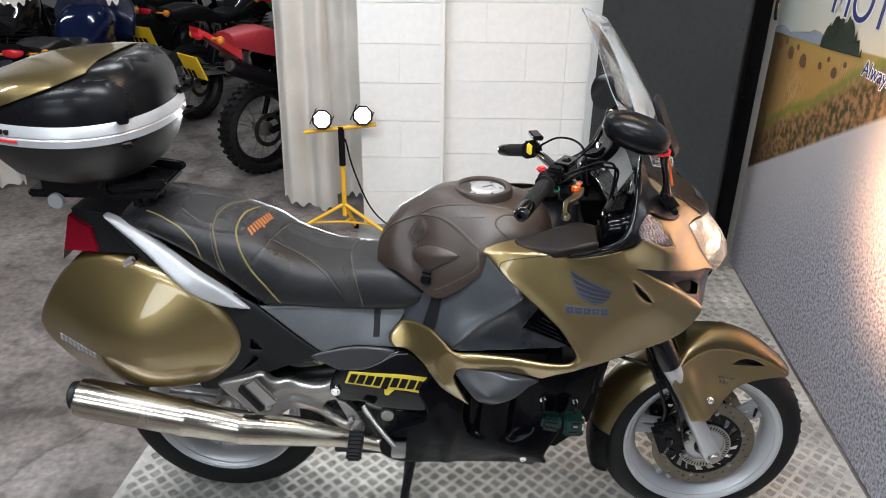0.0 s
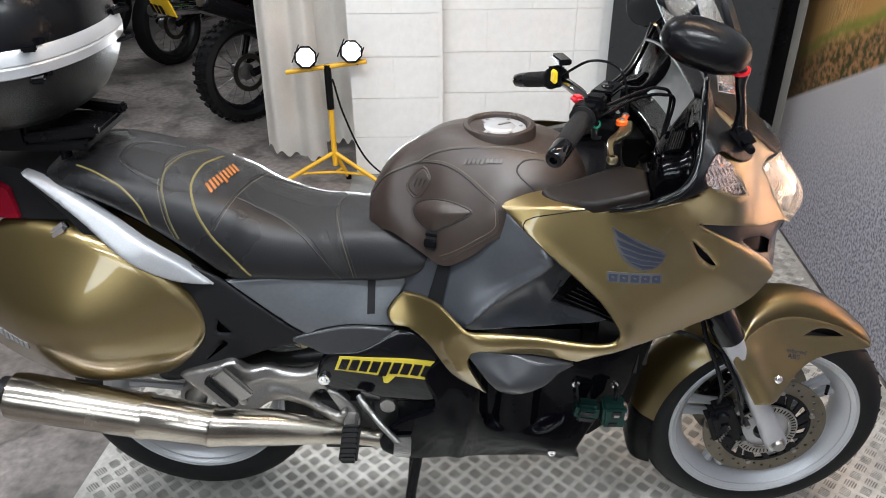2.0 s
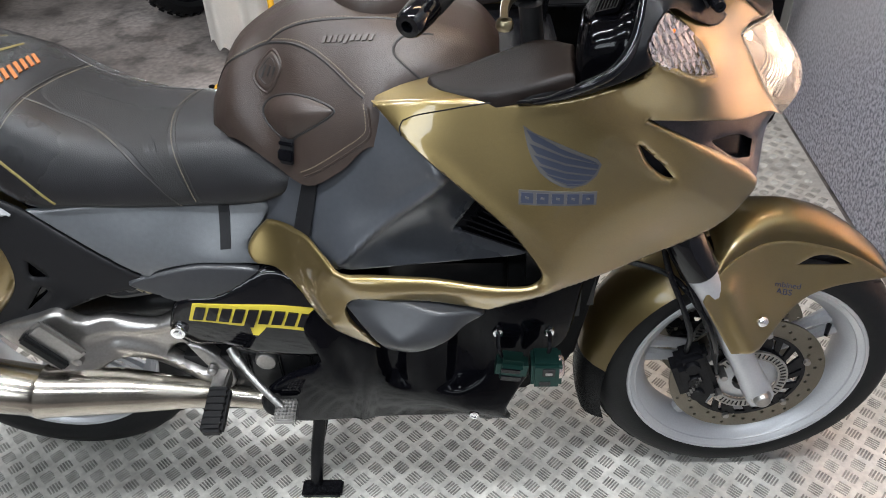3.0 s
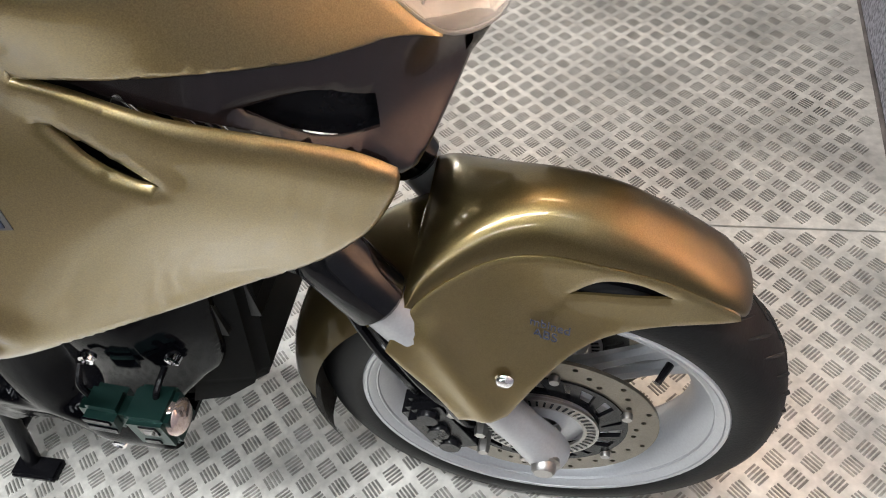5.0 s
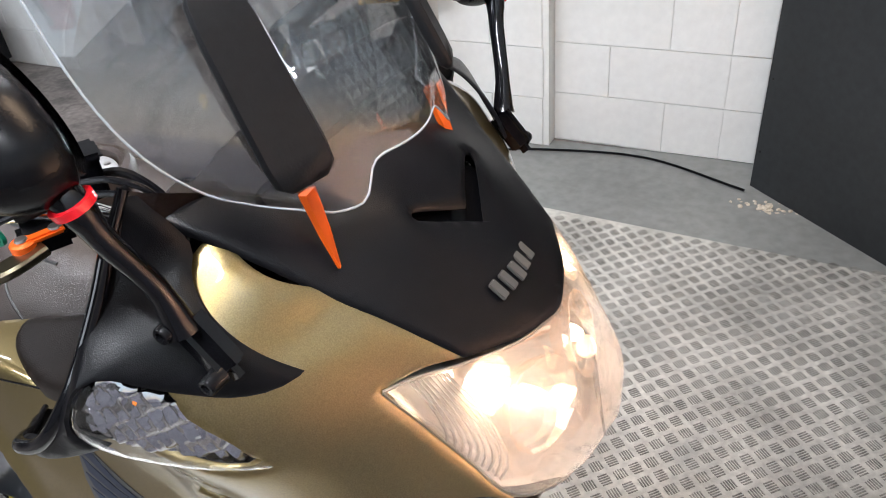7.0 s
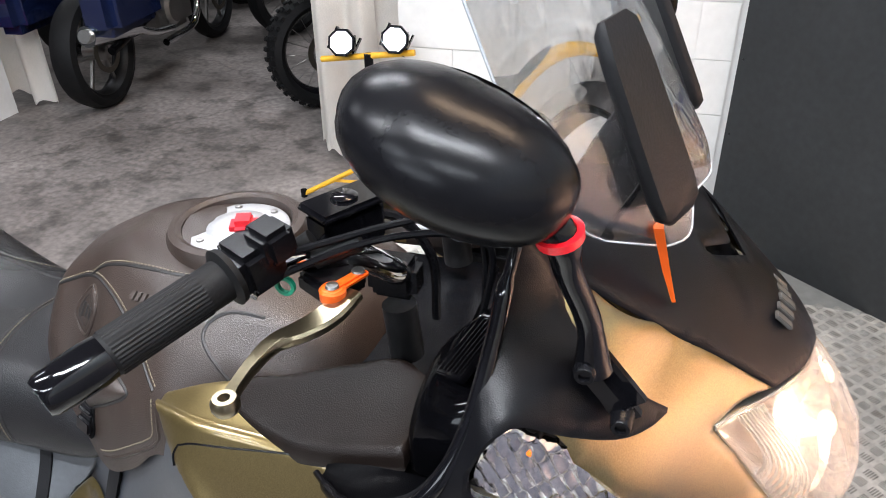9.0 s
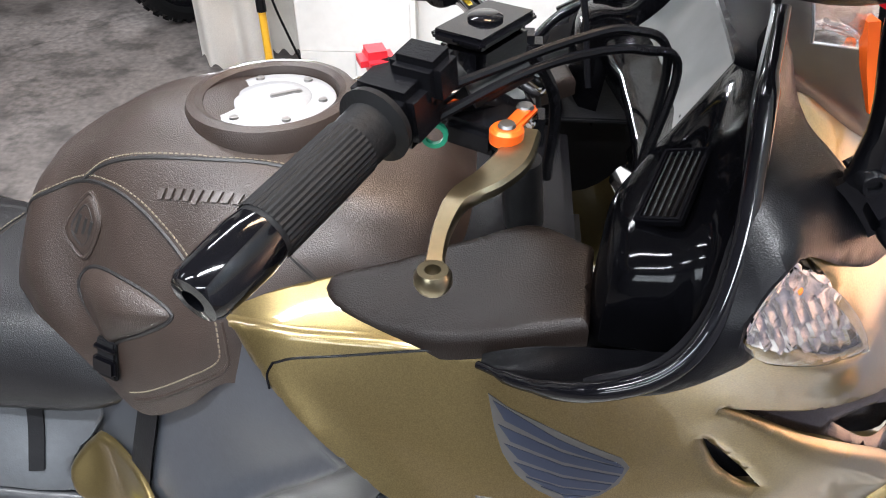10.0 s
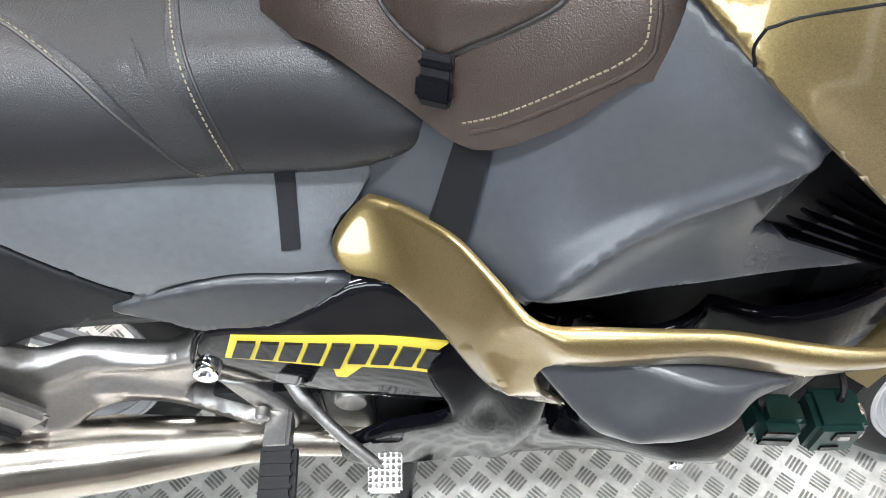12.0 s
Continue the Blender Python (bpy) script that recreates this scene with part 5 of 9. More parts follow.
def disc(parent, x, y, z, r0, r1, label, carrier=True):
    ang = np.linspace(0, 2 * math.pi, 73)[:-1]
    ring = lambda r: [(x + r * math.cos(a), z + r * math.sin(a)) for a in ang]
    holes = []
    for k in range(40):
        a = 2 * math.pi * k / 40
        rr = r0 + (r1 - r0) * (0.28, 0.52, 0.76)[k % 3]
        holes.append([(x + rr * math.cos(a) + 0.0036 * math.cos(b), z + rr * math.sin(a) + 0.0036 * math.sin(b)) for b in np.linspace(0, 2 * math.pi, 9)[:-1]])
    d = ring_sheet("brake_disc", [ring(r1), ring(r0)] + holes, y, 0.005, DISC, parent, label)
    # black carrier ring with slanted windows
    hub_in, hub_out = 0.074, r0 + 0.001
    windows = []
    for k in range(18):
        a = 2 * math.pi * k / 18
        ra, rb = hub_in + 0.006, hub_out - 0.007
        wide = 0.20 if k % 3 else 0.07
        windows.append([(x + r * math.cos(t), z + r * math.sin(t)) for r, t in ((ra, a), (ra, a + wide), (rb, a + wide + 0.16), (rb, a + 0.16))])
    ring_sheet("carrier", [ring(hub_out), ring(hub_in)] + windows, y - 0.002, 0.006, BLACK_SATIN, d, "black disc carrier with slanted windows")
    bm = bmesh.new()
    lathe(bm, [(0.058, -0.012), (0.0775, -0.012), (0.0775, -0.008), (0.058, -0.008)], "y", (x, y, z), 48, True)
    part("sensor_ring", bm, ALLOY, d, "slotted sensor ring")
    bm = bmesh.new()
    lathe(bm, [(0.030, -0.010), (0.058, -0.004), (0.058, 0.004), (0.030, 0.004)], "y", (x, y, z), 48, True)
    part("hub_face", bm, SILVER, d, "silver hub face")
    bm = bmesh.new()
    for k in range(48):
        a = 2 * math.pi * k / 48
        box(bm, x + 0.068 * math.cos(a), y - 0.0125, z + 0.068 * math.sin(a), 0.011, 0.001, 0.0028, 0, 0, Matrix.Rotation(-a, 4, "Y"))
    sl = part("sensor_slot", bm, BLACK_GLOSS, d, "", False)
    sl["kind"] = "stuff"
    for k in range(6):
        a = 2 * math.pi * k / 6 + 0.35
        bm = lathe(bmesh.new(), [(0.0, -0.008), (0.006, -0.008), (0.007, -0.004), (0.007, 0.0)], "y", (x + (r0 + 0.004) * math.cos(a), y, z + (r0 + 0.004) * math.sin(a)), 12)
        part("bobbin", bm, ALLOY, d)
    return d


AX, AZ = 0.801, 0.302
front = make_wheel("front_wheel", AX, STEER, AZ, 0.231, 0.118, 0.106, "silver five-spoke front wheel")
for s in (-1, 1):
    disc(front, AX, STEER + s * 0.062, AZ, 0.112, 0.151, "drilled steel brake disc")
bm = bmesh.new()
tube(bm, [(0.955, STEER - 0.02, 0.40), (0.94, STEER - 0.045, 0.395)], [0.005, 0.004], 8)
part("valve", bm, BLACK_GLOSS, front)
rear = make_wheel("rear_wheel", -0.655, 0.03, 0.322, 0.231, 0.150, 0.130, "silver five-spoke rear wheel")

# ---- front fork ----
RAKE = Vector((-0.47, 0, 0.883))
for s in (-1, 1):
    y = STEER + s * 0.098
    a = Vector((AX + 0.010, y, AZ))
    bm = bmesh.new()
    tube(bm, [a - RAKE * 0.028, a - RAKE * 0.02, a + RAKE * 0.01, a + RAKE * 0.05, a + RAKE * 0.345], [0.016, 0.027, 0.028, 0.025, 0.027], 20)
    leg = part("fork_leg", bm, SILVER, bike, "silver lower fork leg")
    bm = bmesh.new()
    tube(bm, [a + RAKE * 0.340, a + RAKE * 0.347, a + RAKE * 0.43, a + RAKE * 0.44], [0.028, 0.034, 0.034, 0.028], 20)
    part("fork_sleeve", bm, BLACK_GLOSS, leg, "black fork sleeve")
    bm = bmesh.new()
    tube(bm, [a + RAKE * 0.40, a + RAKE * 0.75], 0.0205, 20)
    part("stanchion", bm, CHROME, leg, "chrome stanchion")
    bm = bmesh.new()
    lathe(bm, [(0.0, s * 0.036), (0.012, s * 0.036), (0.015, s * 0.033), (0.016, s * 0.024), (0.02, s * 0.022), (0.02, 0)], "y", (AX + 0.012, y, AZ), 20)
    part("axle_nut", bm, ALLOY, leg, "plated axle nut")

# brake caliper and hoses
for s in (-1, 1):
    y = STEER + s * 0.085
    bm = bmesh.new()
    box(bm, 0.690, y, 0.345, 0.060, 0.046, 0.125, 0, 0.010, Matrix.Rotation(radians(-22), 4, "Y"))
    box(bm, 0.668, y, 0.335, 0.040, 0.056, 0.10, 0, 0.012, Matrix.Rotation(radians(-22), 4, "Y"))
    for k in range(3):
        lathe(bm, [(0.0, -0.030), (0.013, -0.030), (0.015, -0.026), (0.015, 0.02)], "y", (0.672 + 0.010 * k, y, 0.375 - 0.036 * k), 16)
    cal = part("brake_caliper", bm, BLACK_SATIN, bike, "black brake caliper")
    if s == -1:
        for zz, xx in ((0.395, 0.705), (0.300, 0.735), (0.350, 0.735)):
            bm = lathe(bmesh.new(), [(0.0, -0.030), (0.007, -0.030), (0.008, -0.024), (0.008, 0.0)], "y", (xx, y, zz), 6)
            part("bolt", bm, ALLOY, cal)
        for i in range(6):
            bm = bmesh.new()
            box(bm, 0.6745 + 0.003 * i, y - 0.0295, 0.308 + 0.008 * i, 0.0045, 0.001, 0.012, 0, 0, Matrix.Rotation(radians(-22), 4, "Y"))
            part("name_bar", bm, DECAL_EDGE, cal, "", False)
for pts in ([(0.66, -0.135, 0.40), (0.655, -0.15, 0.46), (0.63, -0.15, 0.53), (0.60, -0.13, 0.60), (0.58, -0.10, 0.68)], [(0.72, -0.13, 0.37), (0.70, -0.165, 0.44), (0.665, -0.165, 0.52), (0.61, -0.12, 0.575), (0.52, -0.10, 0.60)], [(0.74, -0.11, 0.33), (0.72, -0.15, 0.36), (0.69, -0.16, 0.46), (0.645, -0.155, 0.56), (0.60, -0.11, 0.64)]):
    part("brake_hose", tube(bmesh.new(), spline(pts, 6), 0.0055, 8), BLACK_SATIN, bike, "black brake hose")

# ---- front mudguard ----
MUD = Surface([(1.0, 0.57, -0.092), (0.86, 0.545, -0.108), (0.775, 0.50, -0.160), (0.765, 0.452, -0.178), (0.70, 0.480, -0.182), (0.668, 0.55, -0.176), (0.69, 0.60, -0.148), (0.76, 0.628, -0.108), (0.86, 0.622, -0.100), (0.95, 0.598, -0.094), (0.80, 0.56, -0.118)], 1e-5)
MUD_TOP = [(0.668, 0.585), (0.70, 0.612), (0.76, 0.630), (0.82, 0.631), (0.88, 0.617), (0.94, 0.592), (0.985, 0.564)]
MUD_OUT = [(0.668, 0.585), (0.668, 0.585)] + MUD_TOP[1:] + [(1.006, 0.548), (0.998, 0.542), (0.93, 0.536), (0.87, 0.520), (0.83, 0.500), (0.80, 0.475), (0.775, 0.446), (0.775, 0.446), (0.722, 0.445), (0.722, 0.445), (0.690, 0.498), (0.655, 0.560), (0.655, 0.560)]


def fork_ridge(v):
    line = np.array(spline([(0.755, 0.455), (0.722, 0.52), (0.702, 0.570)], 50))
    d = np.min(np.linalg.norm(v[:, None] - line[None], axis=2), axis=1)
    return -0.010 * np.exp(-(d / 0.016) ** 2)


MSLOT = [(0.835, 0.582), (0.835, 0.582), (0.865, 0.600), (0.90, 0.596), (0.937, 0.576), (0.937, 0.576), (0.89, 0.577)]
guard = new("front_mudguard")
guard.parent = bike
guard["label"] = "gold metallic front mudguard with side slots"
for s in (1, -1):
    g = panel("guard_side", MUD_OUT, MUD, GOLD, guard, 0.003, 0.009, 0.003, 0.0015, s, [MSLOT], "", 0, None, fork_ridge, STEER)
    panel("slot_liner", [(0.825, 0.58), (0.86, 0.61), (0.90, 0.605), (0.945, 0.575), (0.89, 0.565)], MUD, BLACK_SATIN, guard, 0.002, 0.012, 0, 0, s, (), "", -0.014, None, None, STEER)
bm = bmesh.new()
secs = []
for p in spline(MUD_TOP, 4):
    y0 = float(MUD([p])[0] + fork_ridge(np.array([p]))[0]) + 0.003
    half = STEER - y0
    rise = float(np.interp(p[0], (0.66, 0.80, 0.88, 0.94, 0.985), (0.046, 0.046, 0.036, 0.020, 0.010)))
    secs.append([(p[0] + 0.014 * math.sin(math.pi * k / 12), STEER - half * math.cos(math.pi * k / 12), p[1] + rise * math.sin(math.pi * k / 12) ** 0.8) for k in range(13)])
tip = secs[-1]
secs.append([(q[0] + 0.020, STEER + (q[1] - STEER) * 0.90, 0.546 + (q[2] - 0.564) * 0.6) for q in tip])
secs.append([(q[0] + 0.024, STEER + (q[1] - STEER) * 0.80, 0.534) for q in tip])
loft(bm, secs, False)
bmesh.ops.solidify(bm, geom=bm.faces[:], thickness=-0.003)
part("guard_crown", bm, GOLD, guard, "", True, 60)
bm = bmesh.new()
secs = []
for k in range(15):
    th = radians(112 + 60 * k / 14)
    r = 0.335
    w = 0.085
    row = []
    for j in range(11):
        u = -1 + j / 5
        rr = r - 0.045 * abs(u) ** 3
        row.append((AX + rr * math.cos(th), STEER + w * u, AZ + rr * math.sin(th)))
    secs.append(row)
loft(bm, secs, False)
bmesh.ops.solidify(bm, geom=bm.faces[:], thickness=-0.003)
part("guard_rear", bm, GOLD, guard, "gold rear half of the mudguard", True, 60)
bm = bmesh.new()
secs = []
for k in range(6):
    th = radians(168 + 33 * k / 5)
    row = []
    for j in range(11):
        u = -1 + j / 5
        rr = 0.330 - 0.045 * abs(u) ** 3 + 0.012 * k / 5
        row.append((AX + rr * math.cos(th), STEER + 0.078 * u, AZ + rr * math.sin(th)))
    secs.append(row)
loft(bm, secs, False)
bmesh.ops.solidify(bm, geom=bm.faces[:], thickness=-0.004)
part("mud_flap", bm, BLACK_SATIN, guard, "black plastic mud flap", True, 60)
bm = lathe(bmesh.new(), [(0.0, -0.007), (0.006, -0.007), (0.010, -0.004), (0.011, 0.0)], "y", (0.772, -0.164, 0.502), 20)
part("bolt", bm, CHROME, guard)
for word, x, z, h in (("Combined", 0.808, 0.5505, 0.0105), ("ABS", 0.812, 0.537, 0.0115)):
    me = text_mesh(word, h * 1.4)
    ob = new("lettering", me)
    ob.parent = guard
    me.materials.append(BADGE)
    ob.matrix_basis = Matrix.Translation((x, float(MUD([(x, z)])[0] + fork_ridge(np.array([[x, z]]))[0]) - 0.006, z)) @ Matrix.Rotation(radians(-14), 4, "Z") @ Matrix.Rotation(radians(74), 4, "X")

# ---- exhaust ----
EXH = [(-0.985, 0.512, 0.040), (-0.975, 0.510, 0.052), (-0.95, 0.505, 0.055), (-0.70, 0.452, 0.052), (-0.692, 0.450, 0.055), (-0.680, 0.448, 0.055), (-0.672, 0.446, 0.051), (-0.545, 0.421, 0.047), (-0.535, 0.419, 0.051), (-0.525, 0.417, 0.047), (-0.40, 0.393, 0.043), (-0.30, 0.360, 0.031), (-0.22, 0.331, 0.0235), (-0.14, 0.312, 0.0225)]
bm = bmesh.new()
tube(bm, [(x, -0.235 + 0.07 * min(max((x + 0.5) / 0.3, 0), 1), z) for x, z, r in EXH], [r for x, z, r in EXH], 32)
exhaust = part("exhaust", bm, STEEL, bike, "brushed stainless exhaust silencer with heat stain", True, 35)
bm = bmesh.new()
lathe(bm, [(0.036, -0.004), (0.040, 0.0), (0.040, 0.02), (0.030, 0.02), (0.030, -0.001)], "x", (-0.992, -0.235, 0.514), 32)
part("end_cap", bm, DARK_METAL, exhaust, "dark outlet")

# ---- engine, frame and covers ----
bm = bmesh.new()
box(bm, 0.06, 0, 0.47, 0.56, 0.26, 0.36, 0, 0.03)
part("engine_block", bm, DARK_METAL, bike, "dark engine block")
part("frame_spar", box(bmesh.new(), -0.18, 0, 0.62, 0.50, 0.16, 0.20, 0, 0.02), DARK_METAL, bike, "dark frame spar")
part("air_box", box(bmesh.new(), 0.22, 0, 0.78, 0.40, 0.26, 0.26, 0, 0.03), DARK_METAL, bike, "dark air box")
part("radiator", box(bmesh.new(), 0.40, 0, 0.62, 0.16, 0.28, 0.30, 0, 0.03), DARK_METAL, bike, "dark radiator")
ENG = Surface([(-0.13, 0.29, -0.19), (-0.128, 0.337, -0.195), (-0.04, 0.40, -0.205), (0.0, 0.60, -0.185), (0.10, 0.50, -0.205), (0.0, 0.48, -0.212), (0.12, 0.38, -0.20), (0.25, 0.33, -0.216), (0.32, 0.28, -0.20), (0.0, 0.26, -0.17), (0.25, 0.255, -0.165), (0.36, 0.54, -0.19), (0.44, 0.58, -0.15), (0.43, 0.40, -0.15), (0.25, 0.45, -0.19)], 1e-5)


def engine_relief(v):
    """A deep pocket with a barrel in it, a ridge and a dimple beside it."""
    x, z = v[:, 0], v[:, 1]
    floor_z = np.interp(x, [0.088, 0.098, 0.122, 0.15, 0.19, 0.23, 0.269, 0.30], [0.43, 0.401, 0.382, 0.374, 0.376, 0.384, 0.404, 0.43])
    pocket = 1 / (1 + np.exp(-(z - floor_z) / 0.0028)) / (1 + np.exp(-(x - 0.090) / 0.004)) / (1 + np.exp((x - 0.262) / 0.012))
    barrel = np.clip(1 - ((x - 0.172 - 0.10 * (z - 0.45)) / 0.052) ** 2, 0, 1) ** 0.7
    y = pocket * (0.030 - 0.030 * barrel)
    y -= 0.007 * np.exp(-((x - 0.050 - 0.16 * (z - 0.35)) / 0.016) ** 2)
    y += 0.010 * np.exp(-((x - 0.018) / 0.018) ** 2 - ((z - 0.455) / 0.045) ** 2)
    return y


belly = panel("engine_cowl", [(-0.145, 0.288), (-0.159, 0.326), (-0.143, 0.363), (-0.094, 0.410), (-0.032, 0.445), (-0.026, 0.475), (-0.045, 0.53), (-0.02, 0.575), (0.03, 0.615), (0.10, 0.60), (0.13, 0.57), (0.30, 0.60), (0.43, 0.60), (0.455, 0.585), (0.455, 0.585), (0.432, 0.462), (0.40, 0.43), (0.358, 0.391), (0.319, 0.328), (0.326, 0.287), (0.326, 0.287), (0.295, 0.290), (0.272, 0.262), (0.10, 0.252), (-0.069, 0.255)], ENG, ENGINE_BLACK, bike, 0.004, 0.0065, 0.010, 0.010, 1, (), "gloss black engine cowl and belly pan", 0, None, engine_relief)
panel("engine_cowl_left", [(-0.13, 0.285), (-0.05, 0.40), (0.0, 0.60), (0.43, 0.60), (0.43, 0.40), (0.327, 0.287), (0.265, 0.255), (-0.105, 0.248)], ENG, ENGINE_BLACK, bike, 0.004, 0.02, 0.01, 0.01, -1, (), "gloss black engine cowl")
for x, z in ((0.255, 0.318), (0.392, 0.497), (0.300, 0.514)):
    part("bolt", lathe(bmesh.new(), [(0.0, -0.003), (0.004, -0.003), (0.0055, -0.005), (0.009, -0.004), (0.0105, 0.004)], "y", (x, float(ENG([(x, z)])[0]) - 0.001, z), 16), CHROME, belly)
bm = bmesh.new()
box(bm, 0.1, 0, 0.262, 0.42, 0.30, 0.02, 0, 0.006)
part("sump_pan", bm, BLACK_SATIN, bike, "black underside of the belly pan")

# swingarm cover with a name in slanted bars
COV = Surface([(-0.29, 0.535, -0.175), (-0.10, 0.64, -0.160), (0.0, 0.50, -0.200), (-0.08, 0.445, -0.185), (-0.15, 0.53, -0.185), (-0.27, 0.456, -0.165)], 1e-5)
cover = panel("swingarm_cover", [(-0.292, 0.535), (-0.277, 0.567), (-0.251, 0.588), (-0.195, 0.594), (-0.147, 0.618), (-0.102, 0.638), (-0.06, 0.632), (-0.02, 0.60), (0.0, 0.57), (0.005, 0.503), (-0.005, 0.468), (-0.04, 0.452), (-0.083, 0.447), (-0.146, 0.452), (-0.207, 0.468), (-0.262, 0.460), (-0.292, 0.483), (-0.300, 0.51)], COV, BLACK_GLOSS, bike, 0.012, 0.009, 0.012, 0.012, 1, (), "gloss black swingarm cover")
YEL = material("yellow_decal", (0.50, 0.40, 0.035), 0.4)
decal("name_plate", [[(-0.252, 0.540), (-0.238, 0.577), (-0.016, 0.570), (-0.030, 0.522), (-0.112, 0.528), (-0.130, 0.508), (-0.140, 0.510), (-0.142, 0.530)]], COV, YEL, cover, 0.0026, "yellow decal backing")
for bar in slanted_bars(-0.246, 0.545, -0.034, 0.532, 0.026, 9, 0.42, 0.22, (4,)):
    decal("name_bar", [bar], COV, BLACK_GLOSS, cover, 0.0056)
part("pivot_bolt", lathe(bmesh.new(), [(0.0, -0.012), (0.006, -0.012), (0.008, -0.009), (0.013, -0.009), (0.015, -0.005), (0.015, 0.004)], "y", (-0.278, -0.176, 0.512), 24), CHROME, cover, "plated pivot bolt")

# alloy footrest hanger
HANG = Surface([(-0.60, 0.53, -0.195), (-0.48, 0.56, -0.195), (-0.46, 0.45, -0.212), (-0.41, 0.50, -0.170), (-0.33, 0.50, -0.163), (-0.29, 0.52, -0.162), (-0.22, 0.40, -0.172), (-0.34, 0.43, -0.168), (-0.25, 0.36, -0.172)], 1e-5)


def hanger_ribs(v):
    """The raised edges of the casting along its two arms."""
    out = np.zeros(len(v))
    for line in ([(-0.44, 0.515), (-0.36, 0.505), (-0.295, 0.515)], [(-0.40, 0.475), (-0.33, 0.44), (-0.25, 0.385)]):
        p = np.array(spline(line, 40))
        d = np.min(np.linalg.norm(v[:, None] - p[None], axis=2), axis=1)
        out = out - 0.006 * np.exp(-(d / 0.010) ** 2)
    return out


hanger = panel("footrest_hanger", [(-0.600, 0.536), (-0.525, 0.559), (-0.480, 0.571), (-0.449, 0.540), (-0.413, 0.536), (-0.376, 0.520), (-0.328, 0.516), (-0.285, 0.532), (-0.270, 0.500), (-0.275, 0.468), (-0.255, 0.459), (-0.228, 0.432), (-0.203, 0.389), (-0.209, 0.357), (-0.251, 0.353), (-0.274, 0.373), (-0.343, 0.423), (-0.405, 0.446), (-0.451, 0.429), (-0.451, 0.429), (-0.478, 0.425), (-0.478, 0.425), (-0.496, 0.449), (-0.542, 0.482), (-0.597, 0.522)], HANG, ALLOY, bike, 0.018, 0.008, 0.007, 0.007, 1, [[(-0.316, 0.444), (-0.288, 0.466), (-0.272, 0.441), (-0.250, 0.396), (-0.287, 0.418)]], "cast alloy footrest hanger with a window", 0, None, hanger_ribs)
bm = bmesh.new()
box(bm, -0.482, -0.222, 0.528, 0.098, 0.014, 0.056, 0, 0.006, Matrix.Rotation(radians(52), 4, "Y"))
peg = part("pillion_peg", bm, ALLOY, hanger, "folded alloy pillion peg")
bm = bmesh.new()
box(bm, -0.502, -0.226, 0.516, 0.092, 0.026, 0.020, 0, 0.004, Matrix.Rotation(radians(52), 4, "Y"))
part("rubber", bm, RUBBER, peg, "black rubber pad")
for x, y, z, r in ((-0.460, -0.217, 0.480, 0.010), (-0.240, -0.178, 0.410, 0.009), (-0.236, -0.178, 0.378, 0.007)):
    part("bolt", lathe(bmesh.new(), [(0.0, -0.008), (r * 0.6, -0.008), (r, -0.005), (r, 0.006)], "y", (x, y, z), 16), ALLOY, hanger)
bm = bmesh.new()
box(bm, -0.219, -0.252, 0.380, 0.042, 0.092, 0.024, 0, 0.006, Matrix.Rotation(radians(13), 4, "X"))
peg = part("rider_peg", bm, RUBBER, hanger, "ribbed black rubber footrest")
for k in range(6):
    part("peg_rib", box(bmesh.new(), -0.219, -0.217 - 0.0135 * k, 0.4000 - 0.0031 * k, 0.036, 0.0055, 0.008, 0, 0.001, Matrix.Rotation(radians(13), 4, "X")), RUBBER, peg)
bm = bmesh.new()
box(bm, -0.222, -0.192, 0.390, 0.030, 0.050, 0.030, 0, 0.004)
part("peg_hinge", bm, ALLOY, hanger, "alloy footrest hinge")
bm = bmesh.new()
tube(bm, spline([(-0.205, -0.150, 0.440), (-0.188, -0.168, 0.420), (-0.150, -0.195, 0.385), (-0.108, -0.218, 0.348)], 4), [0.010] * 5 + [0.0075] * 8, 10)
pedal = part("brake_pedal", bm, ALLOY, bike, "alloy brake pedal")
bm = bmesh.new()
box(bm, -0.100, -0.226, 0.345, 0.040, 0.046, 0.014, 0, 0.003, Matrix.Rotation(radians(14), 4, "X"))
for i in range(6):
    for j in range(6):
        box(bm, -0.117 + 0.0068 * i, -0.243 + 0.0068 * j, 0.3495 + 0.0017 * j, 0.004, 0.004, 0.004)
part("pedal_pad", bm, ALLOY, pedal, "knurled pedal pad", False)
# machinery glimpsed between the covers
bm = bmesh.new()
lathe(bm, [(0, -0.02), (0.018, -0.02), (0.022, -0.015), (0.022, 0.03)], "y", (-0.135, -0.155, 0.425), 20)
lathe(bm, [(0, -0.02), (0.012, -0.02), (0.014, -0.015), (0.014, 0.03)], "y", (-0.075, -0.165, 0.47), 16)
tube(bm, [(-0.20, -0.13, 0.44), (-0.10, -0.14, 0.42), (-0.02, -0.14, 0.40)], 0.020, 14)
part("gear_housing", bm, ALLOY, bike, "plated gearbox fittings")
bm = bmesh.new()
box(bm, -0.145, -0.035, 0.355, 0.36, 0.25, 0.21, 0, 0.03)
for k in range(4):
    box(bm, -0.235 + 0.06 * k, -0.162, 0.365, 0.010, 0.012, 0.14, 0, 0.003)
part("gearbox", bm, DARK_METAL, bike, "dark cast gearbox casing")
bm = bmesh.new()
tube(bm, spline([(-0.15, -0.165, 0.314), (-0.115, -0.160, 0.310), (-0.08, -0.138, 0.312), (-0.05, -0.10, 0.325)], 6), 0.0222, 18)
part("link_pipe", bm, STEEL, exhaust, "heat-stained exhaust link pipe")
bm = bmesh.new()
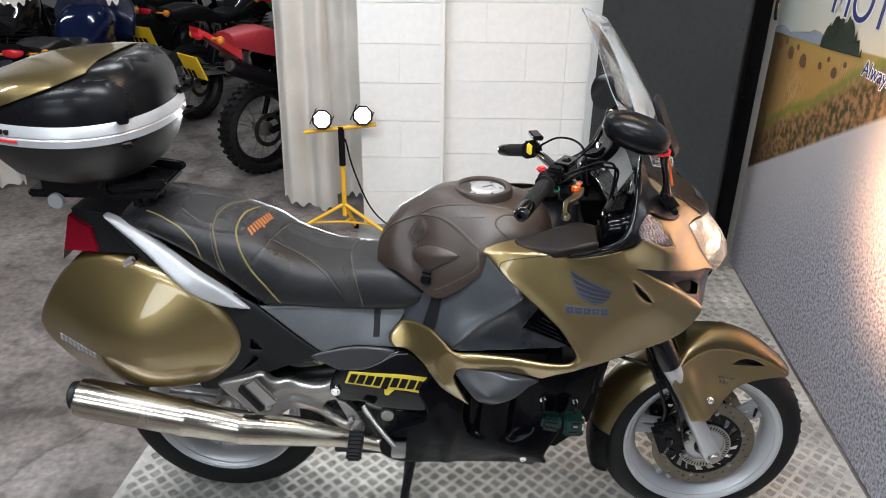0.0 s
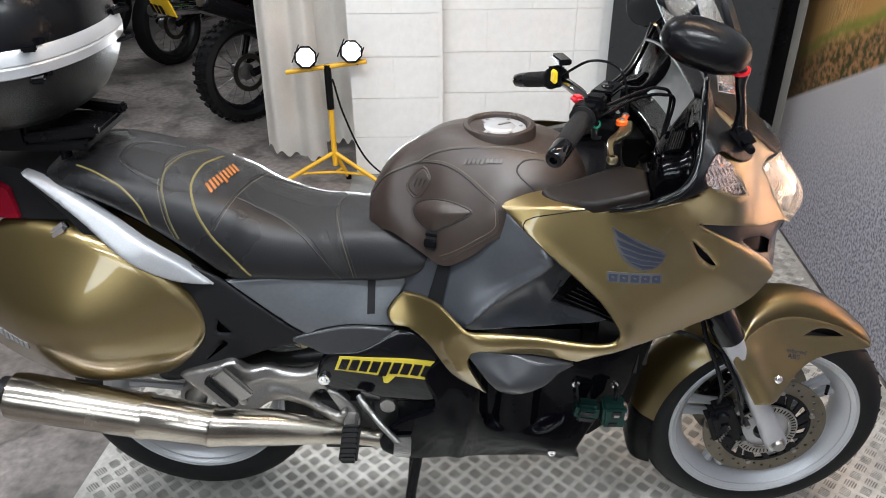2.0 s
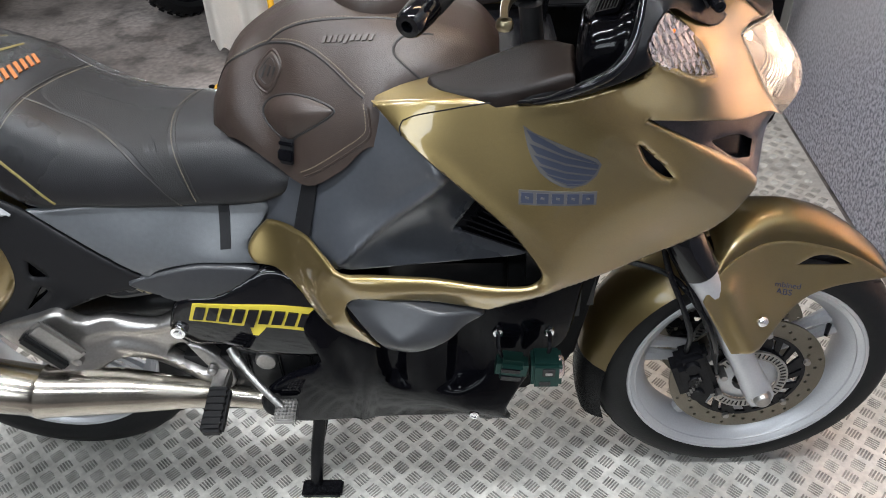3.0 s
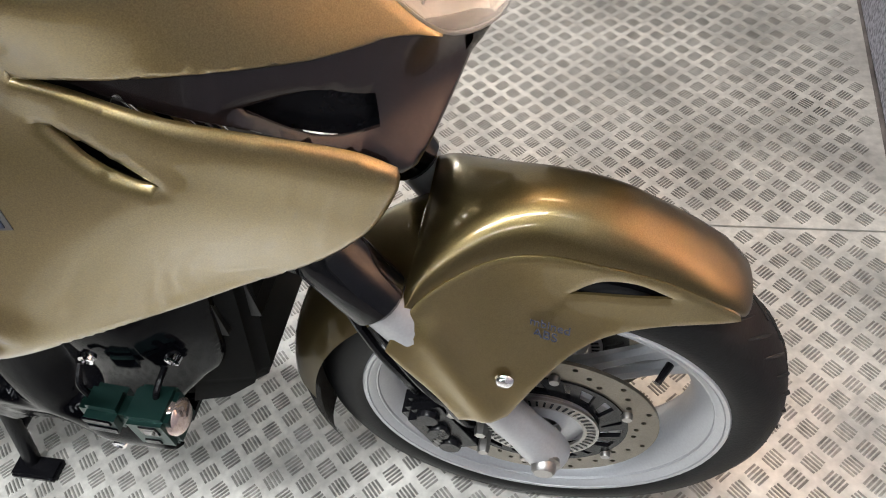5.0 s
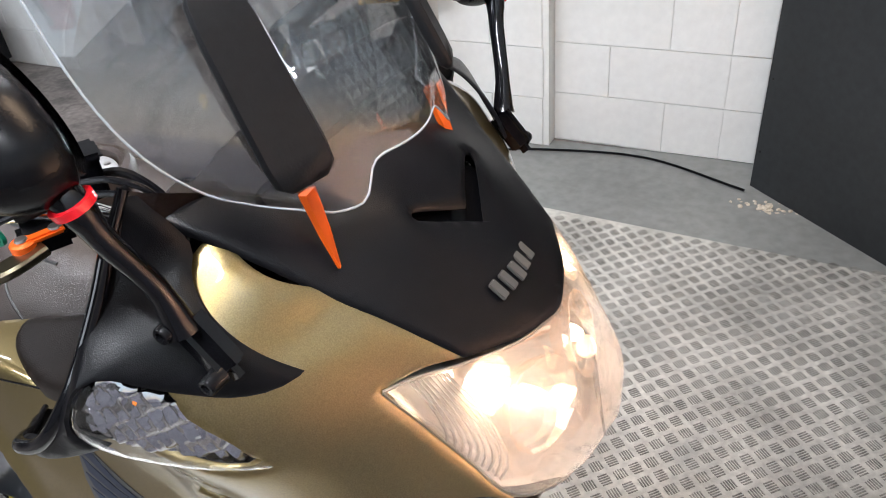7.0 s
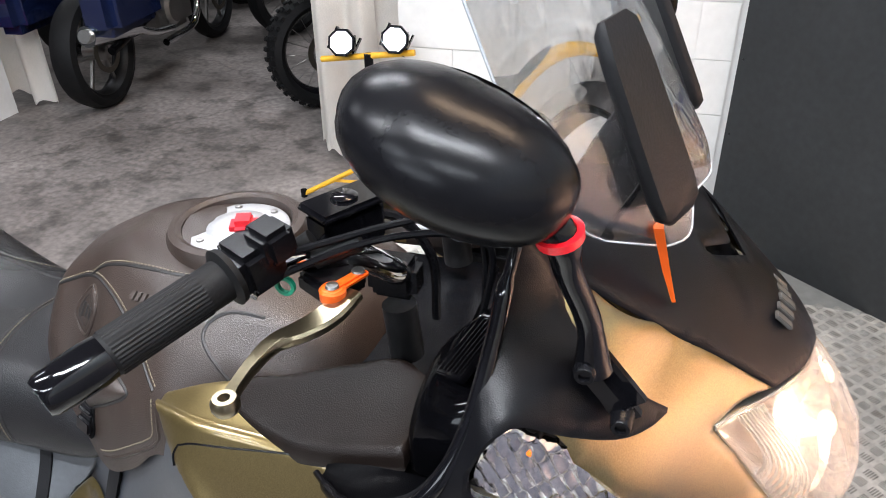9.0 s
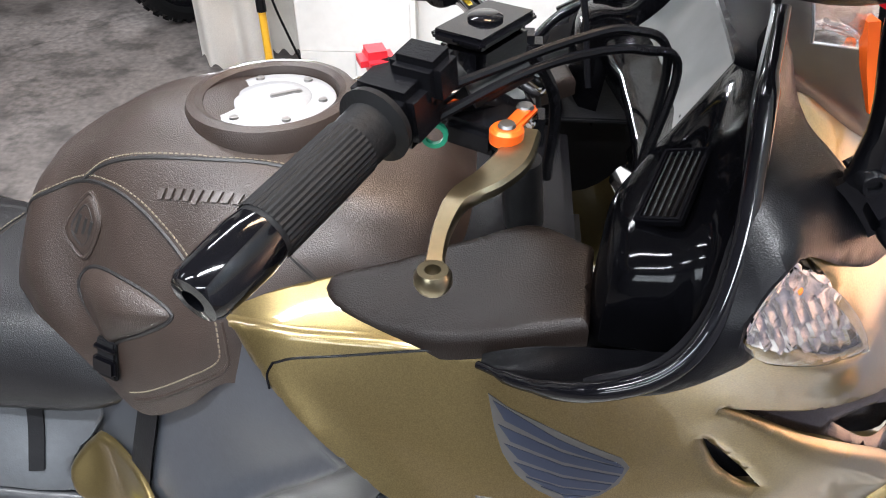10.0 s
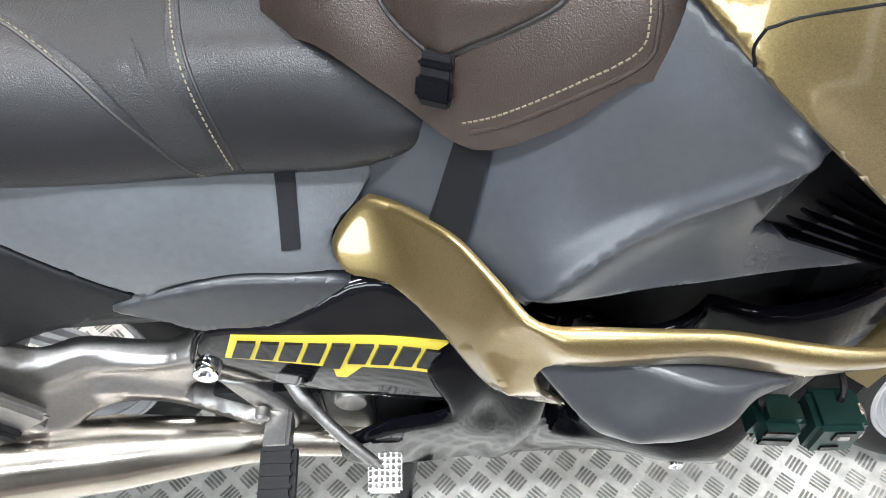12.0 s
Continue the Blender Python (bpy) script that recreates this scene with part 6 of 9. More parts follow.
tube(bm, spline([(-0.40, -0.12, 0.61), (-0.36, -0.14, 0.585), (-0.31, -0.14, 0.60), (-0.28, -0.12, 0.585)], 5), 0.009, 8)
tube(bm, spline([(-0.46, -0.11, 0.60), (-0.40, -0.13, 0.57), (-0.33, -0.13, 0.575)], 5), 0.012, 8)
tube(bm, [(-0.60, -0.02, 0.42), (-0.30, -0.06, 0.50), (-0.1, -0.08, 0.50)], 0.035, 14)
part("swingarm", bm, DARK_METAL, bike, "dark swingarm and linkage")
bm = bmesh.new()
tube(bm, [(-0.322, -0.15, 0.588), (-0.322, -0.135, 0.588)], 0.010, 10)
tube(bm, [(-0.345, -0.15, 0.60), (-0.330, -0.15, 0.588)], 0.006, 8)
part("spring_adjuster", bm, BRASS, bike, "plated spring adjuster")
# fog lamp
bm = bmesh.new()
tilted = Matrix.Rotation(radians(9), 4, "Y")
box(bm, 0.322, -0.228, 0.466, 0.056, 0.044, 0.046, 0, 0.010, tilted)
box(bm, 0.383, -0.228, 0.460, 0.054, 0.050, 0.058, 0, 0.006)
fog = part("fog_lamp", bm, material("dark_green_anodised", (0.010, 0.035, 0.030), 0.3, 0.7), bike, "small dark-green fog lamp")
for cx, cz, sx, sz in ((0.320, 0.474, 0.034, 0.010), (0.320, 0.456, 0.036, 0.012), (0.386, 0.472, 0.022, 0.018), (0.380, 0.445, 0.020, 0.010)):
    bm = bmesh.new()
    box(bm, cx, -0.2505 if cx < 0.35 else -0.2535, cz, sx, 0.003, sz, 0, 0.001, tilted if cx < 0.35 else None)
    part("fin_slot", bm, BLACK_GLOSS, fog, "", False)
bm = bmesh.new()
box(bm, 0.386, -0.2555, 0.470, 0.012, 0.003, 0.006, 0, 0.001)
part("clamp", bm, ALLOY, fog)
for pts in ([(0.300, -0.205, 0.520), (0.300, -0.222, 0.505), (0.306, -0.226, 0.485)], [(0.392, -0.19, 0.505), (0.390, -0.215, 0.498), (0.386, -0.222, 0.484)]):
    part("bracket", tube(bmesh.new(), spline(pts, 4), 0.004, 8), BLACK_SATIN, fog, "black bracket")
part("lens", lathe(bmesh.new(), [(0.0, 0.006), (0.016, 0.005), (0.020, 0.002), (0.022, 0.0), (0.023, -0.01)], "x", (0.410, -0.228, 0.462), 24), material("fog_lens", (0.55, 0.45, 0.42), 0.12, 0.8), fog, "bright round lens")
# centre stand
bm = bmesh.new()
for s in (-1, 1):
    tube(bm, [(-0.06, s * 0.10, 0.27), (-0.09, s * 0.13, 0.10), (-0.10, s * 0.15, 0.012)], 0.014, 10)
    box(bm, -0.085, s * 0.16, 0.009, 0.09, 0.04, 0.018, 0, 0.004)
tube(bm, [(-0.09, -0.13, 0.10), (-0.09, 0.13, 0.10)], 0.012, 10)
part("centre_stand", bm, BLACK_SATIN, bike, "black tubular centre stand")
# radiator shroud behind the front wheel
bm = bmesh.new()
loft(bm, [[(0.40, -0.16, 0.62), (0.50, -0.12, 0.64), (0.50, 0.12, 0.64), (0.40, 0.16, 0.62)], [(0.36, -0.16, 0.40), (0.45, -0.12, 0.36), (0.45, 0.12, 0.36), (0.36, 0.16, 0.40)], [(0.31, -0.14, 0.30), (0.36, -0.10, 0.26), (0.36, 0.10, 0.26), (0.31, 0.14, 0.30)]])
bmesh.ops.bevel(bm, geom=bm.edges[:], offset=0.014, segments=3, affect="EDGES", clamp_overlap=True)
part("radiator_shroud", bm, material("matt_black_rubber", (0.006, 0.006, 0.006), 0.75, 0, 0.05, 90, 0.15, 0.1, 300), bike, "black radiator shroud")

# ---- cockpit ----
SILVERING = material("lamp_silvering", (0.55, 0.55, 0.57), 0.10, 1.0, 0.5, 300, 0.1)


def flutes(v):
    """Slanted steps and cross ribs of an indicator's reflector."""
    a = (v[:, 0] + 0.45 * v[:, 1]) / 0.0085
    b = (v[:, 1] - 0.30 * v[:, 0]) / 0.020
    return 0.0035 * np.abs((a % 1.0) - 0.5) * 2 + 0.0035 * (b % 1.0)


RIM_LINE = [(0.482, -0.188, 1.222), (0.477, -0.214, 1.185), (0.474, -0.236, 1.152), (0.467, -0.269, 1.107), (0.453, -0.293, 1.072), (0.430, -0.303, 1.046), (0.391, -0.300, 1.025), (0.355, -0.272, 0.998), (0.322, -0.240, 0.980)]
# from the cavity's edge over the ridge and the face to the rim, column by column upwards
POD = [[(0.430, -0.140, 0.955), (0.405, -0.160, 0.985), (0.402, -0.222, 0.996), (0.435, -0.236, 1.000), (0.452, -0.252, 1.010), (0.441, -0.297, 1.054)],
       [(0.435, -0.135, 1.000), (0.409, -0.155, 1.033), (0.403, -0.222, 1.040), (0.436, -0.242, 1.046), (0.460, -0.250, 1.050), (0.455, -0.290, 1.076)],
       [(0.440, -0.130, 1.035), (0.413, -0.152, 1.070), (0.411, -0.206, 1.072), (0.440, -0.226, 1.078), (0.466, -0.236, 1.086), (0.465, -0.271, 1.104)],
       [(0.450, -0.110, 1.050), (0.428, -0.138, 1.086), (0.428, -0.172, 1.088), (0.452, -0.188, 1.092), (0.470, -0.214, 1.112), (0.471, -0.250, 1.134)],
       [(0.470, -0.085, 1.070), (0.456, -0.108, 1.104), (0.458, -0.130, 1.108), (0.470, -0.152, 1.118), (0.476, -0.186, 1.148), (0.476, -0.221, 1.174)],
       [(0.515, -0.085, 1.140), (0.500, -0.105, 1.172), (0.496, -0.122, 1.182), (0.490, -0.146, 1.196), (0.486, -0.172, 1.210), (0.482, -0.190, 1.222)]]


def pod_grid(side, shift):
    """The inner cowl's cage, smoothed both ways."""
    cols = [spline(col, 6) for col in POD]
    rows = [spline([c[j] for c in cols], 6) for j in range(len(cols[0]))]
    return [[(r[i][0], side * r[i][1] + shift, r[i][2]) for r in rows] for i in range(len(rows[0]))]


for side in (1, -1):
    d = panel("deflector", [(0.478, 1.222), (0.478, 1.222), (0.497, 1.192), (0.497, 1.192), (0.508, 1.166), (0.516, 1.150), (0.532, 1.136), (0.560, 1.108), (0.598, 1.070), (0.598, 1.070), (0.585, 1.066), (0.565, 1.072), (0.535, 1.090), (0.505, 1.112), (0.490, 1.113), (0.477, 1.094), (0.472, 1.070), (0.486, 1.048), (0.486, 1.048), (0.440, 1.032), (0.394, 1.020), (0.388, 1.027), (0.388, 1.027), (0.425, 1.047), (0.447, 1.072), (0.461, 1.107), (0.469, 1.15)],
              [(0.478, 1.225, -0.190), (0.497, 1.190, -0.184), (0.510, 1.160, -0.180), (0.532, 1.138, -0.200), (0.598, 1.070, -0.184), (0.565, 1.074, -0.224), (0.535, 1.090, -0.250), (0.505, 1.112, -0.272), (0.490, 1.115, -0.284), (0.476, 1.094, -0.294), (0.471, 1.070, -0.299), (0.430, 1.043, -0.304), (0.390, 1.025, -0.300), (0.486, 1.048, -0.288), (0.448, 1.072, -0.294), (0.461, 1.107, -0.270), (0.469, 1.150, -0.237), (0.500, 1.135, -0.240), (0.54, 1.115, -0.222)], COWL_BLACK, bike, 0.006, 0.009, 0.004, 0.003, side, (), "satin black hand deflector", 0, None, None, 0.0 if side == 1 else 0.03)
    shift = 0.0 if side == 1 else 0.03
    bm = bmesh.new()
    lip = [(x, side * y + shift, z) for x, y, z in spline(RIM_LINE, 5)]
    tube(bm, lip, [0.0045] * 5 + [0.0065] * (len(lip) - 12) + [0.005] * 4 + [0.003] * 3, 10)
    part("rim", bm, BLACK_GLOSS, d, "gloss black inner rim")
    # bulky inner cowl between the deck, the dashboard and the rim, with a louvred vent
    grid = pod_grid(side, shift)
    bm = loft(bmesh.new(), grid, False)
    bmesh.ops.solidify(bm, geom=bm.faces[:], thickness=0.003)
    inner = part("inner_cowl", bm, BLACK_GLOSS, bike, "gloss black inner cowl with a louvred vent", True, 60)
    c0, c1, r0, r1 = 15, 22, 13, 20
    corner = [Vector(grid[i][j]) for i, j in ((c0, r0), (c1, r0), (c1, r1), (c0, r1))]
    mid = sum(corner, Vector()) / 4
    along = (corner[1] + corner[2] - corner[0] - corner[3]).normalized()
    across = (corner[3] + corner[2] - corner[0] - corner[1]).normalized()
    up = along.cross(across).normalized()
    if up.z < 0:
        up = -up
    across = up.cross(along)
    tilt = Matrix.Translation(mid + up * 0.001) @ Matrix((along, across, up)).transposed().to_4x4()
    bm = bmesh.new()
    box(bm, 0, 0, 0.001, 0.058, 0.030, 0.005, 0, 0.002)
    bmesh.ops.transform(bm, matrix=tilt, verts=bm.verts)
    vent = part("vent", bm, BLACK_TEX, inner, "louvred black air vent")
    bm = bmesh.new()
    for cx, cy, sx, sy in ((0, -0.015, 0.062, 0.004), (0, 0.015, 0.062, 0.004), (-0.030, 0, 0.004, 0.034), (0.030, 0, 0.004, 0.034)):
        box(bm, cx, cy, 0.004, sx, sy, 0.007, 0, 0.0012)
    bmesh.ops.transform(bm, matrix=tilt, verts=bm.verts)
    part("vent_frame", bm, BLACK_GLOSS, vent)
    for k in range(5):
        bm = bmesh.new()
        box(bm, 0, -0.010 + 0.005 * k, 0.0045, 0.056, 0.0014, 0.005, 0, 0)
        bmesh.ops.transform(bm, matrix=tilt, verts=bm.verts)
        part("louvre", bm, BLACK_SATIN, vent, "", False)
    rim_line = [(x, side * float(FAIR_S([(x, z)])[0] + 0.001), z - 0.0015) for x, z in ((0.120, 0.962), (0.142, 0.968), (0.165, 0.972), (0.20, 0.9745), (0.24, 0.976), (0.285, 0.974), (0.33, 0.970))]
    top_panel("fairing_ledge", [rim_line[0][:2]] + [p[:2] for p in rim_line] + [rim_line[-1][:2], (0.33, side * -0.15), (0.20, side * -0.14), (0.13, side * -0.15)],
              rim_line + [(0.33, side * -0.15, 0.985), (0.2, side * -0.14, 0.984), (0.13, side * -0.15, 0.974)], GOLD, bike, 0.004, 0.010, 0.002, 0.001, (), "gold metallic fairing ledge beside the tank")
    # padded decks beside the tank
    dk = top_panel("deck", [(0.198, side * -0.158), (0.205, side * -0.185), (0.240, side * -0.206), (0.292, side * -0.222), (0.345, side * -0.226), (0.398, side * -0.226), (0.398, side * -0.226), (0.405, side * -0.15), (0.405, side * -0.15), (0.36, side * -0.120), (0.31, side * -0.128), (0.245, side * -0.146)],
                   [(0.205, side * -0.155, 0.990), (0.285, side * -0.225, 0.984), (0.395, side * -0.228, 1.012), (0.40, side * -0.15, 1.025), (0.30, side * -0.12, 1.012)], DECK, bike, 0.014, 0.010, 0.008, 0.008, (), "dark leatherette deck pad")
    shelf = [spline(line, 5) for line in ([(0.322, -0.240, 0.979), (0.355, -0.271, 0.996), (0.391, -0.298, 1.022), (0.430, -0.300, 1.042), (0.452, -0.290, 1.066)], [(0.325, -0.222, 0.982), (0.362, -0.226, 0.988), (0.400, -0.228, 0.992), (0.435, -0.236, 1.000), (0.458, -0.242, 1.010)])]
    bm = loft(bmesh.new(), [[tuple((a + (b - a) * k / 8 - np.array([0, 0, 0.010 * math.sin(math.pi * k / 8)])) * np.array([1, side, 1]) + np.array([0, shift, 0])) for k in range(9)] for a, b in zip(*shelf)], False)
    bmesh.ops.solidify(bm, geom=bm.faces[:], thickness=0.004)
    part("deck_lip", bm, COWL_BLACK, bike, "satin black shelf along the deck's edge", True, 60)
    bm = bmesh.new()
    box(bm, 0.400, side * -0.172 + shift, 0.972, 0.150, 0.104, 0.006, 0, 0.002)
    part("deck_tray", bm, BLACK_TEX, bike, "black tray under the deck")
    # indicators
    lamp_out = [(0.474, 1.070), (0.480, 1.095), (0.492, 1.112), (0.492, 1.112), (0.535, 1.076), (0.568, 1.035), (0.586, 1.003), (0.586, 1.003), (0.55, 1.010), (0.507, 1.034), (0.486, 1.050)]
    lamp_face = [(0.474, 1.070, -0.294), (0.480, 1.095, -0.290), (0.492, 1.112, -0.281), (0.535, 1.076, -0.256), (0.568, 1.035, -0.238), (0.586, 1.003, -0.225), (0.55, 1.010, -0.248), (0.507, 1.034, -0.276), (0.486, 1.050, -0.288), (0.52, 1.06, -0.270)]
    ind = panel("indicator", lamp_out, lamp_face, SILVERING, bike, 0.020, 0.0028, 0.003, 0.002, side, (), "clear ribbed indicator with an amber bulb", -0.006, None, flutes)
    panel("cover", lamp_out, lamp_face, RIB_CLEAR, ind, 0.002, 0.010, 0.003, 0.002, side, (), "clear cover", 0.003).visible_shadow = False
    bm = bmesh.new()
    bmesh.ops.create_uvsphere(bm, u_segments=12, v_segments=8, radius=0.006)
    bmesh.ops.transform(bm, matrix=Matrix.Translation((0.506, side * -0.2590, 1.082)), verts=bm.verts)
    part("bulb", bm, material("amber_plastic", (0.75, 0.16, 0.01), 0.2), ind, "amber bulb")
# dashboard with a glazed instrument and a vent either side
DASH = [(0.275, [(0.432, 0.985), (0.398, 1.020), (0.415, 1.055), (0.435, 1.085), (0.448, 1.100)]),
        (0.220, [(0.432, 1.000), (0.410, 1.050), (0.432, 1.088), (0.455, 1.115), (0.470, 1.145)]),
        (0.150, [(0.440, 1.010), (0.428, 1.055), (0.450, 1.085), (0.485, 1.122), (0.500, 1.172)]),
        (0.070, [(0.455, 1.010), (0.440, 1.056), (0.466, 1.082), (0.505, 1.135), (0.528, 1.190)]),
        (0.0, [(0.455, 1.010), (0.441, 1.056), (0.468, 1.082), (0.508, 1.138), (0.532, 1.195)])]
DASH_Y = 0.02


def dash_rows(lo=0.0, hi=1.0, wide=0.150, proud=0.0, n=24, m=12):
    """Rows across the dashboard's face, between two fractions of its height."""
    flat = [np.array([w] + [c for p in prof for c in p]) for w, prof in DASH]
    rows = []
    for i in range(n + 1):
        u = -wide + 2 * wide * i / n
        q = [float(np.interp(abs(u), [f[0] for f in flat][::-1], [f[k] for f in flat][::-1])) for k in range(11)]
        prof = spline([(q[1 + 2 * k], q[2 + 2 * k]) for k in range(5)], 8)
        row = []
        for j in range(m + 1):
            x, z = prof[int(round((lo + (hi - lo) * j / m) * (len(prof) - 1)))]
            row.append((x - proud * 0.8, DASH_Y + u, z + proud * 0.6))
        rows.append(row)
    return rows


bm = loft(bmesh.new(), dash_rows(m=16), False)
bmesh.ops.solidify(bm, geom=bm.faces[:], thickness=0.004)
dash = part("dashboard", bm, BLACK_GLOSS, bike, "gloss black dashboard with a glazed instrument", True, 60)
bm = loft(bmesh.new(), dash_rows(0.52, 0.97, 0.115, 0.004), False)
bmesh.ops.solidify(bm, geom=bm.faces[:], thickness=0.003)
glass_ob = part("instrument_glass", bm, DASH_GLASS, dash, "shiny instrument glass, a wall's pale reflection put into its colour", True, 60)
for k in range(2):
    part("trip_button", lathe(bmesh.new(), [(0, 0.008), (0.004, 0.008), (0.005, 0.0)], "z", (0.470 + 0.006 * k, -0.075 - 0.010 * k, 1.088 + 0.006 * k), 10), BLACK_SATIN, dash)
bm = bmesh.new()
box(bm, 0.30, 0, 0.95, 0.20, 0.28, 0.05, 0, 0.01)
part("headstock", bm, BLACK_SATIN, bike, "black headstock shroud")

# fuel cap and its ring
capz = 1.060
ring = part("cap_ring", lathe(bmesh.new(), [(0.060, -0.004), (0.062, 0.006), (0.068, 0.009), (0.076, 0.007), (0.080, -0.002), (0.080, -0.02), (0.060, -0.02)], "z", (0.118, 0.0, capz), 48, True), BRA, tank, "padded leatherette ring round the filler")
cap = part("fuel_cap", lathe(bmesh.new(), [(0.0, 0.004), (0.020, 0.005), (0.034, 0.003), (0.036, 0.001), (0.052, 0.001), (0.058, -0.001), (0.060, -0.008)], "z", (0.118, 0.0, capz), 48), SILVER, tank, "silver fuel filler cap")
for k in range(6):
    a = 2 * math.pi * k / 6
    part("screw", lathe(bmesh.new(), [(0, 0.0035), (0.004, 0.003), (0.0045, 0.0)], "z", (0.118 + 0.047 * math.cos(a), 0.047 * math.sin(a), capz), 12), ALLOY, cap)
bm = bmesh.new()
box(bm, 0.130, 0.004, capz + 0.005, 0.030, 0.006, 0.003, 0.5, 0.001)
part("lock_flap", bm, ALLOY, cap)

# ---- handlebar ----
def bar_side(s):
    path = spline([(0.335, 0.06 * s, 1.075), (0.345 if s < 0 else 0.362, 0.095 * s if s < 0 else 0.075, 1.10 if s < 0 else 1.050), (0.325 if s < 0 else 0.328, 0.14 * s if s < 0 else 0.115, 1.14 if s < 0 else 1.076), (0.27, 0.20 * s, 1.157 if s < 0 else 1.098), (0.205, 0.325 * s, 1.136 if s < 0 else 1.06)], 8)
    bm = bmesh.new()
    tube(bm, path, 0.0125, 14)
    return part("handlebar", bm, CHROME, bike, "chrome handlebar tube"), path


def frame_at(p, d):
    d = Vector(d).normalized()
    return Matrix.Translation(p) @ d.to_track_quat("Z", "Y").to_matrix().to_4x4()


for s in (-1, 1):
    hb, path = bar_side(s)
    g0, g1 = (Vector((0.255, -0.222, 1.156)), Vector((0.194, -0.345, 1.133))) if s < 0 else (Vector((0.252, 0.225, 1.095)), Vector((0.171, 0.375, 1.045)))
    d = (g1 - g0).normalized()
    m = frame_at(g0, d)
    bm = lathe(bmesh.new(), [(0.012, -0.006), (0.024, -0.006), (0.025, -0.001), (0.018, 0.002), (0.0175, 0.02), (0.0182, 0.06), (0.0175, 0.100), (0.0165, 0.102)], "z", (0, 0, 0), 28)
    bmesh.ops.transform(bm, matrix=m, verts=bm.verts)
    grip = part("grip", bm, RUBBER, hb, "ribbed black rubber grip")
    rings = []
    for j in range(73):
        zz = 0.022 + 0.076 * j / 72
        rings.append([(rr * math.cos(a), rr * math.sin(a), zz) for a in (2 * math.pi * k / 72 for k in range(72)) for rr in [0.0181 + (0.0004 if (math.sin(a * 18 + zz * 1150) * math.sin(a * 18 - zz * 1150)) > 0 else -0.0002)]])
    bm = loft(bmesh.new(), rings, True, False)
    bmesh.ops.transform(bm, matrix=m, verts=bm.verts)
    part("grip_knurl", bm, RUBBER, grip, "fine diamond knurl", False)
    bm = lathe(bmesh.new(), [(0.012, 0.100), (0.0175, 0.101), (0.0185, 0.112), (0.0178, 0.13), (0.0165, 0.146), (0.014, 0.150), (0.007, 0.1505), (0.006, 0.140), (0.0, 0.140)], "z", (0, 0, 0), 28)
    bmesh.ops.transform(bm, matrix=m, verts=bm.verts)
    part("bar_end", bm, BLACK_GLOSS, hb, "gloss black bar-end weight")
    # switch housing
    bm = bmesh.new()
    mm = frame_at(g0 - d * 0.028, d)
    box(bm, 0, 0, 0, 0.046, 0.040, 0.042, 0, 0.006)
    box(bm, 0.012, 0.016, -0.014, 0.036, 0.030, 0.028, 0, 0.005)
    bmesh.ops.transform(bm, matrix=mm, verts=bm.verts)
    sw = part("switch_housing", bm, BLACK_SATIN, hb, "black switch housing")
    bm = bmesh.new()
    if s == -1:
        box(bm, 0.251, -0.178, 1.180, 0.022, 0.024, 0.014, 0.4, 0.005)
        part("kill_switch", bm, RED, sw, "red engine stop switch")
    else:
        box(bm, 0.252, 0.168, 1.118, 0.010, 0.022, 0.030, 0.3, 0.003)
        part("light_switch", bm, material("yellow_plastic", (0.8, 0.55, 0.02), 0.4), sw, "yellow switch")
        bm = bmesh.new()
        box(bm, 0.270, 0.195, 1.150, 0.030, 0.062, 0.014, 0.2, 0.003)
        part("phone_clip", bm, BLACK_SATIN, sw, "black clip on the switch housing")
    # clamps
    bm = bmesh.new()
    box(bm, 0.338, 0.075 * s, 1.082, 0.05, 0.036, 0.04, 0, 0.008)
    part("bar_clamp", bm, BLACK_SATIN, hb, "black handlebar clamp")
    part("fork_top", tube(bmesh.new(), [(0.352, 0.090 * s, 1.0), (0.346, 0.090 * s, 1.06)], 0.017, 18), DARK_METAL, hb, "dark fork top")

# brake master cylinder, reservoir and lever on the right
bm = bmesh.new()
m = Matrix.Translation((0.316, -0.124, 1.160)) @ Matrix.Rotation(radians(-30), 4, "Z")
box(bm, 0, 0, 0, 0.036, 0.062, 0.040, 0, 0.005)
box(bm, 0, 0, 0.023, 0.042, 0.070, 0.008, 0, 0.003)
bmesh.ops.transform(bm, matrix=m, verts=bm.verts)
res = part("brake_reservoir", bm, BLACK_GLOSS, bike, "black brake fluid reservoir")
bm = lathe(bmesh.new(), [(0.0, 0.004), (0.009, 0.004), (0.012, 0.002), (0.012, -0.001)], "z", (0.316, -0.124, 1.187), 20)
part("cap_emblem", bm, BLACK_GLOSS, res)
LEVER = [(0.346, -0.186, 1.136, 0.010), (0.338, -0.214, 1.132, 0.012), (0.325, -0.232, 1.128, 0.011), (0.308, -0.248, 1.124, 0.0075), (0.301, -0.270, 1.119, 0.0055), (0.299, -0.290, 1.115, 0.005), (0.299, -0.300, 1.113, 0.006)]
bm = bmesh.new()
blade = spline(LEVER, 5)
secs = []
for i, q in enumerate(blade):
    d = Vector((blade[min(i + 1, len(blade) - 1)] - blade[max(i - 1, 0)])[:3]).normalized()
    across = d.cross(Vector((0, 0, 1))).normalized()
    up = across.cross(d)
    c, w = Vector(q[:3]), float(q[3])
    secs.append([c + across * (w * a) + up * (0.0048 * b) for a, b in ((-1, -0.5), (-0.8, -1), (0.8, -1), (1, -0.5), (1, 0.5), (0.8, 1), (-0.8, 1), (-1, 0.5))])
loft(bm, secs)
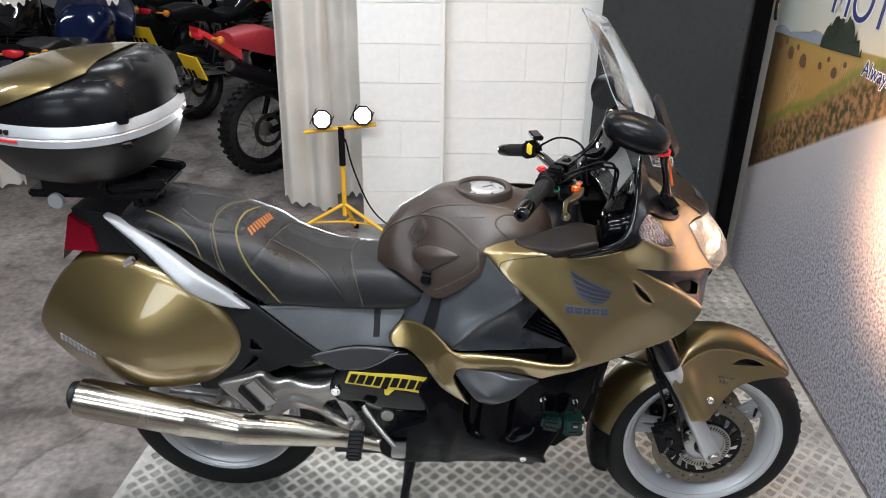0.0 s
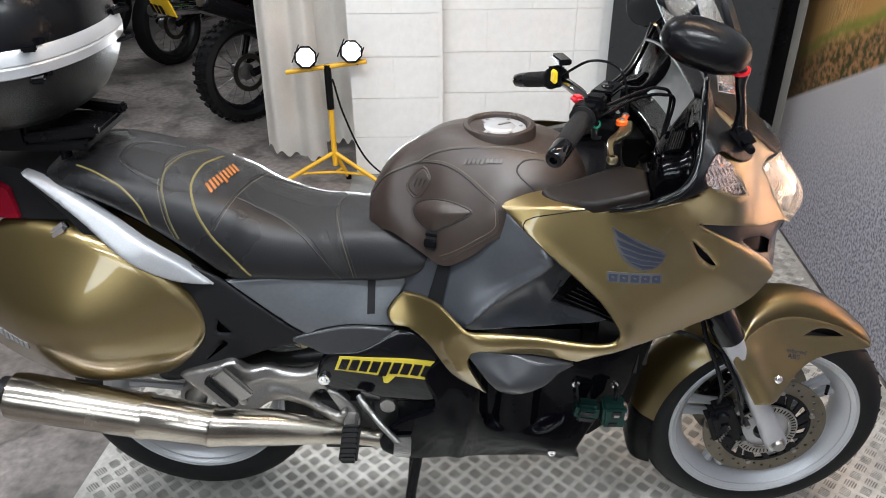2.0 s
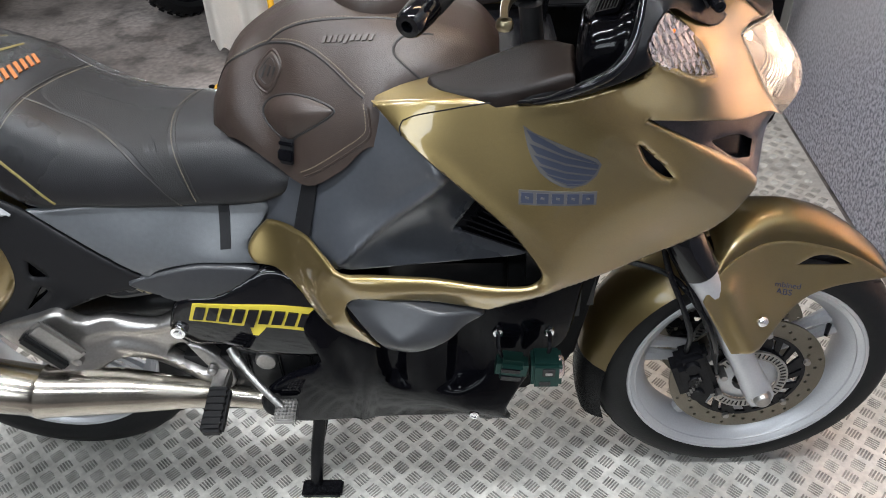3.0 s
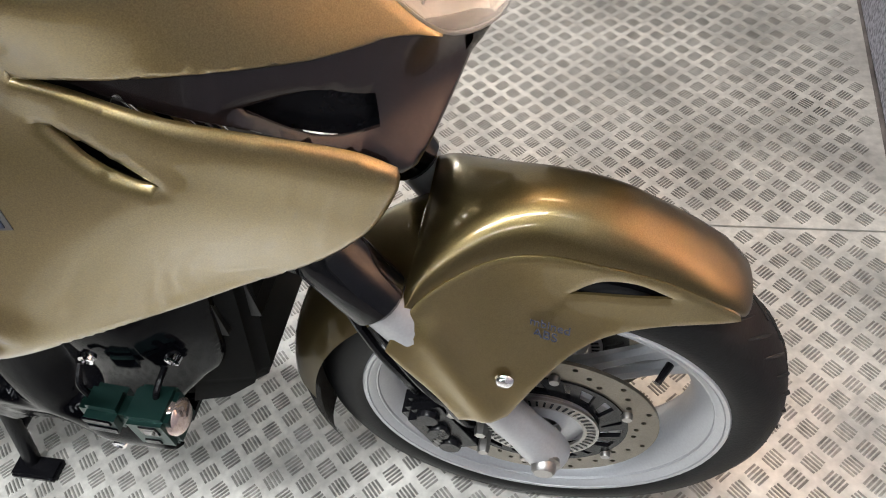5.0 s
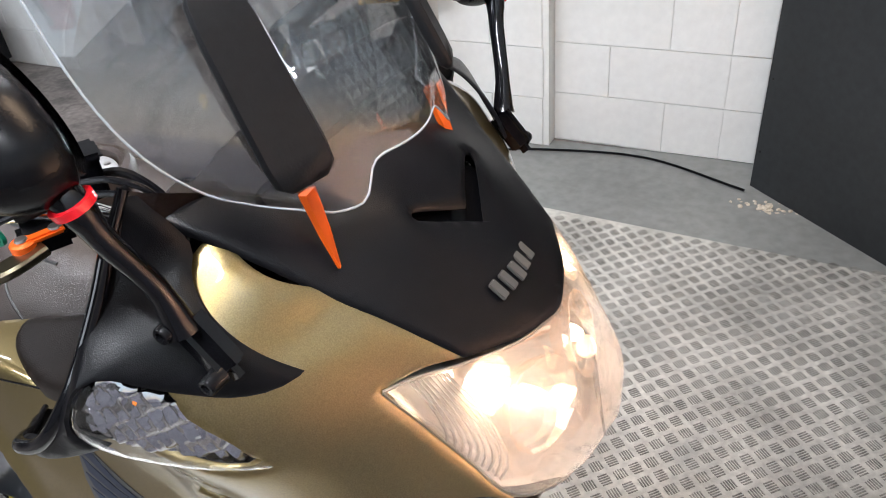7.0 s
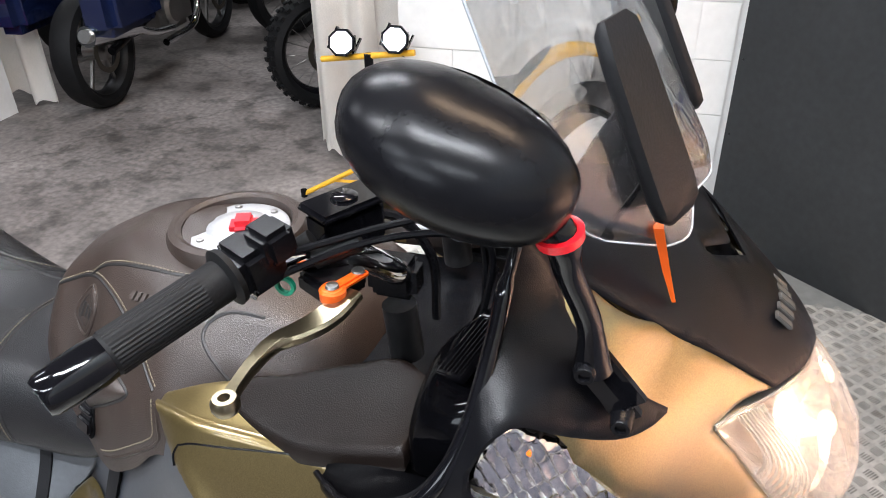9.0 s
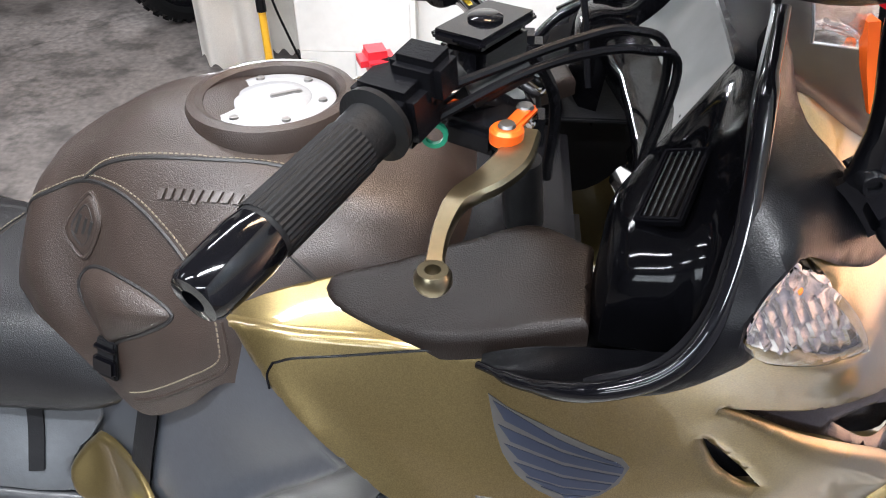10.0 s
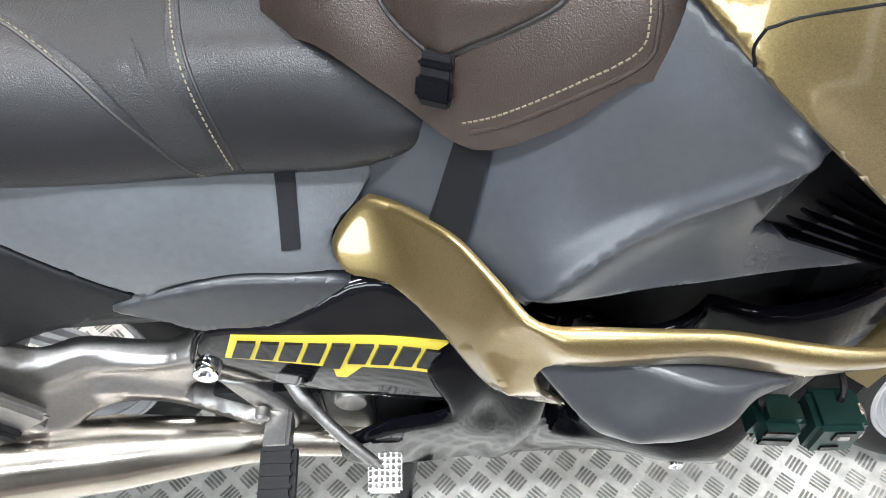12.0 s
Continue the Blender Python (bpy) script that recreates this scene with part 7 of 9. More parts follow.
lathe(bm, [(0.0045, -0.006), (0.0085, -0.006), (0.0105, -0.002), (0.0105, 0.003), (0.0085, 0.0065), (0.0045, 0.0065)], "z", (0.299, -0.306, 1.112), 20, True)
lever = part("brake_lever", bm, BRASS, bike, "bronze anodised brake lever", True, 35)
for k in range(3):
    part("lever_hole", lathe(bmesh.new(), [(0, 0.0098), (0.0038, 0.0098), (0.0038, 0.006)], "z", (0.338 - 0.0085 * k, -0.214 - 0.0105 * k, 1.1265 - 0.0025 * k), 12), BLACK_GLOSS, lever)
bm = bmesh.new()
lathe(bm, [(0, 0.010), (0.009, 0.010), (0.011, 0.008), (0.011, 0.0)], "z", (0.334, -0.196, 1.136), 20)
box(bm, 0.342, -0.180, 1.144, 0.012, 0.034, 0.006, -0.4, 0.002)
adj = part("lever_adjuster", bm, ORANGE, lever, "orange lever adjuster")
for p in ((0.334, -0.196, 1.1465), (0.345, -0.170, 1.1465)):
    part("screw", lathe(bmesh.new(), [(0, 0.002), (0.005, 0.002), (0.006, 0.0)], "z", p, 14), ALLOY, adj)
bm = bmesh.new()
box(bm, 0.318, -0.165, 1.130, 0.044, 0.044, 0.020, -0.5, 0.005)
part("lever_bracket", bm, BLACK_SATIN, bike, "black lever bracket")
bm = lathe(bmesh.new(), [(0.006, -0.002), (0.009, -0.002), (0.009, 0.002), (0.006, 0.002)], "y", (0.288, -0.19, 1.135), 16, True)
part("cable_tag", bm, material("green_plastic", (0.01, 0.25, 0.14), 0.4), bike, "small green cable tag")
# cables
for pts, r in (([(0.275, -0.195, 1.160), (0.315, -0.178, 1.171), (0.373, -0.152, 1.185), (0.409, -0.140, 1.188), (0.438, -0.128, 1.165), (0.435, -0.11, 1.06)], 0.0032), ([(0.280, -0.20, 1.145), (0.338, -0.172, 1.168), (0.382, -0.152, 1.176), (0.419, -0.140, 1.175), (0.446, -0.128, 1.155), (0.43, -0.12, 1.05)], 0.0032), ([(0.30, -0.10, 1.145), (0.34, -0.08, 1.15), (0.37, -0.06, 1.10), (0.37, -0.05, 1.02)], 0.005), ([(0.27, 0.17, 1.12), (0.33, 0.13, 1.165), (0.39, 0.09, 1.15), (0.41, 0.07, 1.05)], 0.0032)):
    part("control_cable", tube(bmesh.new(), spline(pts, 8), r, 8), BLACK_SATIN, bike, "black control cable")
for p0, p1 in (((0.272, -0.182, 1.146), (0.305, -0.166, 1.168)), ((0.31, -0.176, 1.155), (0.345, -0.160, 1.170))):
    part("cable_boot", tube(bmesh.new(), [p0, p1], [0.008, 0.009], 12), RUBBER, bike, "rubber cable boot")

# ---- windscreen ----
ROWS_S = [(1.165, 0.622, 0.530, 0.135), (1.19, 0.612, 0.515, 0.168), (1.23, 0.588, 0.495, 0.195), (1.28, 0.557, 0.470, 0.205), (1.35, 0.512, 0.440, 0.203), (1.42, 0.466, 0.408, 0.192), (1.47, 0.432, 0.382, 0.175), (1.492, 0.415, 0.366, 0.150), (1.502, 0.406, 0.368, 0.11)]
bm = bmesh.new()
secs = []
for z, xc, xe, w in spline(ROWS_S, 4):
    row = []
    for k in range(41):
        u = -1 + k / 20
        low = min(max((1.24 - z) / 0.075, 0.0), 1.0)
        notch = 1 / (1 + math.exp((abs(u) - 0.50) / 0.045))
        dz = low * (0.020 * notch - 0.016 * (1 - notch) * (1 - max(0, abs(u) - 0.75) * 3))
        row.append((xc + (xe - xc) * abs(u) ** 2.0 - 0.62 * dz, w * u + 0.022, z + dz + 0.012 * u * u - 0.006 * (z > 1.5) * u * u))
    secs.append(row)
loft(bm, secs, False)
bmesh.ops.solidify(bm, geom=bm.faces[:], thickness=0.004)
screen = part("windscreen", bm, SCREEN, bike, "tall clear scratched windscreen", True, 60)
screen.visible_shadow = False
# rim tube, pale in place of the light caught in the acrylic edge
edge = [r[0] for r in secs] + secs[-1][1:] + [r[-1] for r in secs[::-1]][1:] + secs[0][::-1][1:]
part("screen_edge", tube(bmesh.new(), edge, 0.0011, 6), material("painted_edge_glow", (0.34, 0.37, 0.40), 0.12, 0.0, 0.6), screen, "screen edge, its glow put into a pale colour").visible_shadow = False
for s in (-1, 1):
    # wind wing and its orange blade
    bm = bmesh.new()
    secs = []
    for k, (w, h) in enumerate(((0.016, 0.003), (0.025, 0.006), (0.027, 0.0065), (0.026, 0.0065), (0.024, 0.0065), (0.021, 0.006), (0.015, 0.003))):
        t = (0, 0.05, 0.15, 0.45, 0.8, 0.95, 1.0)[k]
        p = Vector((0.586, 0.107 * s, 1.200)).lerp(Vector((0.520, 0.096 * s, 1.342)), t)
        along = Vector((-0.066, -0.011 * s, 0.142)).normalized()
        wide = Vector((-0.030, 0.036 * s, 0.020)).normalized()
        wide = (wide - along * wide.dot(along)).normalized()
        nrm = along.cross(wide)
        secs.append([p + wide * (w * a) + nrm * (h * b) + Vector((0, 0.028 * (s > 0), 0)) for a, b in ((-1, -0.4), (-0.9, -1), (0.9, -1), (1, -0.4), (1, 0.4), (0.9, 1), (-0.9, 1), (-1, 0.4))])
    loft(bm, secs)
    wing = part("wind_wing", bm, BLACK_TEX, screen, "matt black wind wing", True, 50)
    bm = bmesh.new()
    loft(bm, [[(0.574, 0.088 * s, 1.185), (0.576, 0.104 * s, 1.185), (0.568, 0.104 * s, 1.184), (0.567, 0.088 * s, 1.184)], [(0.583, 0.091 * s, 1.15), (0.585, 0.103 * s, 1.15), (0.579, 0.103 * s, 1.148), (0.578, 0.091 * s, 1.148)], [(0.593, 0.099 * s, 1.118), (0.594, 0.102 * s, 1.118), (0.591, 0.102 * s, 1.117), (0.590, 0.099 * s, 1.117)]])
    if s > 0:
        bmesh.ops.translate(bm, vec=(0, 0.02, 0), verts=bm.verts)
    part("blade", bm, ORANGE, wing, "orange fabric blade")

# ---- mirrors ----
def mirror(s, centre, semi, turn, ring_at, base, label):
    """A pod with a flat glass towards the rider, on a cranked arm."""
    c, b, top = Vector(centre), Vector(base), Vector(ring_at)
    bm = bmesh.new()
    tube(bm, spline([b, b + (top - b) * 0.35 + Vector((0.004, -0.004 * s, 0)), b + (top - b) * 0.75, top, top.lerp(c, 0.35)], 5), [0.014, 0.012, 0.011, 0.010, 0.009, 0.0088, 0.0086, 0.0086, 0.0088, 0.009, 0.0092, 0.0095, 0.010, 0.011, 0.0115, 0.012, 0.012, 0.012, 0.012, 0.012, 0.012], 14)
    st = part("mirror_stem", bm, BLACK_GLOSS, bike, label)
    bm = bmesh.new()
    box(bm, b.x + 0.012, b.y - 0.008 * s, b.z - 0.018, 0.066, 0.026, 0.030, 0.0, 0.010, Matrix.Rotation(radians(50), 4, "Y"))
    part("mount", bm, BLACK_GLOSS, st)
    for dx, dz in ((-0.004, 0.004), (0.024, -0.036)):
        part("bolt", lathe(bmesh.new(), [(0, s * 0.014), (0.0035, s * 0.014), (0.004, s * 0.0165), (0.0065, s * 0.0165), (0.0075, s * 0.015), (0.0085, 0.0)], "y", (b.x + dx, b.y, b.z + dz), 18), BLACK_SATIN, st)
    up = (top - b).normalized()
    bm = lathe(bmesh.new(), [(0.008, -0.003), (0.0150, -0.003), (0.0155, 0.003), (0.008, 0.003)], "z", (0, 0, 0), 24, True)
    bmesh.ops.transform(bm, matrix=frame_at(top, up), verts=bm.verts)
    part("ring", bm, material("red_reflector", (0.75, 0.01, 0.02), 0.25), st, "red ring")
    yaw, pitch, roll = turn
    rot = Matrix.Translation(c) @ Matrix.Rotation(yaw, 4, "Z") @ Matrix.Rotation(pitch, 4, "Y") @ Matrix.Rotation(roll, 4, "X")
    bm = bmesh.new()
    bmesh.ops.create_uvsphere(bm, u_segments=40, v_segments=24, radius=1.0)
    for v in bm.verts:
        x, y, z = v.co
        q = -y * s
        q = q if q < 0.35 else 0.35 + (q - 0.35) * 0.12
        e = 1 + 0.06 * (abs(x * z) * 2)
        v.co = (x * semi[0] * e, -s * q * semi[1], z * semi[2] * e)
    bmesh.ops.transform(bm, matrix=rot, verts=bm.verts)
    sh = part("shell", bm, BLACK_SATIN, st, "rounded black mirror shell", True, 70)
    bm = lathe(bmesh.new(), [(0.0, 0.0), (0.86, 0.0), (0.90, 0.01)], "y", (0, 0, 0), 40)
    for v in bm.verts:
        v.co = (v.co.x * semi[0], -s * (0.44 * semi[1] + 0.0015), v.co.z * semi[2])
    bmesh.ops.transform(bm, matrix=rot, verts=bm.verts)
    part("mirror_glass", bm, CHROME, sh, "mirror glass")
    return st


mirror(-1, (0.450, -0.242, 1.295), (0.078, 0.056, 0.041), (-0.245, 0.291, 0.02), (0.516, -0.249, 1.252), (0.542, -0.226, 1.138), "gloss black mirror arm")
mirror(1, (0.502, 0.370, 1.240), (0.057, 0.050, 0.058), (-0.69, 0.10, -0.10), (0.536, 0.360, 1.192), (0.575, 0.285, 1.078), "gloss black mirror arm")

# ---- top box and rack ----
TB_Y = 0.02  # middle of the box
HALF = [(-0.700, 0.0), (-0.710, 0.10), (-0.742, 0.185), (-0.795, 0.240), (-0.865, 0.266), (-0.95, 0.262), (-1.03, 0.240), (-1.10, 0.192), (-1.150, 0.105), (-1.162, 0.0)]
BOX_RING = spline(HALF + [(x, -y) for x, y in HALF[-2:0:-1]], 5, True)


def box_ring(k, z, grow=0.0, shift=0.0, tilt=0.0):
    """The box's outline in plan, drawn in towards its middle and laid at a height."""
    out = []
    for x, y in BOX_RING:
        r = math.hypot(x + 0.92, y)
        f = k + grow / r
        px = -0.92 + (x + 0.92) * f + shift
        out.append((px, TB_Y - y * f, z + tilt * (px + 0.92)))
    return out


def stack(rings):
    return loft(bmesh.new(), rings)


box_base = part("top_box", stack([box_ring(0.60, 1.108), box_ring(0.70, 1.112), box_ring(0.80, 1.130), box_ring(0.90, 1.165), box_ring(0.965, 1.20), box_ring(0.985, 1.229)]), GRAIN_BLACK, bike, "black and silver hard top box with a gold lid", True, 50)
part("band", stack([box_ring(0.985, 1.226), box_ring(1.0, 1.229, 0.003), box_ring(1.0, 1.246, 0.004), box_ring(1.0, 1.249, 0.001), box_ring(1.0, 1.252, 0.003), box_ring(0.995, 1.270, 0.001), box_ring(0.98, 1.277)]), BAND_SILVER, box_base, "silver band with a groove", True, 30)
LID = ((0.975, 1.274, 0.0), (0.970, 1.300, 0.02), (0.940, 1.332, 0.05), (0.870, 1.358, 0.08), (0.74, 1.376, 0.09), (0.54, 1.388, 0.08), (0.30, 1.394, 0.06), (0.10, 1.396, 0.05))
lid = part("lid", stack([box_ring(k, z, 0, 0, t) for k, z, t in LID]), BLACK_SATIN, box_base, "black lid", True, 60)


def lid_skin(name, proud, planes, mat, label):
    """A shell just proud of the lid, kept on one side of each plane."""
    bm = loft(bmesh.new(), [box_ring(k, z + (proud if k < 0.9 else 0), proud, 0, t) for k, z, t in LID])
    for co, no in planes:
        bmesh.ops.bisect_plane(bm, geom=bm.verts[:] + bm.edges[:] + bm.faces[:], plane_co=co, plane_no=no, clear_outer=True)
    bmesh.ops.solidify(bm, geom=bm.faces[:], thickness=0.002)
    return part(name, bm, mat, lid, label, True, 60)


lid_skin("lid_cover", 0.004, [((-1.09, 0, 1.289), (0.36, 0, -1)), ((-0.815, 0, 1.36), (1, 0, 0.25))], GOLD, "gold metallic lid cover")
for s in (-1, 1):
    lid_skin("reflector", 0.0065, [((-1.045, 0, 1.29), (1, 0, 0.9)), ((0, 0, 1.337), (0, 0, 1)), ((0, TB_Y + s * 0.055, 0), (0, -s, 0))], RED_LENS, "red rear reflector")
bm = bmesh.new()
secs = []
for k in range(29):
    u = -1 + k / 14
    a = abs(u) * 0.215
    xf = float(np.interp(a, [p[1] for p in HALF[:5]], [p[0] for p in HALF[:5]])) - 0.006
    y = TB_Y + 0.215 * u
    dent = 0.016 * math.exp(-((abs(u) - 0.30) / 0.10) ** 2) + 0.010 * max(0, abs(u) - 0.82) / 0.18
    h = 1.0 - 0.30 * abs(u) ** 5
    secs.append([(xf - 0.045, y, 1.282), (xf - 0.012, y, 1.286), (xf - 0.006 - dent, y, 1.325), (xf - 0.022 - dent, y, 1.285 + 0.085 * h), (xf - 0.048 - dent * 0.6, y, 1.285 + 0.112 * h), (xf - 0.095, y, 1.285 + 0.116 * h), (xf - 0.15, y, 1.285 + 0.095 * h)])
loft(bm, secs)
part("backrest", bm, BLACK_SATIN, box_base, "moulded black two-part backrest pad", True, 60)
bm = stack([box_ring(1.0, 1.236, 0.0035), box_ring(1.0, 1.238, 0.0058), box_ring(1.0, 1.243, 0.0058), box_ring(1.0, 1.245, 0.0035)])
bmesh.ops.bisect_plane(bm, geom=bm.verts[:] + bm.edges[:] + bm.faces[:], plane_co=(-0.975, 0, 0), plane_no=(1, 0, 0), clear_outer=True)
part("stripe", bm, RED, box_base, "thin red stripe")
for i in range(3):
    bm = bmesh.new()
    box(bm, -1.035 + 0.017 * i, TB_Y - 0.2425 - 0.0055 * i, 1.261, 0.012, 0.005, 0.011, -0.3, 0.0005)
    part("name_bar", bm, DARK_METAL, box_base, "", False)
for x, y, r in ((-0.752, -0.195, 0.55), (-0.712, 0.105, -0.2)):
    for z, w in ((1.281, 0.012), (1.222, 0.010)):
        bm = bmesh.new()
        box(bm, x + 0.004, TB_Y + y, z, 0.026, 0.055, w, r - 0.15, 0.003)
        box(bm, x + 0.010, TB_Y + y + 0.02, z + 0.004, 0.022, 0.010, w, r - 0.15, 0.002)
        part("catch", bm, BLACK_GLOSS, box_base, "black hinge catch")
bm = bmesh.new()
box(bm, -0.90, 0, 1.055, 0.34, 0.20, 0.022, 0, 0.006)
box(bm, -0.78, -0.09, 1.08, 0.14, 0.030, 0.022, 0.3, 0.006)
box(bm, -0.78, 0.09, 1.08, 0.14, 0.030, 0.022, -0.3, 0.006)
box(bm, -0.93, 0, 1.088, 0.18, 0.24, 0.052, 0, 0.008)
tube(bm, [(-0.80, -0.06, 1.05), (-0.80, -0.06, 1.00)], 0.012, 10)
tube(bm, [(-0.80, 0.06, 1.05), (-0.80, 0.06, 1.00)], 0.012, 10)
rack = part("luggage_rack", bm, BLACK_SATIN, bike, "black luggage rack plate")
part("rack_badge", lathe(bmesh.new(), [(0, -0.012), (0.019, -0.012), (0.021, -0.009), (0.021, 0.0)], "y", (-0.985, -0.115, 1.045), 24), SILVER, rack, "round silver badge")
# tail piece and lamp
bm = bmesh.new()
loft(bm, [[(-0.74, -0.13, 0.98), (-0.74, 0.13, 0.98), (-0.74, 0.13, 0.90), (-0.74, -0.13, 0.90)], [(-0.90, -0.10, 1.01), (-0.90, 0.10, 1.01), (-0.90, 0.12, 0.90), (-0.90, -0.12, 0.90)], [(-0.985, -0.06, 1.0), (-0.985, 0.06, 1.0), (-0.96, 0.10, 0.92), (-0.96, -0.10, 0.92)]])
part("tail_fairing", bm, BLACK_TEX, bike, "grained black tail fairing")
bm = bmesh.new()
loft(bm, [[(-0.915, -0.118, 0.965), (-0.915, 0.118, 0.965), (-0.90, 0.13, 0.905), (-0.90, -0.13, 0.905)], [(-0.99, -0.075, 0.985), (-0.99, 0.075, 0.985), (-1.0, 0.11, 0.90), (-1.0, -0.11, 0.90)], [(-1.0, -0.06, 0.96), (-1.0, 0.06, 0.96), (-1.02, 0.09, 0.86), (-1.02, -0.09, 0.86)]])
part("tail_lamp", bm, material("tail_red", (0.13, 0.003, 0.010), 0.10), bike, "dark red tail lamp", True, 30)

# ---- stitching, pockets and badges on the seat and the tank cover ----
from mathutils.bvhtree import BVHTree


def skin_of(ob):
    me = ob.data
    return BVHTree.FromPolygons([v.co for v in me.vertices], [tuple(p.vertices) for p in me.polygons])


def laid(skin, pts, per=8, closed=False):
    """A curve through the points, pressed onto a skin; gives places and normals."""
    out = []
    for p in spline(pts, per, closed):
        loc, nrm, i, d = skin.find_nearest(Vector(p))
        if nrm.dot(Vector(p) - Vector((loc.x, 0, loc.z - 0.15))) < 0:
            nrm = -nrm
        out.append((loc, nrm))
    return out


def seam(name, skin, pts, r, mat, parent, sink=0.35, closed=False, label=""):
    curve = [l - n * r * sink for l, n in laid(skin, pts, 8, closed)]
    if closed:
        curve.append(curve[0])
    return part(name, tube(bmesh.new(), curve, r, 7), mat, parent, label)


def stitches(name, skin, pts, mat, parent, pitch=0.0048):
    """A row of single thread stitches, bedded into one strip."""
    curve = [(l, n) for l, n in laid(skin, pts, 60)]
    bm = bmesh.new()
    run, last = 0.0, curve[0][0]
    for (a, n), (b, n2) in zip(curve, curve[1:]):
        run += (b - last).length
        last = b
        if run >= pitch:
            run = 0.0
            d = (b - a).normalized()
            s = n.cross(d) * 0.0006
            q = [b - d * 0.0016 - s, b + d * 0.0016 - s, b + d * 0.0016 + s, b - d * 0.0016 + s]
            lo, hi = [bm.verts.new(p - n * 0.0003) for p in q], [bm.verts.new(p * 0.9999 + n * 0.0008) for p in q]
            bm.faces.new(hi)
            for k in range(4):
                bm.faces.new((lo[k], lo[(k + 1) % 4], hi[(k + 1) % 4], hi[k]))
    ob = part(name, bm, mat, parent, "", False)
    ob["kind"] = "stuff"
    return ob


def patch(name, skin, outline, rise, mat, parent, label="", puff=0.0, grid=14):
    """A sewn-on piece: an outline of places on a skin, filled and raised."""
    ring = [Vector(p) for p in spline(outline, 6, True)]
    mid = sum(ring, Vector()) / len(ring)
    bm = bmesh.new()
    rows = []
    for k in range(grid + 1):
        t = k / grid
        row = []
        for p in ring:
            loc, nrm, i, d = skin.find_nearest(mid.lerp(p, t))
            if nrm.y * (1 if mid.y > 0 else -1) < 0 and abs(mid.y) > 0.02:
                nrm = -nrm
            h = rise * min(1.0, (1 - t) * 9) + puff * (1 - t * t)
            row.append(loc + nrm * (h - 0.0012 * (t == 1.0)))
        rows.append([bm.verts.new(p) for p in row])
    n = len(ring)
    for a, b in zip(rows[1:], rows[2:]):
        for k in range(n):
            bm.faces.new((a[k], a[(k + 1) % n], b[(k + 1) % n], b[k]))
    bm.faces.new(rows[1])
    bmesh.ops.delete(bm, geom=rows[0], context="VERTS")
    return part(name, bm, mat, parent, label, True, 60)


PIPING = material("dull_yellow_piping", (0.17, 0.135, 0.045), 0.5, 0, 0.4, 300, 0.15)
OLIVE_PIPE = material("olive_piping", (0.10, 0.085, 0.04), 0.5, 0, 0.4, 300, 0.15)
THREAD = material("sand_thread", (0.17, 0.145, 0.10), 0.7)
DARK_SEAM = leather("dark_seam_piping", (0.010, 0.009, 0.009), 0.45)
SEAT_SKIN, TANK_SKIN = skin_of(seat), skin_of(tank)
SADDLE = [(-0.510, 0.067, 0.963), (-0.533, 0.0, 0.973), (-0.535, -0.076, 0.971), (-0.527, -0.121, 0.956), (-0.510, -0.151, 0.921), (-0.483, -0.163, 0.875), (-0.449, -0.168, 0.832), (-0.414, -0.168, 0.785)]
seam("piping", SEAT_SKIN, SADDLE, 0.0030, PIPING, seat, label="dull yellow piping")
BACK = [(-0.545, 0.085, 0.970), (-0.577, 0.023, 0.986), (-0.592, -0.055, 0.989), (-0.587, -0.116, 0.978), (-0.577, -0.147, 0.951), (-0.567, -0.160, 0.907), (-0.556, -0.161, 0.872)]
seam("piping", SEAT_SKIN, BACK, 0.0026, OLIVE_PIPE, seat, label="olive piping")
stitches("stitching", SEAT_SKIN, [(x - 0.008, y, z) for x, y, z in BACK], THREAD, seat)
PILLION = [(-0.587, -0.122, 0.975), (-0.634, -0.108, 0.994), (-0.679, -0.078, 1.011), (-0.694, -0.045, 1.016), (-0.690, 0.010, 1.016), (-0.66, 0.045, 1.008), (-0.592, 0.062, 0.988)]
seam("seam", SEAT_SKIN, PILLION, 0.0022, DARK_SEAM, seat)
EDGE = [(-0.76, -0.105, 1.016), (-0.72, -0.120, 1.008), (-0.684, -0.133, 0.994), (-0.658, -0.142, 0.979), (-0.628, -0.154, 0.946), (-0.613, -0.155, 0.900)]
seam("piping", SEAT_SKIN, EDGE, 0.0026, PIPING, seat)
FRONT_RISE = [(-0.418, 0.085, 0.915), (-0.421, 0.064, 0.922), (-0.435, -0.005, 0.933), (-0.449, -0.083, 0.937), (-0.466, -0.137, 0.921), (-0.485, -0.158, 0.892)]
seam("seam", SEAT_SKIN, FRONT_RISE, 0.0018, DARK_SEAM, seat)
stitches("stitching", SEAT_SKIN, [(x + 0.007, y, z) for x, y, z in FRONT_RISE], THREAD, seat)
THIGH = [(-0.448, -0.088, 0.936), (-0.414, -0.083, 0.915), (-0.359, -0.089, 0.886), (-0.306, -0.118, 0.855), (-0.271, -0.136, 0.819), (-0.230, -0.135, 0.760)]
for side in (1, -1):
    line = [(x, y * side, z) for x, y, z in THIGH]
    seam("seam", SEAT_SKIN, line, 0.0022, DARK_SEAM, seat)
    stitches("stitching", SEAT_SKIN, [(x + 0.004, y, z - 0.005) for x, y, z in line], THREAD, seat)
NECK = [(-0.222, 0.082, 0.863), (-0.238, 0.0, 0.869), (-0.225, -0.082, 0.863), (-0.210, -0.122, 0.826), (-0.193, -0.130, 0.758)]
seam("seam", SEAT_SKIN, NECK, 0.0018, DARK_SEAM, seat)
stitches("stitching", SEAT_SKIN, [(x - 0.006, y, z) for x, y, z in NECK], THREAD, seat)
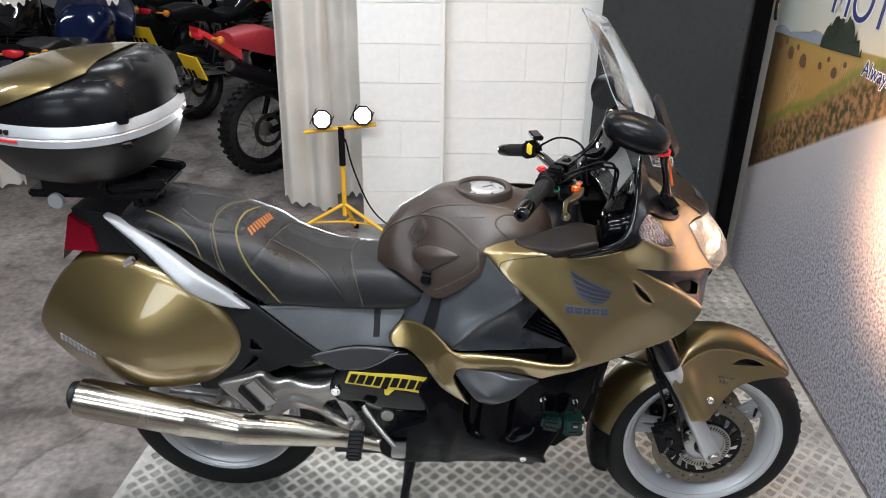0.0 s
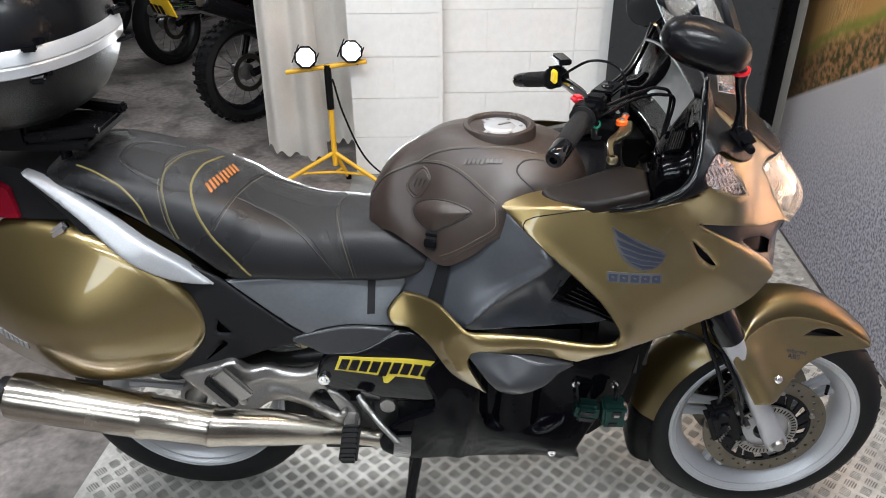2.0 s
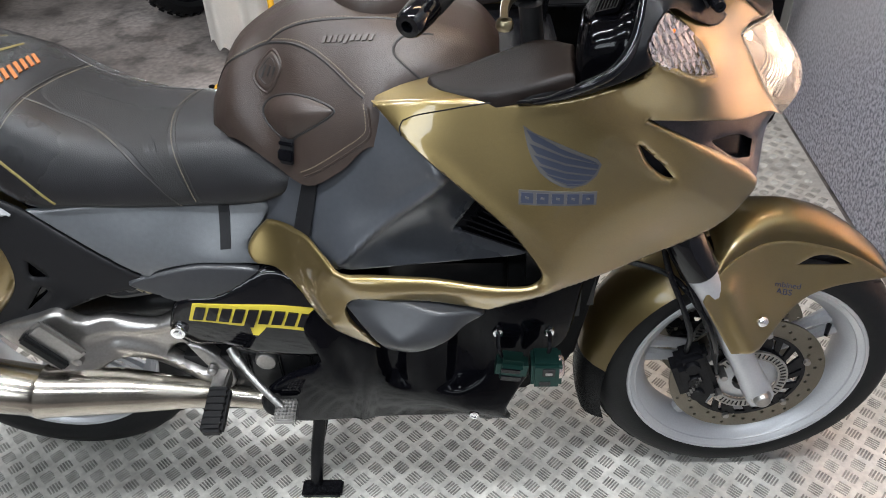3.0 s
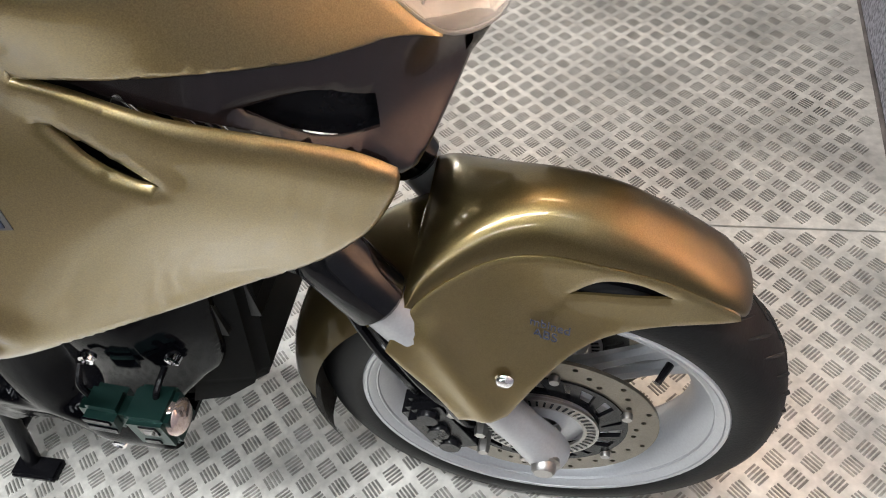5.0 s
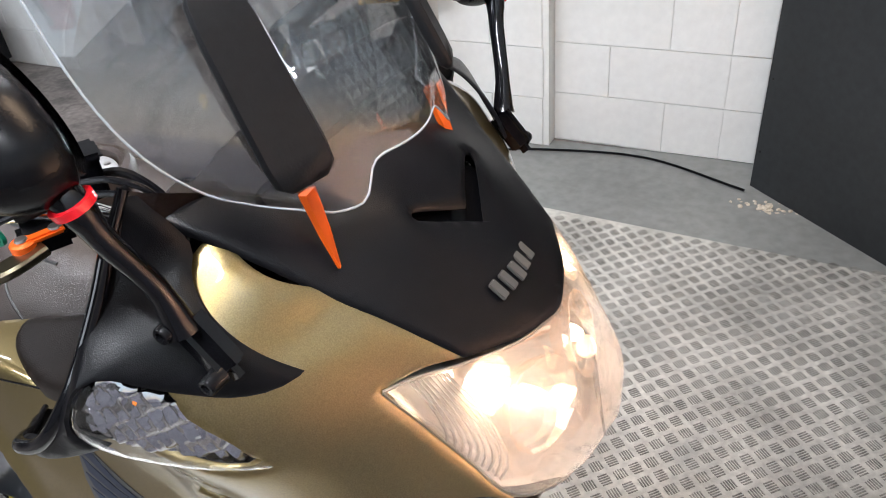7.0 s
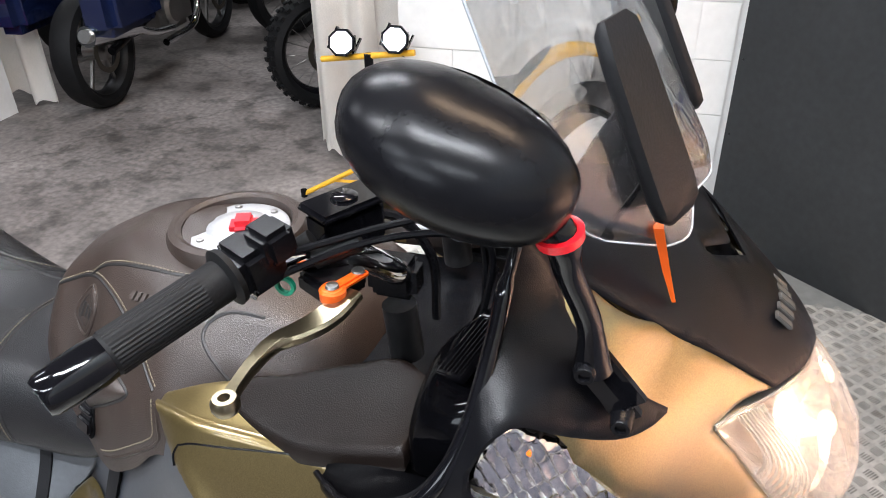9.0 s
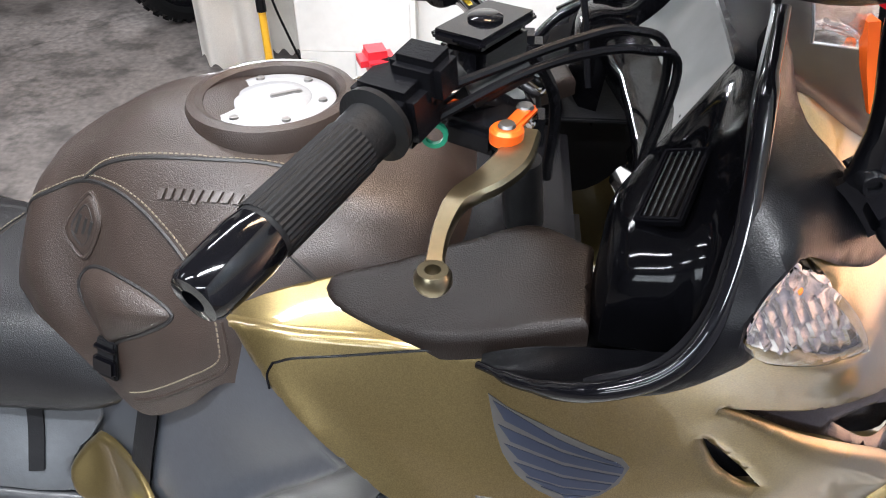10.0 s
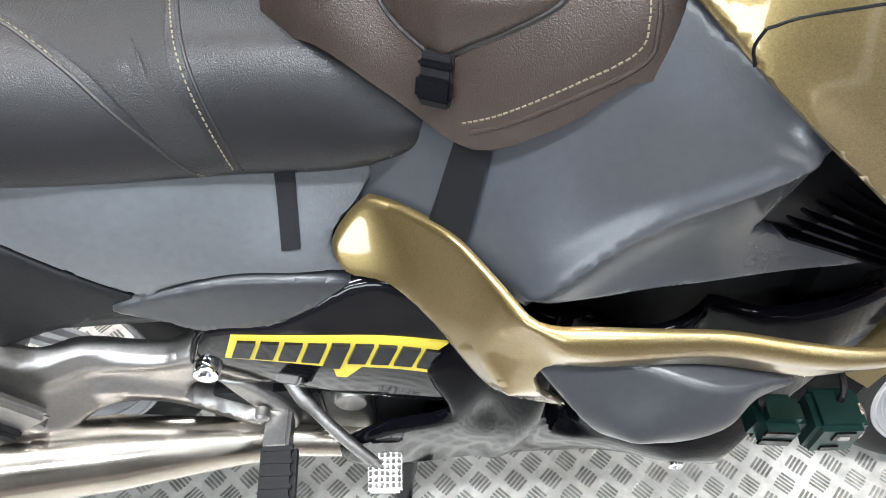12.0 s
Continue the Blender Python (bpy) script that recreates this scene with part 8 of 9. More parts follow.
# suede inserts
patch("suede_insert", SEAT_SKIN, [(-0.440, -0.05, 0.935), (-0.405, -0.080, 0.912), (-0.355, -0.086, 0.886), (-0.300, -0.115, 0.856), (-0.262, -0.134, 0.815), (-0.238, -0.133, 0.77), (-0.205, -0.130, 0.77), (-0.225, -0.115, 0.83), (-0.235, -0.075, 0.865), (-0.243, 0.0, 0.869), (-0.232, 0.075, 0.865), (-0.30, 0.085, 0.87), (-0.36, 0.08, 0.887), (-0.425, 0.05, 0.925)], 0.0012, SEAT_DARK, seat, "matt black suede insert", 0.0, 20)
patch("suede_insert", SEAT_SKIN, [(-0.592, -0.105, 0.98), (-0.634, -0.100, 0.996), (-0.675, -0.072, 1.011), (-0.688, -0.042, 1.016), (-0.683, 0.008, 1.016), (-0.656, 0.038, 1.008), (-0.598, 0.055, 0.990), (-0.600, -0.03, 0.993)], 0.0012, SEAT_DARK, seat, "matt black suede insert", 0.0, 14)
# embroidered name, nine bars
EMB = material("orange_embroidery", (0.32, 0.11, 0.03), 0.6, 0, 0.3, 400, 0.2)


def sewn_bars(skin, p0, p1, up, n, mat, parent, tall=(), gap=0.4):
    p0, p1, up = Vector(p0), Vector(p1), Vector(up)
    for i in range(n):
        a, b = p0.lerp(p1, (i + gap / 2) / n), p0.lerp(p1, (i + 1 - gap / 2) / n)
        low = -0.28 if i in tall else 0.0
        bm = bmesh.new()
        hi, lo = [], []
        for q in (a + up * low, b + up * low, b + up, a + up):
            loc, nrm, k, d = skin.find_nearest(q)
            if nrm.z < 0:
                nrm = -nrm
            hi.append(bm.verts.new(loc + nrm * 0.0026))
            lo.append(bm.verts.new(loc - nrm * 0.001))
        bm.faces.new(hi)
        for k in range(4):
            bm.faces.new((lo[k], lo[(k + 1) % 4], hi[(k + 1) % 4], hi[k]))
        part("name_bar", bm, mat, parent, "", False)


sewn_bars(SEAT_SKIN, (-0.492, -0.108, 0.951), (-0.462, 0.020, 0.947), (-0.018, 0.022, 0.009), 9, EMB, seat, (4,), 0.45)

# tank cover
KNEE_LINE = [(-0.157, -0.022, 0.915), (-0.139, -0.036, 0.947), (-0.095, -0.053, 0.983), (-0.055, -0.058, 1.000), (-0.012, -0.084, 1.010), (0.022, -0.106, 1.006), (0.054, -0.130, 0.991), (0.082, -0.154, 0.973), (0.105, -0.174, 0.960)]
CROWN = [(-0.055, -0.058, 1.000), (-0.029, -0.063, 1.020), (0.014, -0.076, 1.038), (0.078, -0.088, 1.047), (0.133, -0.087, 1.045), (0.19, -0.092, 1.036)]
HEM = [(0.110, -0.181, 0.950), (0.112, -0.190, 0.928), (0.108, -0.192, 0.906), (0.073, -0.188, 0.878), (0.025, -0.177, 0.843), (-0.003, -0.166, 0.826)]
FLAP = [(-0.062, -0.095, 0.919), (-0.067, -0.101, 0.903), (-0.055, -0.116, 0.888), (-0.024, -0.142, 0.876), (-0.006, -0.150, 0.889), (0.028, -0.161, 0.912), (0.055, -0.164, 0.931), (0.053, -0.160, 0.940), (0.021, -0.142, 0.947), (-0.013, -0.122, 0.945), (-0.044, -0.100, 0.932)]
DIAMOND = [(-0.045, -0.069, 0.994), (-0.029, -0.088, 0.982), (-0.034, -0.093, 0.964), (-0.058, -0.091, 0.935), (-0.078, -0.073, 0.956)]
for side in (1, -1):
    flip = lambda pts: [(x, y * side, z) for x, y, z in pts]
    for line in (KNEE_LINE, CROWN):
        seam("seam", TANK_SKIN, flip(line), 0.0024, DARK_SEAM, tank)
        stitches("stitching", TANK_SKIN, flip([(x + 0.003, y, z + 0.006) for x, y, z in line]), THREAD, tank)
    seam("hem", TANK_SKIN, flip(HEM), 0.0022, BRA, tank)
    stitches("stitching", TANK_SKIN, flip([(x - 0.006, y + 0.004, z + 0.006) for x, y, z in HEM]), THREAD, tank)
    pocket = patch("pocket", TANK_SKIN, flip(FLAP), 0.002, BRA, tank, "padded leatherette pocket", 0.012)
    seam("pocket_seam", TANK_SKIN, flip(FLAP), 0.0024, DARK_SEAM, pocket, 0.2, True)
    badge = patch("badge", TANK_SKIN, flip(DIAMOND), 0.0025, BRA, tank, "embossed leatherette diamond badge", 0.001, 8)
    seam("badge_rim", TANK_SKIN, flip(DIAMOND), 0.0026, BRA, badge, 0.0, True)
    inner = [tuple(Vector((-0.052, -0.080, 0.966)).lerp(Vector(p), 0.62)) for p in DIAMOND]
    seam("badge_rim", TANK_SKIN, flip(inner), 0.0022, DARK_SEAM, badge, -0.6, True)
    for k in range(3):
        mark = [(-0.063 + 0.010 * k, -0.078 - 0.005 * k, 0.955 + 0.003 * k), (-0.055 + 0.010 * k, -0.077 - 0.003 * k, 0.975 - 0.001 * k)]
        seam("badge_mark", TANK_SKIN, flip(mark), 0.0022, DARK_SEAM, badge, -1.2)
    # webbing tab and buckle
    bm = bmesh.new()
    at = Vector((-0.026, -0.149 * side, 0.863))
    m = Matrix.Translation(at) @ Vector((-0.35, -0.90 * side, 0.30)).to_track_quat("Z", "Y").to_matrix().to_4x4()
    box(bm, 0, 0, 0.002, 0.024, 0.042, 0.006, 0, 0.002)
    bmesh.ops.transform(bm, matrix=m, verts=bm.verts)
    tab = part("buckle_strap", bm, BLACK_TEX, tank, "black webbing tab")
    bm = bmesh.new()
    box(bm, 0, -0.006, 0.006, 0.028, 0.018, 0.007, 0, 0.0025)
    box(bm, 0, 0.012, 0.005, 0.027, 0.006, 0.006, 0, 0.002)
    bmesh.ops.transform(bm, matrix=m, verts=bm.verts)
    part("buckle", bm, BLACK_GLOSS, tab, "black plastic buckle")
EMBOSS = leather("embossed_lettering", (0.060, 0.050, 0.045), 0.35)
sewn_bars(TANK_SKIN, (0.040, -0.106, 1.017), (0.120, -0.121, 1.024), (0.004, 0.006, 0.007), 9, EMBOSS, tank, (4,), 0.4)
FRONT_POCKET = [(0.205, -0.105, 1.022), (0.175, -0.110, 1.028), (0.158, -0.119, 1.026), (0.149, -0.131, 1.017), (0.156, -0.144, 1.005), (0.186, -0.158, 0.981)]
seam("seam", TANK_SKIN, FRONT_POCKET, 0.0024, DARK_SEAM, tank)
# second strap over the knee panel, and the shut line in the fairing
for side in (1, -1):
    panel("strap", [(-0.005, 0.832), (-0.005, 0.832), (0.018, 0.826), (0.018, 0.826), (-0.006, 0.725), (-0.006, 0.725), (-0.036, 0.726), (-0.036, 0.726)], KNEE, BLACK_TEX, bike, 0.003, 0.010, 0, 0, side, (), "black webbing strap", 0.001, None, knee_fold)
SHUT = [(0.163, 0.948), (0.187, 0.957), (0.243, 0.966), (0.300, 0.972), (0.335, 0.972)]
curve = [(x, float(FAIR_S([(x, z)])[0]) - 0.0002, z) for x, z in spline(SHUT, 8)]
part("shut_line", tube(bmesh.new(), curve, 0.0011, 6), BLACK_SATIN, bike, "dark shut line")
curve = [(x, float(FAIR_S([(x, z)])[0]) - 0.0002, z) for x, z in spline([(0.163, 0.948), (0.158, 0.938), (0.160, 0.928)], 6)]
part("shut_line", tube(bmesh.new(), curve, 0.0011, 6), BLACK_SATIN, bike)

# ---- work light on a tripod ----
light = thing("work_light", "twin floodlights, lit, on a yellow tripod stand", "work light")
CX, CY = -0.535, 2.03
bm = bmesh.new()
tube(bm, [(CX, CY, 0.10), (CX, CY, 0.60)], 0.014, 14)
part("pole", bm, YELLOW, light, "yellow steel pole")
bm = bmesh.new()
tube(bm, [(CX, CY, 0.40), (CX, CY, 0.62)], 0.018, 14)
part("collar", bm, BLACK_SATIN, light)
for ang in (200, 330, 80):
    a = radians(ang)
    f = Vector((CX + 0.33 * math.cos(a), CY + (0.24 if ang != 80 else 0.05) * math.sin(a), 0.012))
    leg = part("leg", tube(bmesh.new(), [(CX, CY, 0.17), f], 0.011, 10), YELLOW, light)
    part("foot", tube(bmesh.new(), [f + Vector((0, 0, -0.012)), f + Vector((0, 0, 0.02))], 0.014, 10), BLACK_SATIN, leg)
    part("brace", tube(bmesh.new(), [(CX, CY, 0.06), Vector((CX, CY, 0.17)).lerp(f, 0.6)], 0.007, 8), YELLOW, light)
bm = bmesh.new()
tube(bm, [(CX - 0.20, CY, 0.585), (CX + 0.19, CY, 0.635)], 0.012, 12)
part("crossbar", bm, YELLOW, light)
for x, z in ((-0.630, 0.665), (-0.412, 0.690)):
    m = Matrix.Translation((x, CY - 0.03, z)) @ Matrix.Rotation(radians(-18), 4, "X") @ Matrix.Rotation(radians(10), 4, "Z") @ Matrix.Rotation(radians(22.5), 4, "Y")
    bm = bmesh.new()
    lathe(bm, [(0.0, -0.007), (0.052, -0.007), (0.056, -0.003), (0.056, 0.025), (0.042, 0.045), (0.0, 0.045)], "y", (0, 0, 0), 8)
    for k in range(5):
        box(bm, -0.05 + 0.025 * k, 0.05, 0, 0.006, 0.03, 0.09)
    bmesh.ops.transform(bm, matrix=m, verts=bm.verts)
    hd = part("head", bm, BLACK_SATIN, light, "black floodlight head")
    bm = bmesh.new()
    lathe(bm, [(0.0, -0.012), (0.042, -0.011), (0.045, -0.006)], "y", (0, 0, 0), 8)
    bmesh.ops.transform(bm, matrix=m, verts=bm.verts)
    part("lit_face", bm, glow("flood_white", (0.95, 0.98, 1.0), 45.0), hd, "dazzling white LED face")
bm = bmesh.new()
tube(bm, spline([(CX + 0.02, CY, 0.55), (CX + 0.06, CY + 0.03, 0.35), (CX + 0.16, CY + 0.02, 0.12), (CX + 0.32, CY - 0.02, 0.012), (-0.05, 2.06, 0.012), (0.4, 2.12, 0.012), (0.8, 1.98, 0.012)], 8), 0.005, 8)
cable = part("mains_lead", bm, BLACK_SATIN, None)
tagged(cable, "black mains lead trailing along the wall base", "cable")

# ---- dust sheets ----
def sheet(x0, x1, y, z0, z1, folds, depth, label, seed, lean=0.0):
    random.seed(seed)
    ph = random.uniform(0, 6)
    bm = bmesh.new()
    nx, nz = 60, 30
    rows = []
    for j in range(nz + 1):
        t = j / nz
        row = []
        for i in range(nx + 1):
            u = i / nx
            gather = 1 - 0.12 * math.sin(math.pi * t)
            x = (x0 + x1) / 2 + (u - 0.5) * (x1 - x0) * gather + lean * (1 - t)
            yy = y + depth * (math.sin(folds * 6.28 * u + ph + 0.8 * math.sin(3 * t + ph)) * (1 - 0.35 * t) + 0.10 * math.sin(folds * 15 * u + 2 * t) + 0.25 * math.sin(4.1 * u + 5.3 * t + ph))
            z = z0 + (z1 - z0) * t + 0.03 * (1 - t) * math.sin(5 * u + ph) + 0.015 * (1 - t) * math.sin(31 * u)
            row.append(bm.verts.new((x, yy, z)))
        rows.append(row)
    for a, b in zip(rows, rows[1:]):
        for i in range(nx):
            bm.faces.new((a[i], a[i + 1], b[i + 1], b[i]))
    bmesh.ops.solidify(bm, geom=bm.faces[:], thickness=0.003)
    ob = part("dust_sheet", bm, CLOTH, None, "", True, 80)
    return tagged(ob, label, "curtain", "hanging dust sheets")


sheet(-0.95, -0.62, 2.36, 0.03, 3.19, 1.7, 0.042, "grubby beige cotton dust sheet hanging in folds", 3)
sheet(-0.72, -0.455, 2.46, 0.08, 3.19, 1.4, 0.035, "grubby beige cotton dust sheet hanging in folds", 8)
sheet(-3.02, -2.62, 2.62, 0.06, 3.19, 2.4, 0.04, "pale cotton dust sheet beside the white wall", 4)
for x0, x1, z in ((-2.62, -2.36, 1.17), (-1.95, -1.74, 1.19), (-1.36, -1.22, 1.25)):
    sheet(x0, x1, 2.62, z, 3.19, 1.2, 0.012, "short beige dust sheet hanging from above", int(x0 * -100))

# ---- fire extinguisher and compressor by the left wall ----
ext = thing("fire_extinguisher", "red fire extinguisher hung on the white wall", "fire extinguisher")
EX, EY, EZ = -2.76, 2.21, 0.28
REDP = material("red_enamel", (0.42, 0.012, 0.015), 0.25, 0, 0.5, 60, 0.05, 0, 80, 0.3)
part("cylinder", lathe(bmesh.new(), [(0.0, 0.0), (0.07, 0.0), (0.080, 0.012), (0.080, 0.31), (0.070, 0.345), (0.035, 0.370), (0.026, 0.40), (0.0, 0.40)], "z", (EX, EY, EZ), 32), REDP, ext)
part("label_band", lathe(bmesh.new(), [(0.0806, 0.25), (0.0812, 0.255), (0.0812, 0.31), (0.0806, 0.315)], "z", (EX, EY, EZ), 32), material("cream_label", (0.6, 0.52, 0.36), 0.5), ext, "cream label")
bm = bmesh.new()
box(bm, EX + 0.03, EY, EZ + 0.41, 0.12, 0.02, 0.018, 0, 0.004)
box(bm, EX + 0.04, EY, EZ + 0.445, 0.12, 0.02, 0.014, 0, 0.004, Matrix.Rotation(radians(-22), 4, "Y"))
part("handle", bm, REDP, ext)
part("hose", tube(bmesh.new(), spline([(EX - 0.02, EY - 0.02, EZ + 0.40), (EX - 0.06, EY - 0.08, EZ + 0.40), (EX - 0.02, EY - 0.13, EZ + 0.28), (EX + 0.02, EY - 0.11, EZ + 0.12), (EX + 0.02, EY - 0.085, EZ + 0.04)], 6), 0.011, 10), BLACK_SATIN, ext)
part("bracket", box(bmesh.new(), EX - 0.083, EY, EZ + 0.2, 0.03, 0.06, 0.36, 0, 0.004), DARK_METAL, ext)
comp = thing("air_compressor", "black workshop compressor with a coiled hose", "compressor")
part("tank", box(bmesh.new(), -3.52, 1.95, 0.22, 0.7, 0.4, 0.38, 0, 0.06), BLACK_SATIN, comp)
part("base", box(bmesh.new(), -3.52, 1.95, 0.015, 0.66, 0.36, 0.03, 0, 0.01), BLACK_SATIN, comp)
part("motor", box(bmesh.new(), -3.48, 1.95, 0.55, 0.42, 0.32, 0.28, 0, 0.05), BLACK_SATIN, comp)
part("gauge", lathe(bmesh.new(), [(0, -0.03), (0.04, -0.03), (0.045, -0.02), (0.045, 0)], "y", (-3.33, 1.77, 0.66), 20), CHROME, comp)
part("hose", tube(bmesh.new(), spline([(-3.28, 1.8, 0.62), (-3.13, 1.80, 0.62), (-3.02, 1.85, 0.50), (-3.03, 1.9, 0.22), (-3.16, 1.85, 0.12)], 8), 0.012, 10), BLACK_SATIN, comp)
post = thing("notice_board", "blue and red notices on the white wall", "sign")
part("blue_notice", box(bmesh.new(), -3.60, 2.245, 1.02, 0.30, 0.012, 0.34, 0, 0.003), material("blue_print", (0.02, 0.20, 0.45), 0.5), post, "blue notice", False)
part("red_notice", box(bmesh.new(), -3.36, 2.246, 0.92, 0.10, 0.012, 0.52, 0, 0.003), REDP, post, "red notice", False)

# ---- parked motorcycles in the workshop ----
def parked_bike(m, paint, trim, label, kind="naked", plate=True, scale=1.0):
    """A parked motorcycle facing +x: rear axle at the origin's ground point."""
    b = thing("parked_motorcycle", label, "motorcycle", "parked motorcycles", m)
    wb, r = 1.42, 0.31
    knob = kind == "trail"
    for x, w in ((0.0, 0.14), (wb, 0.11)):
        bm = bmesh.new()
        lathe(bm, [(r - 0.075, -w / 2 + 0.02), (r - 0.05, -w / 2), (r - 0.015, -w / 2 + 0.012), (r, 0), (r - 0.015, w / 2 - 0.012), (r - 0.05, w / 2), (r - 0.075, w / 2 - 0.02)], "y", (x, 0, r), 40)
        if knob:
            for k in range(36):
                a = 2 * math.pi * k / 36
                for yy in (-0.045, 0, 0.045):
                    box(bm, x + (r - abs(yy) * 0.25) * math.cos(a + yy), yy, r + (r - abs(yy) * 0.25) * math.sin(a + yy), 0.022, 0.028, 0.020, 0, 0, Matrix.Rotation(-a, 4, "Y"))
        wh = part("wheel", bm, RUBBER, b, "black tyre")
        part("rim", lathe(bmesh.new(), [(r - 0.072, -w / 2 + 0.02), (r - 0.09, -0.03), (r - 0.10, 0), (r - 0.09, 0.03), (r - 0.072, w / 2 - 0.02)], "y", (x, 0, r), 40), DARK_METAL if not knob else BLACK_SATIN, wh)
        bm = bmesh.new()
        for k in range(18 if kind in ("trail", "classic") else 6):
            a = 2 * math.pi * k / (18 if kind in ("trail", "classic") else 6)
            rad = 0.0022 if kind in ("trail", "classic") else 0.012
            tube(bm, [(x + 0.03 * math.cos(a + 0.5), 0.025 * (-1) ** k, r + 0.03 * math.sin(a + 0.5)), (x + (r - 0.085) * math.cos(a), 0, r + (r - 0.085) * math.sin(a))], rad, 5, False)
        lathe(bm, [(0.0, -0.06), (0.05, -0.05), (0.05, 0.05), (0.0, 0.06)], "y", (x, 0, r), 16)
        sp = part("spokes", bm, ALLOY, wh)
        sp["kind"] = "stuff"
        part("disc", lathe(bmesh.new(), [(0.085, -0.075), (0.115, -0.075), (0.115, -0.070), (0.085, -0.070)], "y", (x, 0, r), 32, True), DISC, wh)
    bm = bmesh.new()
    for s in (-1, 1):
        tube(bm, [(wb, s * 0.09, r), (wb - 0.30, s * 0.09, 0.98)], 0.024, 12)
    part("fork", bm, ALLOY if kind == "classic" else BLACK_SATIN, b)
    bm = bmesh.new()
    box(bm, 0.70, 0, 0.42, 0.42, 0.30, 0.34, 0, 0.05)
    metal = ALLOY if kind in ("classic", "cruiser") else DARK_METAL
    eng = part("engine", bm, metal, b, "finned engine")
    for k in range(6):
        part("fin", box(bmesh.new(), 0.78, 0, 0.60 + 0.028 * k, 0.24 - 0.01 * k, 0.27, 0.010), metal, eng)
    for s in (-1, 1):
        part("engine_cover", lathe(bmesh.new(), [(0, s * 0.03), (0.08, s * 0.03), (0.10, s * 0.01), (0.10, s * -0.02)], "y", (0.62, s * 0.15, 0.40), 24), metal, eng)
        part("header_pipe", tube(bmesh.new(), spline([(0.92, s * 0.10, 0.60), (1.02, s * 0.12, 0.45), (0.90, s * 0.13, 0.24), (0.5, s * 0.14, 0.22)], 5), 0.022, 10), CHROME, b)
    bm = bmesh.new()
    for s in (-1, 1):
        tube(bm, [(0.0, s * 0.10, r), (0.48, s * 0.10, 0.40)], 0.024, 10)
        tube(bm, spline([(1.10, s * 0.05, 0.92), (0.75, s * 0.12, 0.70), (0.42, s * 0.12, 0.45)], 4), 0.020, 10)
        tube(bm, [(0.80, s * 0.10, 0.75), (0.30, s * 0.09, 0.80), (-0.12, s * 0.07, 0.86)], 0.016, 8)
        tube(bm, [(0.10, s * 0.11, 0.36), (0.24, s * 0.11, 0.74)], 0.018, 10)
    part("frame", bm, BLACK_SATIN, b)
    th = 0.12 if kind != "trail" else 0.10
    st = [(0.52, [(0, 0.86), (0.07, 0.85), (0.11, 0.80), (0.10, 0.74)]), (0.66, [(0, 0.98), (0.10, 0.96), (0.16, 0.88), (0.15, 0.76)]), (0.88, [(0, 1.03), (0.12, 1.01), (0.185, 0.92), (0.17, 0.78)]), (1.06, [(0, 0.98), (0.09, 0.96), (0.13, 0.90), (0.12, 0.82)]), (1.12, [(0, 0.93), (0.05, 0.92), (0.07, 0.88), (0.06, 0.85)])]
    part("fuel_tank", half_loft(st, 4, 4), paint, b)
    hump = 0.05 if kind != "trail" else 0.09
    st = [(-0.22, [(0, 0.88 + hump), (0.07, 0.87 + hump), (0.10, 0.84 + hump), (0.09, 0.80 + hump)]), (0.05, [(0, 0.89 + hump), (0.10, 0.88 + hump), (0.13, 0.85 + hump), (0.12, 0.80)]), (0.30, [(0, 0.84), (0.11, 0.83), (0.14, 0.80), (0.13, 0.75)]), (0.56, [(0, 0.86), (0.08, 0.85), (0.11, 0.81), (0.10, 0.76)])]
    part("seat", half_loft(st, 4, 4), trim, b)
    bm = bmesh.new()
    loft(bm, [[(-0.16, -0.09, 0.86), (-0.16, 0.09, 0.86), (-0.16, 0.09, 0.80), (-0.16, -0.09, 0.80)], [(-0.42, -0.05, 0.93 + hump), (-0.42, 0.05, 0.93 + hump), (-0.42, 0.05, 0.90 + hump), (-0.42, -0.05, 0.90 + hump)]])
    part("tail", bm, paint if kind != "cruiser" else BLACK_SATIN, b)
    lathe_c = bmesh.new()
    bmesh.ops.create_uvsphere(lathe_c, u_segments=14, v_segments=10, radius=0.032, matrix=Matrix.Translation((-0.40, 0, 0.88 + hump)) @ Matrix.Diagonal((0.8, 1.8, 1.0, 1)))
    part("tail_lamp", lathe_c, material("tail_red_small", (0.5, 0.01, 0.02), 0.15), b)
    for s in (-1, 1):
        bm = bmesh.new()
        bmesh.ops.create_uvsphere(bm, u_segments=12, v_segments=8, radius=0.026, matrix=Matrix.Translation((-0.34, s * 0.15, 0.86 + hump)))
        tube(bm, [(-0.34, s * 0.04, 0.86 + hump), (-0.34, s * 0.14, 0.86 + hump)], 0.008, 6)
        part("indicator", bm, material("amber_small", (0.6, 0.2, 0.02), 0.2), b)
    if plate:
        pl = part("number_plate", box(bmesh.new(), -0.46, 0, 0.70 + hump, 0.008, 0.22, 0.16, 0, 0.003, Matrix.Rotation(radians(-22), 4, "Y")), material("plate_yellow", (0.75, 0.48, 0.02), 0.4), b, "yellow rear plate", False)
        for row, n in ((0.035, 4), (-0.035, 3)):
            for k in range(n):
                bm = bmesh.new()
                box(bm, -0.4655 + row * 0.40, (k - (n - 1) / 2) * 0.046, 0.70 + hump + row, 0.003, 0.030, 0.055, 0, 0, Matrix.Rotation(radians(-22), 4, "Y"))
                part("plate_bar", bm, BLACK_SATIN, pl, "", False)
    bm = bmesh.new()
    tube(bm, spline([(0.55, -0.17, 0.30), (0.30, -0.19, 0.34), (0.10, -0.20, 0.42 + (0.18 if knob else 0))], 5), 0.024, 12)
